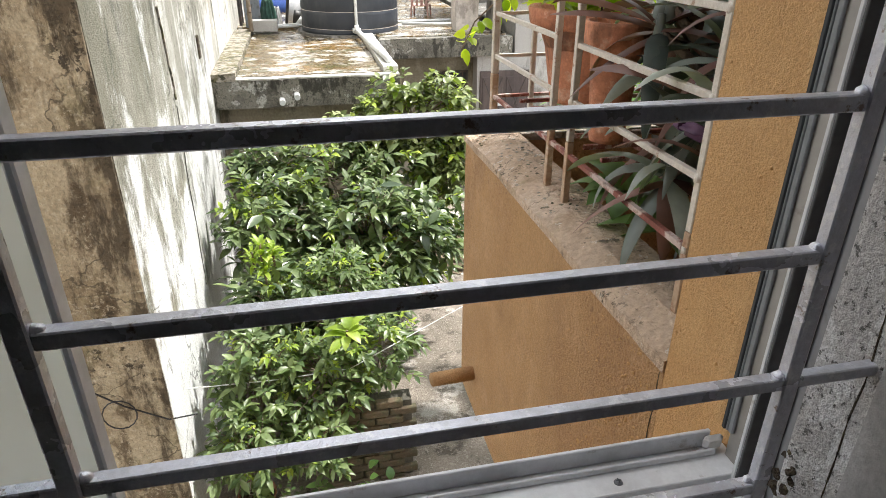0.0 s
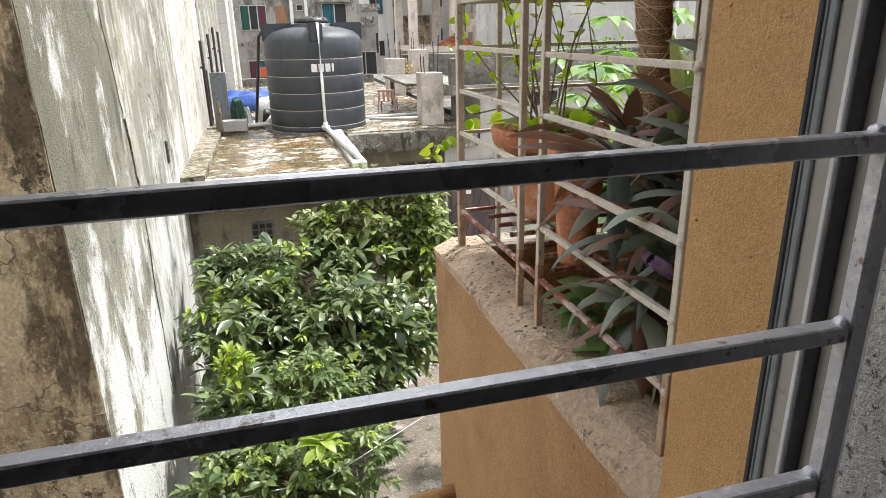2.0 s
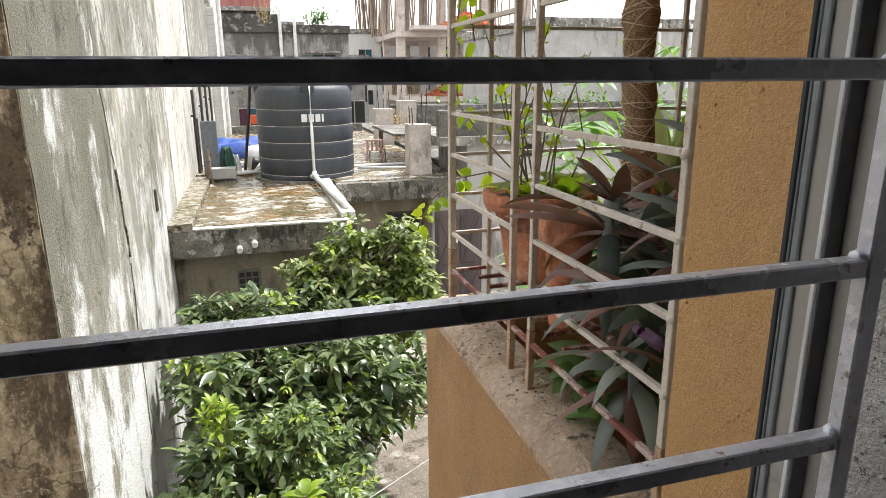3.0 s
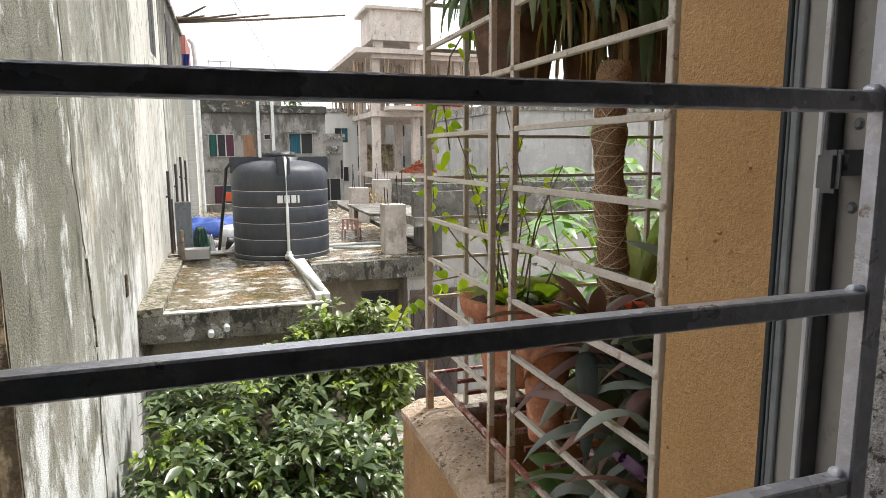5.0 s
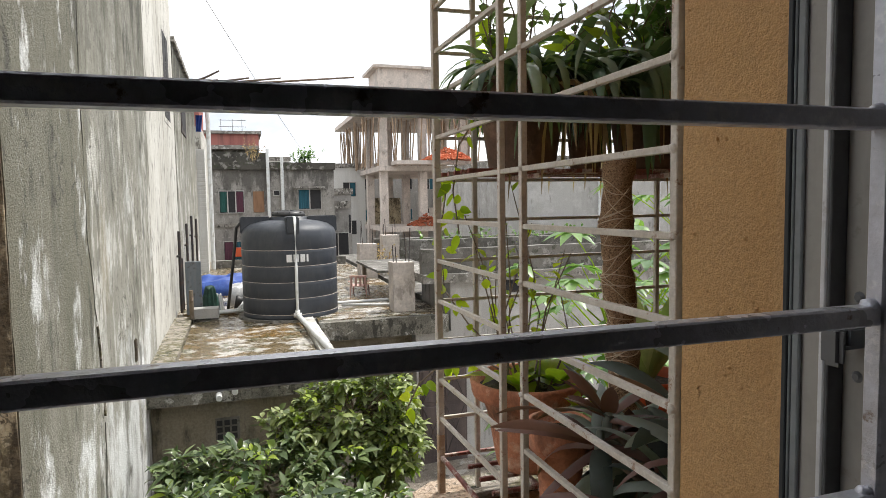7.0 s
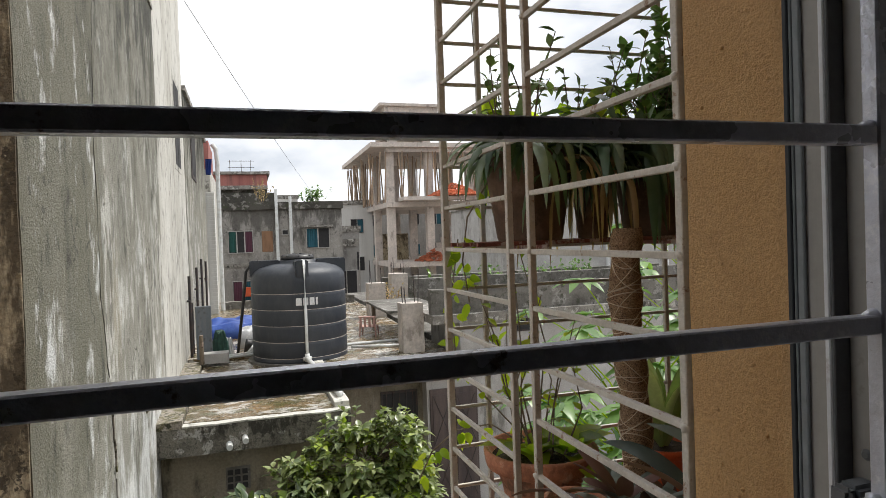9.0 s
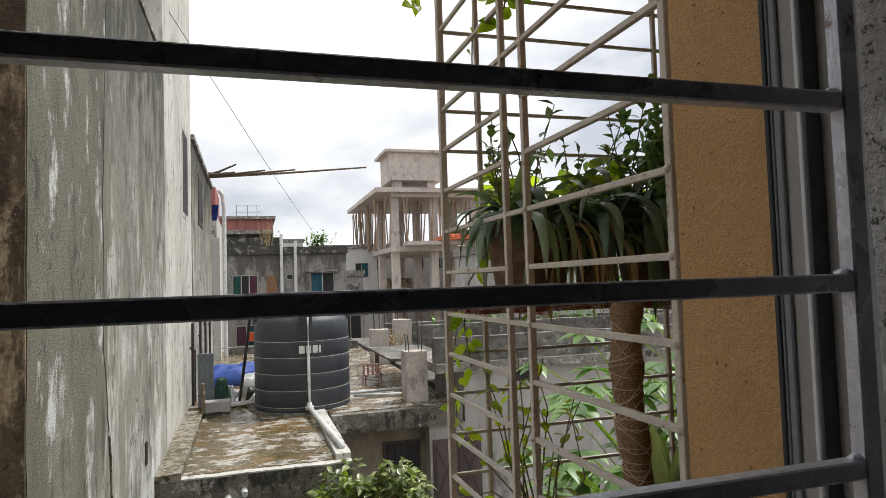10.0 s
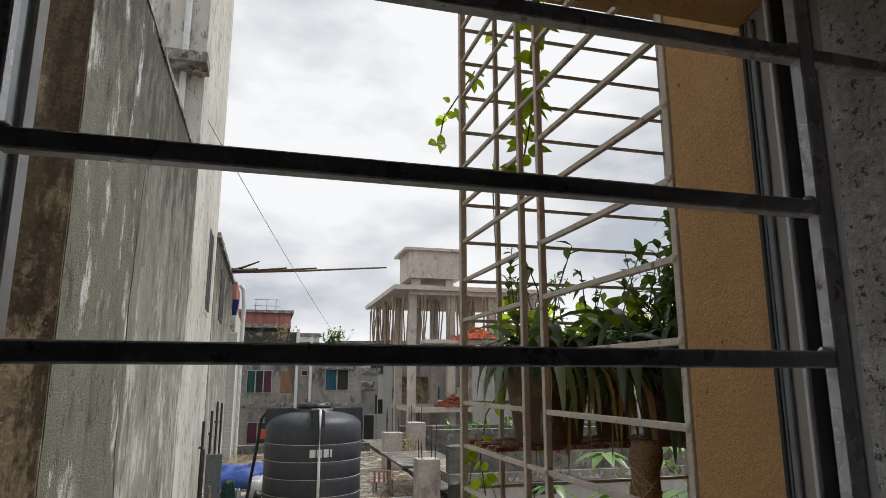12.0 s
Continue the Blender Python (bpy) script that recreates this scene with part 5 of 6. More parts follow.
# bamboo poles on the roof edge, the cable, small pipes on the wall
for i, tip in enumerate(((2.88, 16.0, 8.62), (1.07, 16.0, 8.52), (0.33, 16.0, 8.49), (-0.35, 16.0, 8.62), (-0.44, 16.3, 8.46), (-0.40, 17.0, 8.60))):
    edge = Vector((WX + 0.02, 19.4 - 0.12 * i, 8.86))
    root = edge + (edge - Vector(tip)) * 0.3
    root.z = 8.86
    b = thing("bamboo_pole", root, "weathered bamboo pole jutting from the roof edge", "pole", "roof poles")
    part("pole", tube([root, edge, edge.lerp(Vector(tip), 0.5) - Vector((0, 0, 0.02)), tip], 0.05, 8, taper=0.4), bamboo, b)
c = thing("overhead_cable", (-1.0, 11, 9.6), "thin black cable sagging across the alley", "cable")
part("wire", tube([Vector((-1.40, 9.25, 10.04)).lerp(Vector((3.05, 30.0, 7.75)), s) - Vector((0, 0, 0.12 * math.sin(math.pi * s))) for s in [k / 16 for k in range(17)]], 0.007, 6), mid_alu, c)
for i, (y, z0, z1) in enumerate(((12.9, 3.25, 4.95), (13.3, 3.25, 4.4), (14.9, 3.25, 5.05), (16.6, 3.25, 5.2), (18.4, 3.25, 5.1))):
    c = thing("wall_conduit", (WX + 0.05, y, z0), "dark service pipe running up the wall", "pipe", "wall pipes")
    part("pipe", rod((WX + 0.045, y, z0), (WX + 0.045, y, z1), 0.028, 0.028, 8), dark_iron, c)
    part("clip", box((WX - 0.01, y - 0.05, z1 - 0.5), (WX + 0.06, y + 0.05, z1 - 0.46), 0.004), dark_iron, c)
c = thing("loose_wire", (-1.6, 3.45, 2.1), "black wire with a loop hanging against the rendered wall", "wire")
part("wire", tube([(-2.02, 3.42, 2.46), (-1.68, 3.42, 2.26), (-1.46, 3.42, 2.07), (-1.20, 3.43, 1.90), (-1.05, 3.6, 1.78)], 0.006, 5), black_plastic, c)
part("loop", tube([(-1.50 + 0.11 * math.cos(a), 3.42, 2.00 + 0.12 * math.sin(a)) for a in [k * 0.42 for k in range(16)]], 0.005, 5), black_plastic, c)
c = thing("clothes_line", (-1.25, 4.3, 1.95), "white line stretched from the wall over the shrub", "line")
part("line", tube([(-1.19, 4.0, 1.72), (-0.5, 4.0, 1.70), (0.1, 4.0, 1.72), (1.2, 4.3, 2.05)], 0.005, 5), white_plastic, c)

# ---- flat shed roof with the water tank ----
SR, SY, SZ = 1.17, 8.07, 3.34
shed = thing("shed", (0, 9.5, G), "low cement shed with a wet, stained flat roof", "shed")
part("wall", rough_box((WX, 8.30, G), (1.10, 12.4, 2.95), 0.2, 0.006, 41), shed_wall_shaded, shed)
part("roof_slab", rough_box((WX - 0.02, SY, 2.95), (SR, 12.6, SZ - 0.04), 0.12, 0.006, 42), slab_edge, shed)
part("roof_skin", rough_box((WX + 0.29, SY + 0.14, SZ - 0.039), (SR - 0.20, 12.6, SZ - 0.015), 0.15, 0.004, 43), wet_glare_roof, shed, "wet brown algae-stained cement skin, sky glare painted as pale patches")
part("kerb", rough_box((WX - 0.02, SY - 0.01, SZ - 0.039), (WX + 0.28, 12.2, SZ + 0.06), 0.10, 0.014, 44), mossy, shed, "mossy side kerb")
part("kerb", rough_box((WX + 0.281, SY - 0.01, SZ - 0.039), (SR, SY + 0.13, SZ - 0.02), 0.10, 0.008, 45), weathered_paint, shed, "pale worn front edge")
part("kerb", rough_box((SR - 0.19, SY + 0.131, SZ - 0.039), (SR + 0.01, 11.4, SZ + 0.05), 0.10, 0.008, 46), weathered_paint, shed, "flat pale cement kerb")
for x, z in ((-0.36, 3.04), (-0.17, 3.10)):
    part("spout", rod((x, SY + 0.05, z + 0.01), (x + 0.01, SY - 0.12, z - 0.01), 0.038, 0.038, 12), white_plastic, shed, "white roof spout")
v = part("vent", box((-0.42, 8.285, 2.38), (-0.12, 8.299, 2.68), 0.004), old_concrete, shed)
# Vent holes as near-black plates: their inner shade is in the colour.
for i in range(3):
    for j in range(3):
        part("hole", box((-0.40 + 0.09 * i, 8.275, 2.40 + 0.09 * j), (-0.335 + 0.09 * i, 8.284, 2.465 + 0.09 * j)), unlit_room, v)

TC, TR = Vector((0.875, 12.2, SZ - 0.03)), 0.88
tank = thing("water_tank", TC, "large black plastic water tank standing on the shed roof", "water tank")
prof = [(0, 0.06), (TR * 0.985, 0.06)]
H = 1.47
LINES = [0.14 + 0.29 * i for i in range(5)]
for z in LINES:
    prof += [(TR, z - 0.12), (TR + 0.002, z - 0.06), (TR + 0.001, z - 0.014), (TR - 0.007, z), (TR + 0.001, z + 0.014)]
prof += [(TR, H + 0.06), (TR * 0.985, H + 0.15), (TR * 0.94, H + 0.215), (TR * 0.82, H + 0.29), (TR * 0.60, H + 0.345), (0.34, H + 0.37), (0.34, H + 0.42), (0, H + 0.43)]
part("body", lathe(prof, TC, 64), tank_plastic, tank, smooth=True)
part("plinth", lathe([(0, -0.06), (TR + 0.11, -0.06), (TR + 0.09, 0.055), (0, 0.055)], TC, 40), old_concrete, tank, "mouldering cement ring")
for i in range(4):
    a = math.pi / 2 * i
    bm = box((0.34, -0.115, H + 0.12), (TR + 0.012, 0.115, H + 0.43), 0.02, cuts=2)
    bm.transform(Matrix.Translation(TC) @ Matrix.Rotation(a, 4, "Z"))
    part("buttress", bm, tank_plastic, tank)
part("lid", lathe([(0, H + 0.53), (0.26, H + 0.52), (0.31, H + 0.47), (0.31, H + 0.432), (0, H + 0.432)], TC, 28), black_plastic, tank, smooth=True)
for i in range(8):
    a = math.pi / 4 * i
    d = Vector((math.cos(a), math.sin(a), 0))
    part("lid_rib", rod(TC + d * 0.06 + Vector((0, 0, H + 0.535)), TC + d * 0.30 + Vector((0, 0, H + 0.495)), 0.014, 0.014, 6), black_plastic, tank)
for z in LINES:
    ring = lathe([(TR - 0.008, z - 0.004), (TR + 0.001, z - 0.004), (TR + 0.001, z + 0.004), (TR - 0.008, z + 0.004)], TC, 64)
    part("pale_line", ring, new_concrete, tank, "pale groove line")
# the maker's mark, as plain blocks on the front
for turn, half in ((-94.9, 0.050), (-87.2, 0.046), (-79.6, 0.044), (-73.9, 0.018)):
    a = radians(turn)
    bm = box((-half, -0.004, 0), (half, 0.004, 0.135), 0.003)
    bm.transform(Matrix.Translation(TC + Vector((math.cos(a) * (TR + 0.004), math.sin(a) * (TR + 0.004), 1.09))) @ Matrix.Rotation(a + math.pi / 2, 4, "Z"))
    part("mark", bm, white_print, tank, "white printed block")

pf = TC.y - TR - 0.05
pp = thing("tank_pipe", (TC.x + 0.05, pf, SZ), "white plastic outlet pipe down the tank and along the roof edge", "pipe")
px = TC.x + 0.035
part("riser", tube([(px, TC.y - 0.5, 5.19), (px, pf + 0.06, 5.19), (px, pf, 5.13), (px, pf, 4.3), (px, pf, 3.48)], 0.026, 10), white_plastic, pp, smooth=True)
part("valve", rod((px, pf, 3.40), (px, pf, 3.54), 0.045, 0.045, 10), white_plastic, pp, smooth=True)
part("run", rod((px, pf, 3.45), (1.09, 8.45, 3.43), 0.045, 0.045, 10), white_plastic, pp, smooth=True)
part("elbow", rod((px - 0.07, pf, 3.45), (px + 0.07, pf, 3.45), 0.04, 0.04, 10), white_plastic, pp, smooth=True)
pp = thing("filler_pipe", (-0.35, 13.2, SZ), "black bent filler pipe beside the tank", "pipe")
part("pipe", tube([(-0.30, 13.0, 3.32), (-0.16, 13.0, 4.32), (-0.08, 13.0, 4.98), (0.0, 12.9, 5.08), (0.2, 12.6, 5.09)], 0.030, 8), black_plastic, pp, smooth=True)
pp = thing("roof_pipe", (-0.3, 12.75, SZ), "pale pipe lying along the back of the roof", "pipe")
part("pipe", rod((-1.0, 12.72, SZ + 0.03), (3.3, 12.9, 3.40), 0.03, 0.03, 8), white_plastic, pp)

# ---- the house with the further roof ----
BEFORE_FAR = set(scene.objects)
G_NEAR, G = G, G - 0.06
R2Y, R2Z = 10.85, 3.31
house = thing("neighbour_house", (3, 15, G), "low grey-plastered house with a bare concrete roof", "house")
part("wall", rough_box((1.0, 11.3, G), (3.62, 24, 2.96), 0.3, 0.006, 51), shed_wall_shaded, house)
part("roof_slab", rough_box((SR + 0.02, R2Y, 2.96), (3.55, 25, R2Z - 0.02), 0.14, 0.008, 52), slab_edge, house)
part("roof_skin", rough_box((SR + 0.02, R2Y + 0.2, R2Z - 0.019), (3.48, 25, R2Z), 0.3, 0.006, 53), wet_glare_roof, house, "brown weathered roof skin")
part("roof_slab", rough_box((WX - 0.2, 12.62, 2.80), (SR + 0.01, 25, SZ - 0.02), 0.3, 0.008, 54), wet_glare_roof, house)
w = part("window", box((2.15, 11.27, 1.80), (2.85, 11.299, 2.65), 0.005), dark_iron, house)
part("pane", box((2.19, 11.262, 1.84), (2.81, 11.269, 2.61)), unlit_room, w)
for i in range(5):
    part("bar", rod((2.25 + 0.125 * i, 11.25, 1.81), (2.25 + 0.125 * i, 11.25, 2.64), 0.009, 0.009, 6), dark_iron, w)
side = thing("side_house", (6, 13, G), "pale plastered side house with a dark panelled door", "house")
part("wall", rough_box((3.64, 11.0, G), (9.0, 13.0, 3.88), 0.3, 0.006, 55), house_wash, side)
part("roof_slab", rough_box((3.08, 10.85, 3.881), (9.2, 13.2, 4.04), 0.2, 0.008, 56), concrete, side)
part("parapet", rough_box((3.10, 11.0, 4.041), (9.2, 11.2, 4.50), 0.2, 0.012, 57), old_concrete, side, "mouldering parapet")
part("wall_return", rough_box((2.95, 10.98, G), (3.639, 11.295, 2.955), 0.2, 0.005, 58), house_wash, side)
d = part("door", box((3.00, 10.94, G), (3.92, 10.975, 2.68), 0.006), door_paint, side, "dark steel double door with crossed panels")
for i in range(2):
    x0 = 3.04 + 0.45 * i
    for j in range(2):
        z0 = 0.62 + 1.02 * j
        part("panel", box((x0, 10.925, z0), (x0 + 0.39, 10.939, z0 + 0.94), 0.008), door_paint, d)
        for u, v in ((z0 + 0.03, z0 + 0.91), (z0 + 0.91, z0 + 0.03)):
            part("brace", rod((x0 + 0.02, 10.922, u), (x0 + 0.37, 10.922, v), 0.008, 0.008, 5), dark_iron, d)
part("number_plate", box((3.33, 10.915, 2.05), (3.43, 10.924, 2.13), 0.003), white_plastic, d, "small white plate")
w = part("window", box((4.68, 10.97, 3.62), (5.14, 10.999, 3.86), 0.006), dark_iron, side)
part("pane", box((4.71, 10.962, 3.65), (5.11, 10.969, 3.83)), unlit_room, w)

# ---- low roof walls, columns and clutter on the further roofs ----
def wall_thing(name, lo, hi, material, label, category, seed, step=0.2, wear=0.012, kind=""):
    return solo(name, rough_box(lo, hi, step, wear, seed), material, label, category, kind)


wall_thing("low_wall", (4.0, 13.6, 3.32), (12.5, 13.85, 4.25), old_concrete, "mouldering cement parapet wall", "wall", 61)
wall_thing("low_wall", (4.2, 16.4, 3.32), (13, 16.65, 4.37), old_concrete, "mouldering cement parapet wall", "wall", 62)
wall_thing("low_wall", (3.9, 19.4, 3.2), (14, 19.7, 4.27), old_concrete, "mouldering cement parapet wall", "wall", 63)
wall_thing("roof_deck", (3.7, 13.3, 3.2), (16, 26, 3.32), old_concrete, "bare concrete roof deck", "roof", 64, 0.5)
wall_thing("roof_curb", (-1.0, 22.0, 3.2), (3.4, 22.25, 3.57), old_concrete, "low cement curb across the roof", "wall", 65)


def column_stub(at, w, h, rebars, label, seed):
    s = thing("column_stub", at, label, "column")
    x, y, z = at
    part("shaft", rough_box((x - w / 2, y - w / 2, z), (x + w / 2, y + w / 2, z + h), 0.08, 0.012, seed), new_concrete, s)
    rng = random.Random(seed)
    for i in range(rebars):
        px, py = x + (0.3 if i % 2 else -0.3) * w, y + (0.3 if i // 2 else -0.3) * w
        part("rebar", rod((px, py, z + h - 0.01), (px + rng.uniform(-0.04, 0.04), py + rng.uniform(-0.04, 0.04), z + h + rng.uniform(0.3, 0.65)), 0.010, 0.010, 6), dark_iron, s, "rusty reinforcing rod")
    return s


column_stub((2.85, 11.60, R2Z), 0.41, 0.93, 4, "short unfinished concrete column with rusty rods", 71)
column_stub((3.29, 17.4, 3.31), 0.48, 0.95, 3, "unfinished concrete column stub", 72)
column_stub((4.3, 19.0, 3.31), 0.5, 1.1, 4, "unfinished concrete column stub", 73)
slabt = thing("leaning_board", (2.9, 14.6, 3.22), "weathered flat sheet propped over a dark gap", "board")
part("sheet", rough_box((2.66, 12.9, 3.90), (4.0, 15.6, 3.95), 0.25, 0.01, 74), old_concrete, slabt)
for x, y in ((3.9, 12.6), (3.9, 14.9), (2.80, 15.2)):
    part("prop", rod((x, y, 3.30), (x, y, 3.885), 0.05, 0.05, 8), bark, slabt)


def plastic_chair(at, turn):
    """A small moulded plastic chair."""
    ch = thing("plastic_chair", at, "small faded pink moulded plastic chair on the roof", "chair")
    m = Matrix.Translation(at) @ pose(0, 0, 0.0, 0, 0, turn) @ Matrix.Diagonal((0.85, 0.85, 0.52, 1))

    def put(name, bm):
        bm.transform(m)
        part(name, bm, chair_plastic, ch)
    put("seat", box((-0.22, -0.22, 0.40), (0.22, 0.22, 0.43), 0.01))
    for x in (-0.20, 0.20):
        for y in (-0.20, 0.20):
            put("leg", rod((x * 1.08, y * 1.08, 0.0), (x, y, 0.40), 0.02, 0.025, 6))
    for x in (-0.18, -0.06, 0.06, 0.18):
        put("back_slat", box((x - 0.03, 0.20, 0.43), (x + 0.03, 0.225, 0.80), 0.005))
    put("back_rail", box((-0.23, 0.195, 0.80), (0.23, 0.23, 0.88), 0.012))
    for x in (-0.24, 0.24):
        put("arm", box((x - 0.025, -0.2, 0.60), (x + 0.025, 0.2, 0.63), 0.008))


plastic_chair((2.46, 14.0, R2Z), 160)


def draped(name, lo, hi, height, material, label, category, seed):
    """Crumpled sheeting heaped on the roof."""
    bm = bmesh.new()
    n = 22
    grid = [[None] * (n + 1) for _ in range(n + 1)]
    for i in range(n + 1):
        for j in range(n + 1):
            u, w = i / n, j / n
            e = min(u, 1 - u, w, 1 - w)
            x, y = lo[0] + (hi[0] - lo[0]) * u, lo[1] + (hi[1] - lo[1]) * w
            z = lo[2] + height * min(1, e * 12) * (0.85 + 0.28 * noise.noise(Vector((x * 3, y * 3, seed)))) + 0.05 * abs(noise.noise(Vector((x * 9, y * 9, seed))))
            grid[i][j] = bm.verts.new((x, y, z if e > 0 else lo[2]))
    for i in range(n):
        for j in range(n):
            bm.faces.new((grid[i][j], grid[i + 1][j], grid[i + 1][j + 1], grid[i][j + 1]))
    bm.faces.new([grid[i][0] for i in range(n, -1, -1)] + [grid[0][j] for j in range(1, n + 1)] + [grid[i][n] for i in range(1, n + 1)] + [grid[n][j] for j in range(n - 1, 0, -1)])
    return solo(name, bm, material, label, category, smooth=True)


draped("tarpaulin", (-1.17, 15.0, 3.27), (0.6, 16.6), 0.44, tarp_blue, "crumpled blue tarpaulin heaped on the roof", "tarpaulin", 1)
draped("plastic_sheet", (-0.38, 13.4, 3.27), (0.3, 14.2), 0.46, sheet_grey, "clear-grey plastic sheeting bundled beside the tank", "plastic sheet", 2)
draped("black_sack", (-0.25, 13.05, 3.27), (0.35, 13.38), 0.30, black_plastic, "black plastic sack beside the tank", "sack", 3)
def pleated(name, x0, x1, y, z0, z1, material, label, category, seed):
    """Netting or cloth bundled upright in loose folds."""
    bm = bmesh.new()
    n, rows = 40, 14
    grid = []
    for r in range(rows + 1):
        s = r / rows
        line = []
        for k in range(n):
            a = 2 * math.pi * k / n
            fold = 1 + 0.28 * math.sin(a * 9 + seed + 2 * s) + 0.25 * noise.noise(Vector((math.cos(a) * 2, math.sin(a) * 2, s * 4 + seed)))
            w = (1.0 - 0.45 * s * s) * fold
            line.append(bm.verts.new(((x0 + x1) / 2 + (x1 - x0) / 2 * w * math.cos(a), y + 0.10 * w * math.sin(a), z0 + (z1 - z0) * s + 0.03 * math.sin(a * 3 + seed) * s)))
        grid.append(line)
    for a, b in zip(grid, grid[1:]):
        for k in range(n):
            bm.faces.new((a[k], a[(k + 1) % n], b[(k + 1) % n], b[k]))
    bm.faces.new(grid[0][::-1])
    bm.faces.new(grid[-1])
    return solo(name, bm, material, label, category, smooth=True)


pleated("green_net", -0.80, -0.54, 12.80, 3.27, 3.80, net_green, "bundled green netting standing on the roof", "net", 4)
pleated("grey_sack", -0.60, -0.44, 12.95, 3.27, 3.62, sheet_grey, "pale sack slumped beside the netting", "sack", 6)
for i, (a, b) in enumerate((((-0.62, 12.45, 3.33), (0.02, 12.62, 3.33)), ((-0.66, 12.60, 3.33), (0.05, 12.80, 3.34)), ((-0.10, 12.72, 3.35), (0.08, 12.95, 3.51)), ((-0.16, 12.75, 3.35), (0.0, 12.98, 3.50)))):
    c = thing("pvc_pipe", a, "loose length of white plastic pipe on the roof", "pipe", "loose pipes")
    part("pipe", rod(a, b, 0.026, 0.026, 10), white_plastic, c, smooth=True)
c = thing("pvc_pipe", (1.9, 12.0, R2Z), "long white plastic pipe lying across the roof", "pipe", "loose pipes")
part("pipe", rod((1.80, 12.35, R2Z + 0.045), (2.95, 12.05, R2Z + 0.045), 0.030, 0.030, 10), white_plastic, c, smooth=True)
bl = thing("cement_block", (-0.75, 12.2, SZ), "pale cement block at the roof's corner", "block")
part("block", rough_box((-0.97, 12.0, SZ - 0.02), (-0.50, 12.35, SZ + 0.15), 0.07, 0.012, 75), house_wash, bl)
pn = thing("steel_panel", (-0.98, 12.7, SZ), "grey-blue sheet steel panel standing against the wall", "panel")
part("sheet", box((-1.08, 12.5, SZ - 0.02), (-0.80, 12.56, 4.33), 0.01), panel_grey, pn)
tp = thing("roof_tap", (-0.95, 11.9, SZ), "small brass tap on an upright wooden post", "tap")
part("post", rod((-0.95, 11.9, SZ), (-0.95, 11.9, SZ + 0.52), 0.042, 0.036, 10), bark, tp)
part("spout", tube([(-0.93, 11.9, SZ + 0.38), (-0.93, 11.80, SZ + 0.38), (-0.93, 11.76, SZ + 0.33)], 0.02, 8), bamboo, tp)

# ---- grey block at the end of the alley ----
def flat_window(owner, x0, x1, z0, z1, y, curtains, frame_mat=house_wash):
    """A framed window in a wall that faces the alley; the wall's face lies at y."""
    # Solid near-black box in place of the unlit room behind the window.
    w = part("window", box((x0, y - 0.03, z0), (x1, y - 0.001, z1), 0.006), unlit_room, owner)
    t = 0.035
    for a, b, c, d in ((x0, x1, z0 - t, z0), (x0, x1, z1, z1 + t), (x0 - t, x0, z0 - t, z1 + t), (x1, x1 + t, z0 - t, z1 + t)):
        part("frame", box((a, y - 0.07, c), (b, y - 0.001, d), 0.004), frame_mat, w)
    n = len(curtains)
    for i, cm in enumerate(curtains):
        a, b = x0 + (x1 - x0) * i / n, x0 + (x1 - x0) * (i + 1) / n
        if cm:
            bm = bmesh.new()
            k = 14
            lo_v, hi_v = [], []
            for j in range(k + 1):
                xx = a + 0.02 + (b - a - 0.04) * j / k
                yy = y - 0.043 + 0.008 * math.sin(j * 2.2)
                lo_v.append(bm.verts.new((xx, yy, z0 + 0.02)))
                hi_v.append(bm.verts.new((xx, yy, z1 - 0.02)))
            for j in range(k):
                bm.faces.new((lo_v[j], lo_v[j + 1], hi_v[j + 1], hi_v[j]))
            part("curtain", bm, cm, w)
        if i:
            part("mullion", box((a - 0.025, y - 0.065, z0), (a + 0.025, y - 0.032, z1), 0.004), frame_mat, w)
    return w


EY = 30.0
endb = thing("end_building", (1.4, EY + 3, G), "two-storey grey rendered block closing the alley", "building")
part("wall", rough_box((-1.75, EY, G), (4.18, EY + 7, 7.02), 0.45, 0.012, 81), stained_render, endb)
part("roof_edge", rough_box((-1.85, EY - 0.15, 7.021), (4.24, EY + 7.1, 7.34), 0.3, 0.02, 82), black_mottle, endb, "blackened roof edge")
part("parapet", rough_box((-1.80, EY + 2.0, 7.341), (1.25, EY + 2.2, 7.95), 0.3, 0.02, 89), black_mottle, endb, "blackened parapet wall")
part("floor_band", rough_box((-1.75, EY - 0.06, 4.45), (4.18, EY - 0.002, 4.62), 0.3, 0.01, 83), concrete, endb)
flat_window(endb, -0.92, 0.11, 5.10, 6.05, EY, [curtain_green, None, curtain_red])
part("shutter", box((0.52, EY - 0.04, 5.09), (1.0, EY - 0.001, 6.04), 0.01), wood_board, endb, "brown boarded window")
flat_window(endb, 2.53, 3.55, 5.21, 6.10, EY, [curtain_blue, None])
part("window_hood", rough_box((2.31, EY - 0.28, 6.15), (3.73, EY - 0.001, 6.25), 0.25, 0.012, 84), concrete, endb)
flat_window(endb, 1.44, 1.68, 5.86, 6.05, EY, [None])
flat_window(endb, -0.80, 0.03, 2.92, 3.79, EY, [curtain_red, curtain_blue])
for x, top in ((1.20, 7.94), (1.82, 7.60)):
    part("drain_pipe", rod((x, EY - 0.12, 3.2), (x, EY - 0.12, top), 0.075, 0.075, 10), white_plastic, endb)
part("water_box", box((-0.35, EY - 0.75, 3.15), (0.15, EY - 0.35, 3.55), 0.03), orange_plastic, endb, "orange tub below the window")
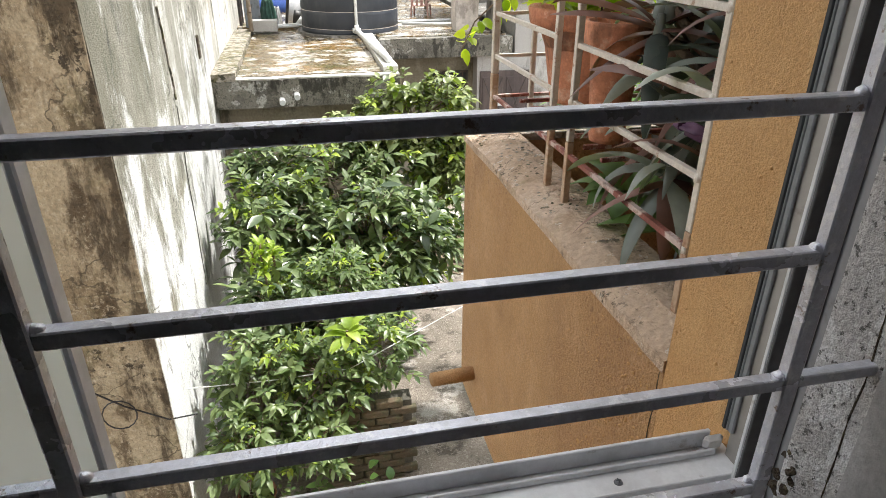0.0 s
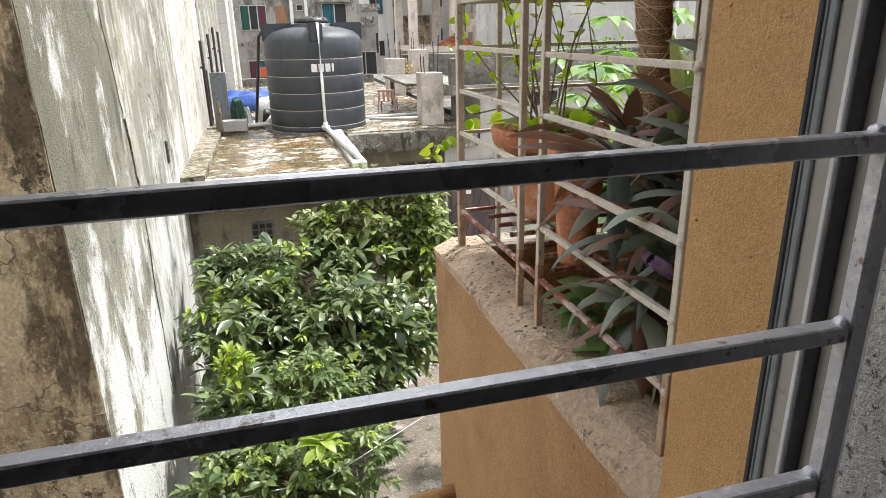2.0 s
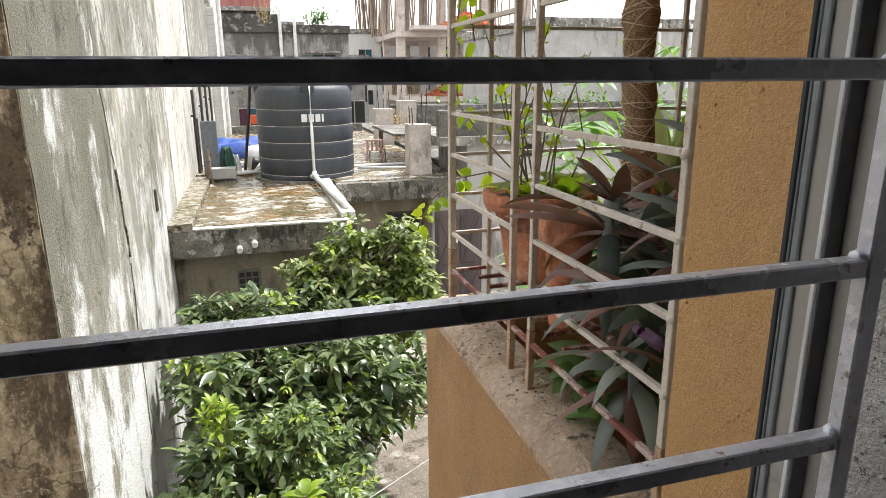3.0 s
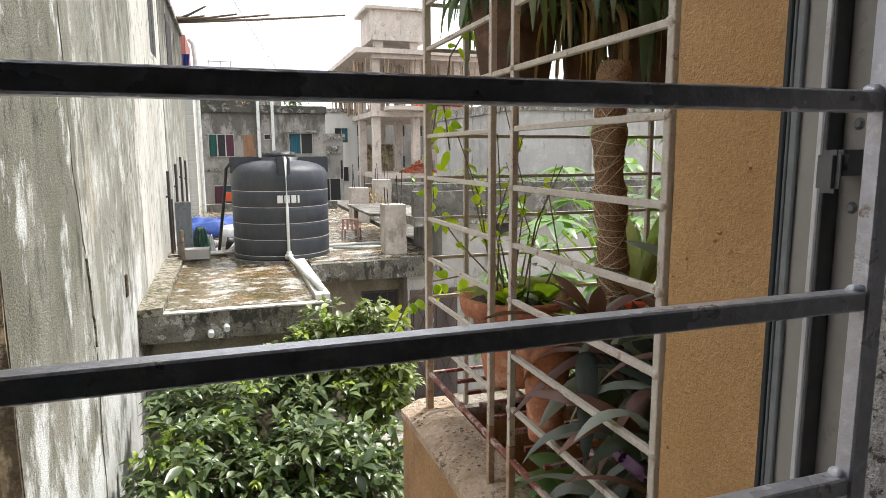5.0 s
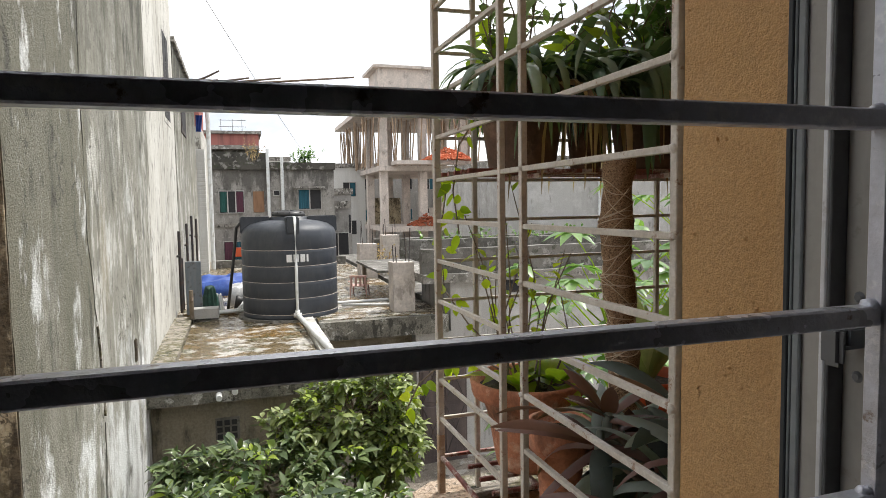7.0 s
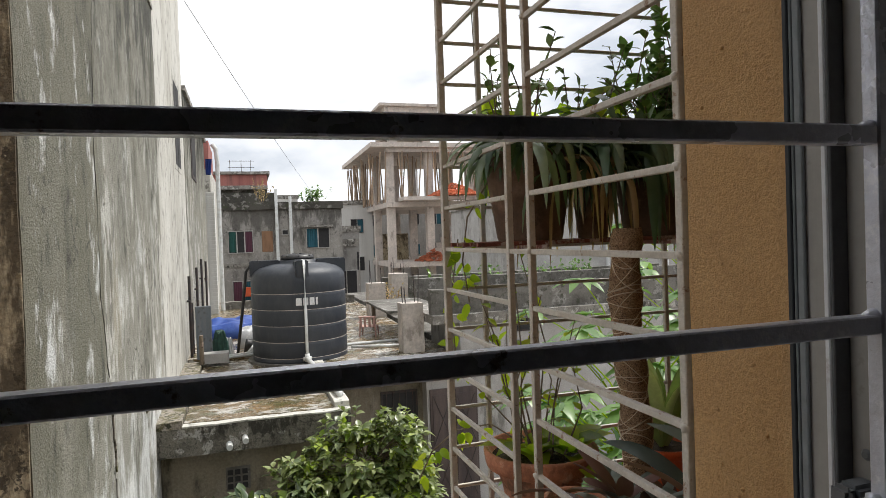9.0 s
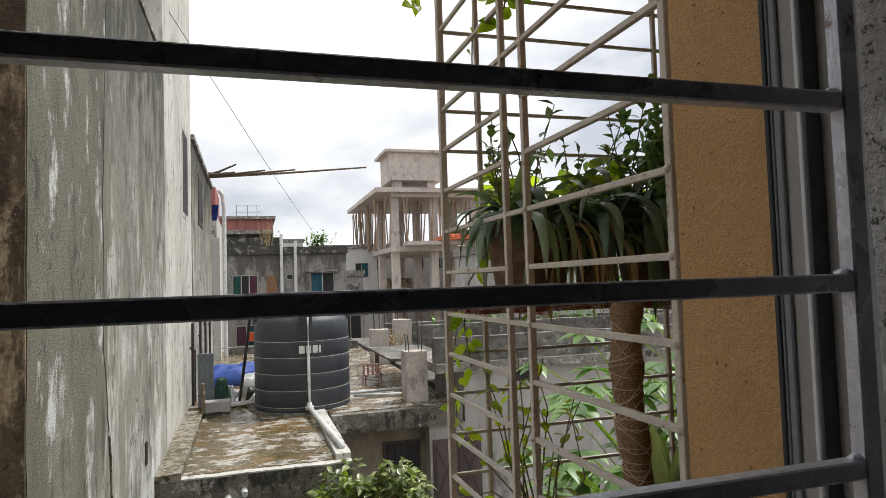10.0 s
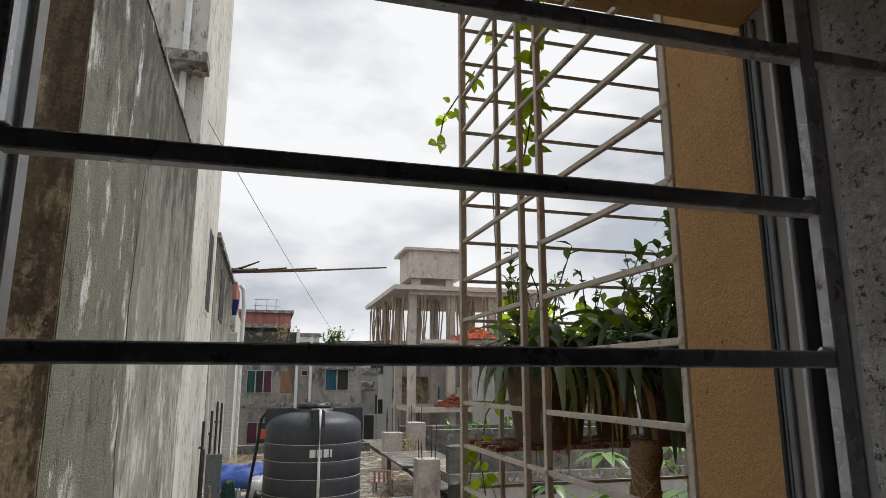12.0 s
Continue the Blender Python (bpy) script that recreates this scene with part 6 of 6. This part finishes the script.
for i, (x, y, z, s) in enumerate(((3.2, EY + 0.5, 7.34, 1.0), (2.7, EY + 0.6, 7.34, 0.7))):
    sprig_plant("roof_shrub", (x, y, z), "green shrub growing on the roof edge", 16, 0.75 * s, 0.85 * s, 0.16, leaf_rich, 100 + i, "shrub", per=12)
sprig_plant("dry_shrub", (0.55, EY + 0.6, 7.34), "dry straw-coloured weeds on the roof edge", 22, 1.1, 0.75, 0.10, leaf_dry, 103, "shrub", per=8)
pink = thing("pink_building", (0, 38, G), "faded pink upper storey behind the grey block", "building")
part("wall", rough_box((-3.2, 36.0, 8.62), (1.03, 42, 9.25), 0.6, 0.01, 85), pink_paint, pink)
part("lower_wall", rough_box((-3.2, 36.4, G), (1.03, 42, 8.619), 0.6, 0.01, 88), black_mottle, pink, "dark recessed storey below")
part("roof_slab", rough_box((-3.4, 35.8, 9.251), (1.165, 42, 9.40), 0.6, 0.015, 86), concrete, pink)
part("ledge", rough_box((-3.2, 35.6, 8.42), (1.03, 35.99, 8.62), 0.5, 0.015, 87), concrete, pink)
for x in (-0.9, -0.3, 0.2):
    part("rail_post", rod((x, 37, 9.39), (x, 37, 10.15), 0.014, 0.014, 6), dark_iron, pink)
part("rail", rod((-1.0, 37, 10.1), (0.4, 37, 10.1), 0.012, 0.012, 6), dark_iron, pink)
part("rail", rod((-1.0, 37, 9.75), (0.4, 37, 9.75), 0.012, 0.012, 6), dark_iron, pink)

# ---- house under construction ----
CY = 45.0
site = thing("unfinished_building", (14, CY + 4, G), "concrete house under construction propped with bamboo poles", "building")
COLS = ((9.35, CY), (12.25, CY), (15.4, CY), (18.6, CY), (9.35, CY + 5), (12.25, CY + 5), (15.4, CY + 5), (9.35, CY + 11), (12.25, CY + 11))
for x, y in COLS:
    part("column", box((x - 0.28, y - 0.28, G), (x + 0.28, y + 0.28, 11.98), 0.02), new_concrete, site)
for z0, z1, x0, x1, y0 in ((11.97, 12.29, 7.8, 21, CY - 1.2), (7.75, 8.1, 8.9, 20.5, CY - 0.8), (3.45, 3.8, 9.2, 20.5, CY - 1.5)):
    part("slab", rough_box((x0, y0, z0), (x1, CY + 13, z1), 0.5, 0.012, int(z0)), new_concrete, site)
part("edge_beam", box((9.0, CY - 0.75, 11.67), (20.5, CY - 0.5, 11.97), 0.01), new_concrete, site)
part("sunshade", rough_box((9.75, CY - 2.4, 8.13), (18.5, CY - 0.81, 8.38), 0.4, 0.01, 91), new_concrete, site)
rng = random.Random(12)
for i in range(84):
    x, y = rng.uniform(8.3, 20), CY + rng.choice((-0.9, -0.6, 0.4, 1.8, 3.2, 5.5))
    if i % 3 == 0:
        x, y = rng.uniform(8.0, 8.6), CY + rng.uniform(0.5, 12)
    part("bamboo_prop", rod((x, y, 8.1), (x + rng.uniform(-0.35, 0.35), y, 11.7), 0.055, 0.045, 5), prop_wood, site)
for x in (9.6, 12.1):
    part("tower_leg", box((x - 0.3, CY - 0.3, 12.28), (x + 0.3, CY + 0.3, 12.90), 0.02), new_concrete, site)
    part("tower_leg", box((x - 0.3, CY + 2.2, 12.28), (x + 0.3, CY + 2.8, 12.90), 0.02), new_concrete, site)
part("tower_tank", rough_box((8.98, CY - 0.7, 12.90), (12.9, CY + 2.9, 14.9), 0.4, 0.012, 92), new_concrete, site)
part("tower_roof", rough_box((8.57, CY - 1.0, 14.901), (13.07, CY + 3.2, 15.09), 0.4, 0.015, 93), new_concrete, site)
for i in range(9):
    part("stair_step", box((12.6 + 0.36 * i, CY + 1.0, 3.8 + 0.42 * i), (13.2 + 0.36 * i, CY + 2.2, 4.25 + 0.42 * i), 0.01), new_concrete, site)
part("side_room", rough_box((9.6, CY + 5.5, 3.8), (11.9, CY + 7.5, 5.9), 0.4, 0.01, 94), old_render, site, "bare infill wall")


site.location.x += 0.50


def heap(at, r, h, n, material, label, seed, size=(0.24, 0.12, 0.075), name="brick_heap"):
    rng = random.Random(seed)
    hp = thing(name, at, label, "bricks", kind="stuff")
    bm = bmesh.new()
    for i in range(n):
        a, q = rng.uniform(0, 6.28), math.sqrt(rng.random())
        z = h * max(0, 1 - q) * rng.random() ** 0.3 + size[2] / 2
        made = bmesh.ops.create_cube(bm, size=1)["verts"]
        m = Matrix.Translation(Vector(at) + Vector((math.cos(a) * r * q, math.sin(a) * r * q, z))) @ Euler((rng.uniform(-.4, .4), rng.uniform(-.4, .4), rng.uniform(0, 3))).to_matrix().to_4x4() @ Matrix.Diagonal((*size, 1))
        for v in made:
            v.co = m @ v.co
    part("bricks", bm, material, hp)


heap((14.2, CY - 1.6, 8.38), 1.9, 1.0, 700, red_brick, "heap of orange broken bricks on the upper slab", 5)
heap((12.8, CY - 0.5, 3.81), 1.3, 0.8, 200, red_brick, "stacked red bricks on the lower slab", 6)

# ---- buildings in the distance and the white house across ----
def block(name, lo, hi, material, label, seed, rows, cols):
    b = thing(name, ((lo[0] + hi[0]) / 2, (lo[1] + hi[1]) / 2, lo[2]), label, "building", "distant houses")
    part("wall", rough_box(lo, hi, 1.2, 0.01, seed), material, b)
    part("parapet", rough_box((lo[0] - 0.1, lo[1] - 0.1, hi[2] + 0.001), (hi[0] + 0.1, hi[1], hi[2] + 0.35), 0.8, 0.02, seed + 1), concrete, b)
    for r in range(rows):
        for c in range(cols):
            w = (hi[0] - lo[0]) / cols
            x = lo[0] + w * (c + 0.5)
            z = hi[2] - 1.2 - 3.1 * r
            if z - 1.2 > lo[2]:
                flat_window(b, x - 0.5, x + 0.5, z - 1.1, z, lo[1], [None, curtain_blue if (r + c) % 2 else None])
    return b


block("distant_house", (4.6, 52, G), (9.8, 60, 8.4), pale_paint, "pale distant house seen past the columns", 201, 2, 2)
block("distant_house", (10.5, 64, G), (20, 72, 9.2), grey_render, "grey distant house behind the site", 203, 2, 4)
block("distant_house", (5.2, 38, G), (6.3, 43, 6.0), grey_render, "narrow grey house beside the site", 205, 2, 1)
block("distant_house", (2.0, 60, G), (4.4, 66, 9.5), pale_paint, "pale distant house over the roofs", 207, 2, 1)
block("distant_house", (3.9, 31, G), (5.0, 36, 5.2), grey_render, "narrow weathered grey house among the roofs", 209, 1, 1)
block("distant_house", (-16, 70, G), (2, 80, 9.0), pale_paint, "pale distant row of houses", 211, 2, 6)
block("distant_house", (22, 58, G), (46, 66, 8.0), grey_render, "long grey distant building", 213, 2, 8)
white = block("white_house", (9.6, 21, G), (30, 30, 6.7), house_wash, "long white plastered house across the yard", 215, 0, 7)
for i in range(4):
    part("drain_pipe", rod((12.8 + 1.3 * i, 20.85, 1.0), (12.8 + 1.3 * i, 20.85, 6.9), 0.06, 0.06, 8), white_plastic, white)

# the far blocks stand slightly askew to the alley
ASKEW = Matrix.Translation((0, 0, 0.06)) @ Matrix.Rotation(radians(-0.28), 4, "Z")
for ob in list(scene.objects):
    if ob not in BEFORE_FAR and ob.parent is None:
        ob.matrix_basis = ASKEW @ ob.matrix_basis
G = G_NEAR


# ---- the tree and shrubs in the alley ----
def tree(at, lobes, name, label, seed, material, young, sprays, leaf_len, per=(6, 9), trunk_r=0.075, young_share=0.12, slim=0.40):
    """A leafy tree: trunk, limbs to each lobe of the crown, and twigs that carry leaves along their outer length."""
    rng = random.Random(seed)
    t = thing(name, at, label, "tree")
    at = Vector(at)
    fork = at + Vector((0.05, 0.1, 0.75))
    part("trunk", tube([at - Vector((0, 0, 0.05)), at + Vector((0.03, 0.02, 0.3)), fork], trunk_r, 10, taper=0.75), bark, t, smooth=True)
    twigs = bmesh.new()
    v, f, v2, f2 = [], [], [], []
    vol = [r[0] * r[1] * r[2] for _, r in lobes]
    for (c, r), share in zip(lobes, vol):
        c, r = Vector(c), Vector(r)
        bend = fork.lerp(c, 0.5) + rand_dir(rng) * 0.12
        part("limb", tube([fork, fork.lerp(bend, 0.6), bend, bend.lerp(c, 0.6), c], trunk_r * 0.55, 7, taper=0.3), bark, t, smooth=True)
        for i in range(int(sprays * share / sum(vol))):
            d = rand_dir(rng, 0.15)
            if noise.noise(d * 2.9 + c * 2) < -0.13:
                continue
            s = rng.uniform(0.40, 1.0) ** 0.5 * (1 + 0.48 * noise.noise(d * 2.6 + c))
            p = c + Vector((d.x * r.x, d.y * r.y, d.z * r.z)) * s
            if p.x < WX + 0.10:
                p.x = WX + 0.10 + 0.05 * rng.random()
            out = (Vector((d.x, d.y, d.z * 0.5 + 0.25)) + rand_dir(rng) * 0.6).normalized()
            base = p - out * leaf_len * 1.3
            if i % 2 == 0:
                tube([c.lerp(base, 0.5), base, p], 0.006, 4, twigs, 0.5)
            fresh = rng.random() < young_share * (1.8 if d.z > 0.3 else 0.4)
            vv, ff = (v2, f2) if fresh else (v, f)
            n = rng.randint(*per)
            q = out.to_track_quat("Z", "Y")
            for j in range(n):
                a = 2.4 * j + rng.uniform(-0.4, 0.4)
                up = (j + 1) / n
                spread = rng.uniform(0.7, 1.25) * (1.2 - 0.6 * up)
                dd = q @ Vector((math.cos(a) * spread, math.sin(a) * spread, 0.25 + 0.45 * up))
                dd.z = dd.z * 0.6 + 0.06
                flat = Vector((0, 0, 1)) + rand_dir(rng) * 0.38
                L = leaf_len * rng.choice((0.55, 0.7, 0.85, 1.0, 1.1, 1.3)) * rng.uniform(0.85, 1.15) * (0.7 if fresh else 1)
                leaf(vv, ff, base.lerp(p, 0.15 + 0.85 * up), dd, flat, L, L * rng.uniform(0.85, 1.2) * slim, rng.uniform(0.05, 0.60), 0.34)
    part("branchwork", twigs, bark, t)
    leaf_mesh("crown", v, f, material, t)
    leaf_mesh("young_leaves", v2, f2, young, t, "bright yellow-green young leaves")
    return t


tree((0.45, 6.1, G), [((0.15, 6.6, 2.42), (0.95, 0.62, 0.52)), ((-0.50, 5.9, 2.22), (0.58, 0.62, 0.60)), ((-0.72, 6.7, 2.54), (0.34, 0.36, 0.40)),
                      ((0.45, 5.8, 2.02), (0.95, 0.68, 0.68)), ((1.15, 6.2, 1.82), (0.52, 0.6, 0.60)), ((0.0, 5.2, 1.72), (0.85, 0.5, 0.52)), ((-0.55, 5.0, 1.87), (0.5, 0.45, 0.45))],
     "tree", "dense glossy-leaved tree filling the alley beside the wall", 5, leaf_tree, leaf_young, 1650, 0.170, slim=0.37, young_share=0.11)
tree((1.15, 7.3, G), [((1.20, 7.15, 2.86), (0.80, 0.55, 0.66)), ((0.58, 7.2, 2.62), (0.45, 0.5, 0.48)), ((1.62, 7.1, 2.47), (0.48, 0.5, 0.6))],
     "citrus_tree", "rounder-leaved citrus tree with yellow-green tips", 9, leaf_citrus, leaf_young, 1050, 0.125, trunk_r=0.05, young_share=0.20, slim=0.58)
tree((-0.35, 4.35, G), [((-0.65, 4.2, 1.57), (0.42, 0.45, 0.5)), ((-0.10, 4.15, 1.57), (0.50, 0.42, 0.45)), ((0.35, 4.3, 1.72), (0.42, 0.4, 0.35)), ((0.10, 4.75, 2.10), (0.46, 0.36, 0.36)), ((-0.72, 3.75, 1.22), (0.36, 0.33, 0.38)),
                        ((-0.25, 3.7, 1.17), (0.36, 0.3, 0.34))],
     "small_tree", "paler small-leaved young tree in front of the dense one", 6, leaf_shrub, leaf_young, 1350, 0.098, trunk_r=0.04, young_share=0.10, slim=0.42)
for i, (x, y, z) in enumerate(((-0.56, 4.80, 2.42), (-0.46, 4.84, 2.34), (-0.64, 4.88, 2.30), (-0.54, 4.74, 2.22))):
    rosette_plant("bright_shoot", (x, y, z), "bright yellow-green young shoot on top of the tree", 20, 0.14, 0.042, (0.0, 2.2), leaf_young, 141 + 7 * i, 0.35, stem=0.14)
rosette_plant("bright_shoot", (0.10, 3.95, 2.05), "bright yellow-green young shoot on top of the shrub", 14, 0.22, 0.09, (0.1, 1.2), leaf_young, 142, 0.4, stem=0.08)
sprig_plant("yard_shrub", (0.15, 3.45, G), "low green shrub at the foot of the wall", 12, 0.45, 0.4, 0.15, leaf_rich, 110, "shrub", per=6)
sprig_plant("yard_shrub", (-0.45, 3.3, G), "low feathery shrub at the foot of the wall", 18, 0.6, 0.45, 0.07, leaf_shrub, 111, "shrub", per=14)

# broad-leaved plants in the yard beyond the balcony
def broad_plant(at, label, n, leaf_len, height, spread, seed, material, name="papaya_plant"):
    rng = random.Random(seed)
    p = thing(name, at, label, "plant")
    at = Vector(at)
    part("trunk", tube([at, at + Vector((0.05, 0, height * 0.5)), at + Vector((0.02, 0.05, height * 0.9))], 0.05, 8, taper=0.6), bark, p)
    v, f = [], []
    for i in range(n):
        a = 2.4 * i + rng.uniform(-0.4, 0.4)
        z = height * rng.uniform(0.55, 1.05)
        start = at + Vector((0.03, 0.03, z * 0.85))
        tip = at + Vector((math.cos(a) * spread * rng.uniform(0.4, 1), math.sin(a) * spread * rng.uniform(0.4, 1), z))
        part("stalk", tube([start, start.lerp(tip, 0.5) + Vector((0, 0, 0.06)), tip], 0.008, 4, None, 0.6), leaf_vine, p)
        for j in range(7):
            b = a + (j - 3) * 0.62
            leaf(v, f, tip, Vector((math.cos(b), math.sin(b), rng.uniform(-0.25, 0.15))), Vector((0, 0, 1)), leaf_len * (1 - 0.1 * abs(j - 3)) * rng.uniform(0.85, 1.1),
                 leaf_len * 0.33, 0.3, 0.25)
    leaf_mesh("leaves", v, f, material, p)


for i, (x, y, h) in enumerate(((2.35, 3.3, 4.2), (2.9, 3.9, 4.5), (3.6, 3.9, 4.7), (3.1, 3.2, 4.2), (4.2, 4.9, 4.8), (3.9, 3.2, 4.5), (3.3, 5.0, 4.5), (2.5, 3.5, 3.8), (3.0, 4.4, 4.0), (2.7, 2.9, 3.7), (3.4, 3.6, 4.0), (3.8, 4.4, 4.2), (2.3, 2.8, 3.5),
                                (4.8, 5.6, 4.9))):
    broad_plant((x, y, G), "lobed broad-leaved papaya in the yard beyond the balcony", 24, 0.30, h, 0.95, 120 + i, leaf_rich)
for i, (x, y) in enumerate(((5.9, 17.9), (7.2, 18.2), (8.6, 18.0), (10.2, 18.3), (12.0, 18.0))):
    sprig_plant("roof_garden_shrub", (x, y, 3.2), "bushy green shrub in the roof garden", 26, 1.35, 1.0, 0.17, leaf_rich, 130 + i, "shrub", per=16)
sprig_plant("dry_shrub", (3.75, 17.6, 3.2), "dry straw-coloured weeds by the column stub", 30, 1.0, 0.6, 0.10, leaf_dry, 140, "shrub", per=9)

rub = thing("tile_rubble", (1.95, 8.3, G), "broken red-brown tiles and slabs heaped on the ground", "rubble", kind="stuff")
rng = random.Random(41)
bm = bmesh.new()
for i in range(90):
    made = bmesh.ops.create_cube(bm, size=1)["verts"]
    m = Matrix.Translation((rng.gauss(1.95, 0.28), rng.gauss(8.35, 0.4), G + rng.uniform(0.02, 0.14))) @ Euler((rng.uniform(-.5, .5), rng.uniform(-.5, .5), rng.uniform(0, 3))).to_matrix().to_4x4() @ Matrix.Diagonal((rng.uniform(.1, .35), rng.uniform(.08, .2), 0.025, 1))
    for v in made:
        v.co = m @ v.co
part("tile", bm, brick_mat, rub)

# ---- brick planter wall, hoses and pipes on the ground ----
hs = thing("garden_hose", (0.9, 5, G), "pale hose lying along the ground", "hose", "hoses")
part("hose", tube([(0.72, 2.6, G + 0.02), (0.78, 3.6, G + 0.02), (0.95, 4.6, G + 0.02), (0.9, 5.4, G + 0.02), (1.3, 6.4, G + 0.02)], 0.018, 6), white_plastic, hs)
hs = thing("garden_hose", (1.1, 5, G), "pale hose lying along the ground", "hose", "hoses")
part("hose", tube([(0.95, 2.8, G + 0.02), (1.1, 3.9, G + 0.02), (1.25, 5.0, G + 0.02), (1.7, 6.6, G + 0.02), (1.75, 7.6, G + 0.02)], 0.018, 6), white_plastic, hs)
pot((-0.75, 3.75, G), 0.16, 0.26, terracotta, "terracotta pot at the foot of the wall")

planter = thing("brick_planter", (0.1, 4.0, G), "low mossy brick planter wall round the trees", "planter wall")
part("core", box((-0.20, 3.92, G), (0.60, 4.07, 1.38)), mortar, planter)
proto = None
rng = random.Random(8)
for r in range(11):
    z = G + 0.005 + r * 0.083
    for c in range(8):
        x = -0.20 + c * 0.245 + (0.12 if r % 2 else 0)
        if x + 0.23 > 0.66:
            continue
        if proto is None:
            bm = box((0, 0, 0), (0.23, 0.06, 0.07), 0.008)
            for v in bm.verts:
                v.co += noise.noise_vector(v.co * 40) * 0.004
            proto = bpy.data.meshes.new("brick")
            bm.to_mesh(proto)
            bm.free()
            proto.materials.append(brick_mat)
        b = new("brick", proto)
        b.parent = planter
        b.location = Vector((x, 3.885 + rng.uniform(-0.006, 0.006), z)) - BASES[planter.name]

# the alley's plan is drawn a size larger than life: bring all of it to true size, seen from the window
EYE = Vector((-0.05, -0.32, 5.3))
TRUE_SIZE = Matrix.Translation(EYE - Vector((0, 0, 0.037))) @ Matrix.Rotation(radians(-0.25), 4, "Z") @ Matrix.Scale(0.86, 4) @ Matrix.Translation(-EYE)
for ob in list(scene.objects):
    if ob not in HOUSE and ob.parent is None:
        ob.matrix_basis = TRUE_SIZE @ ob.matrix_basis
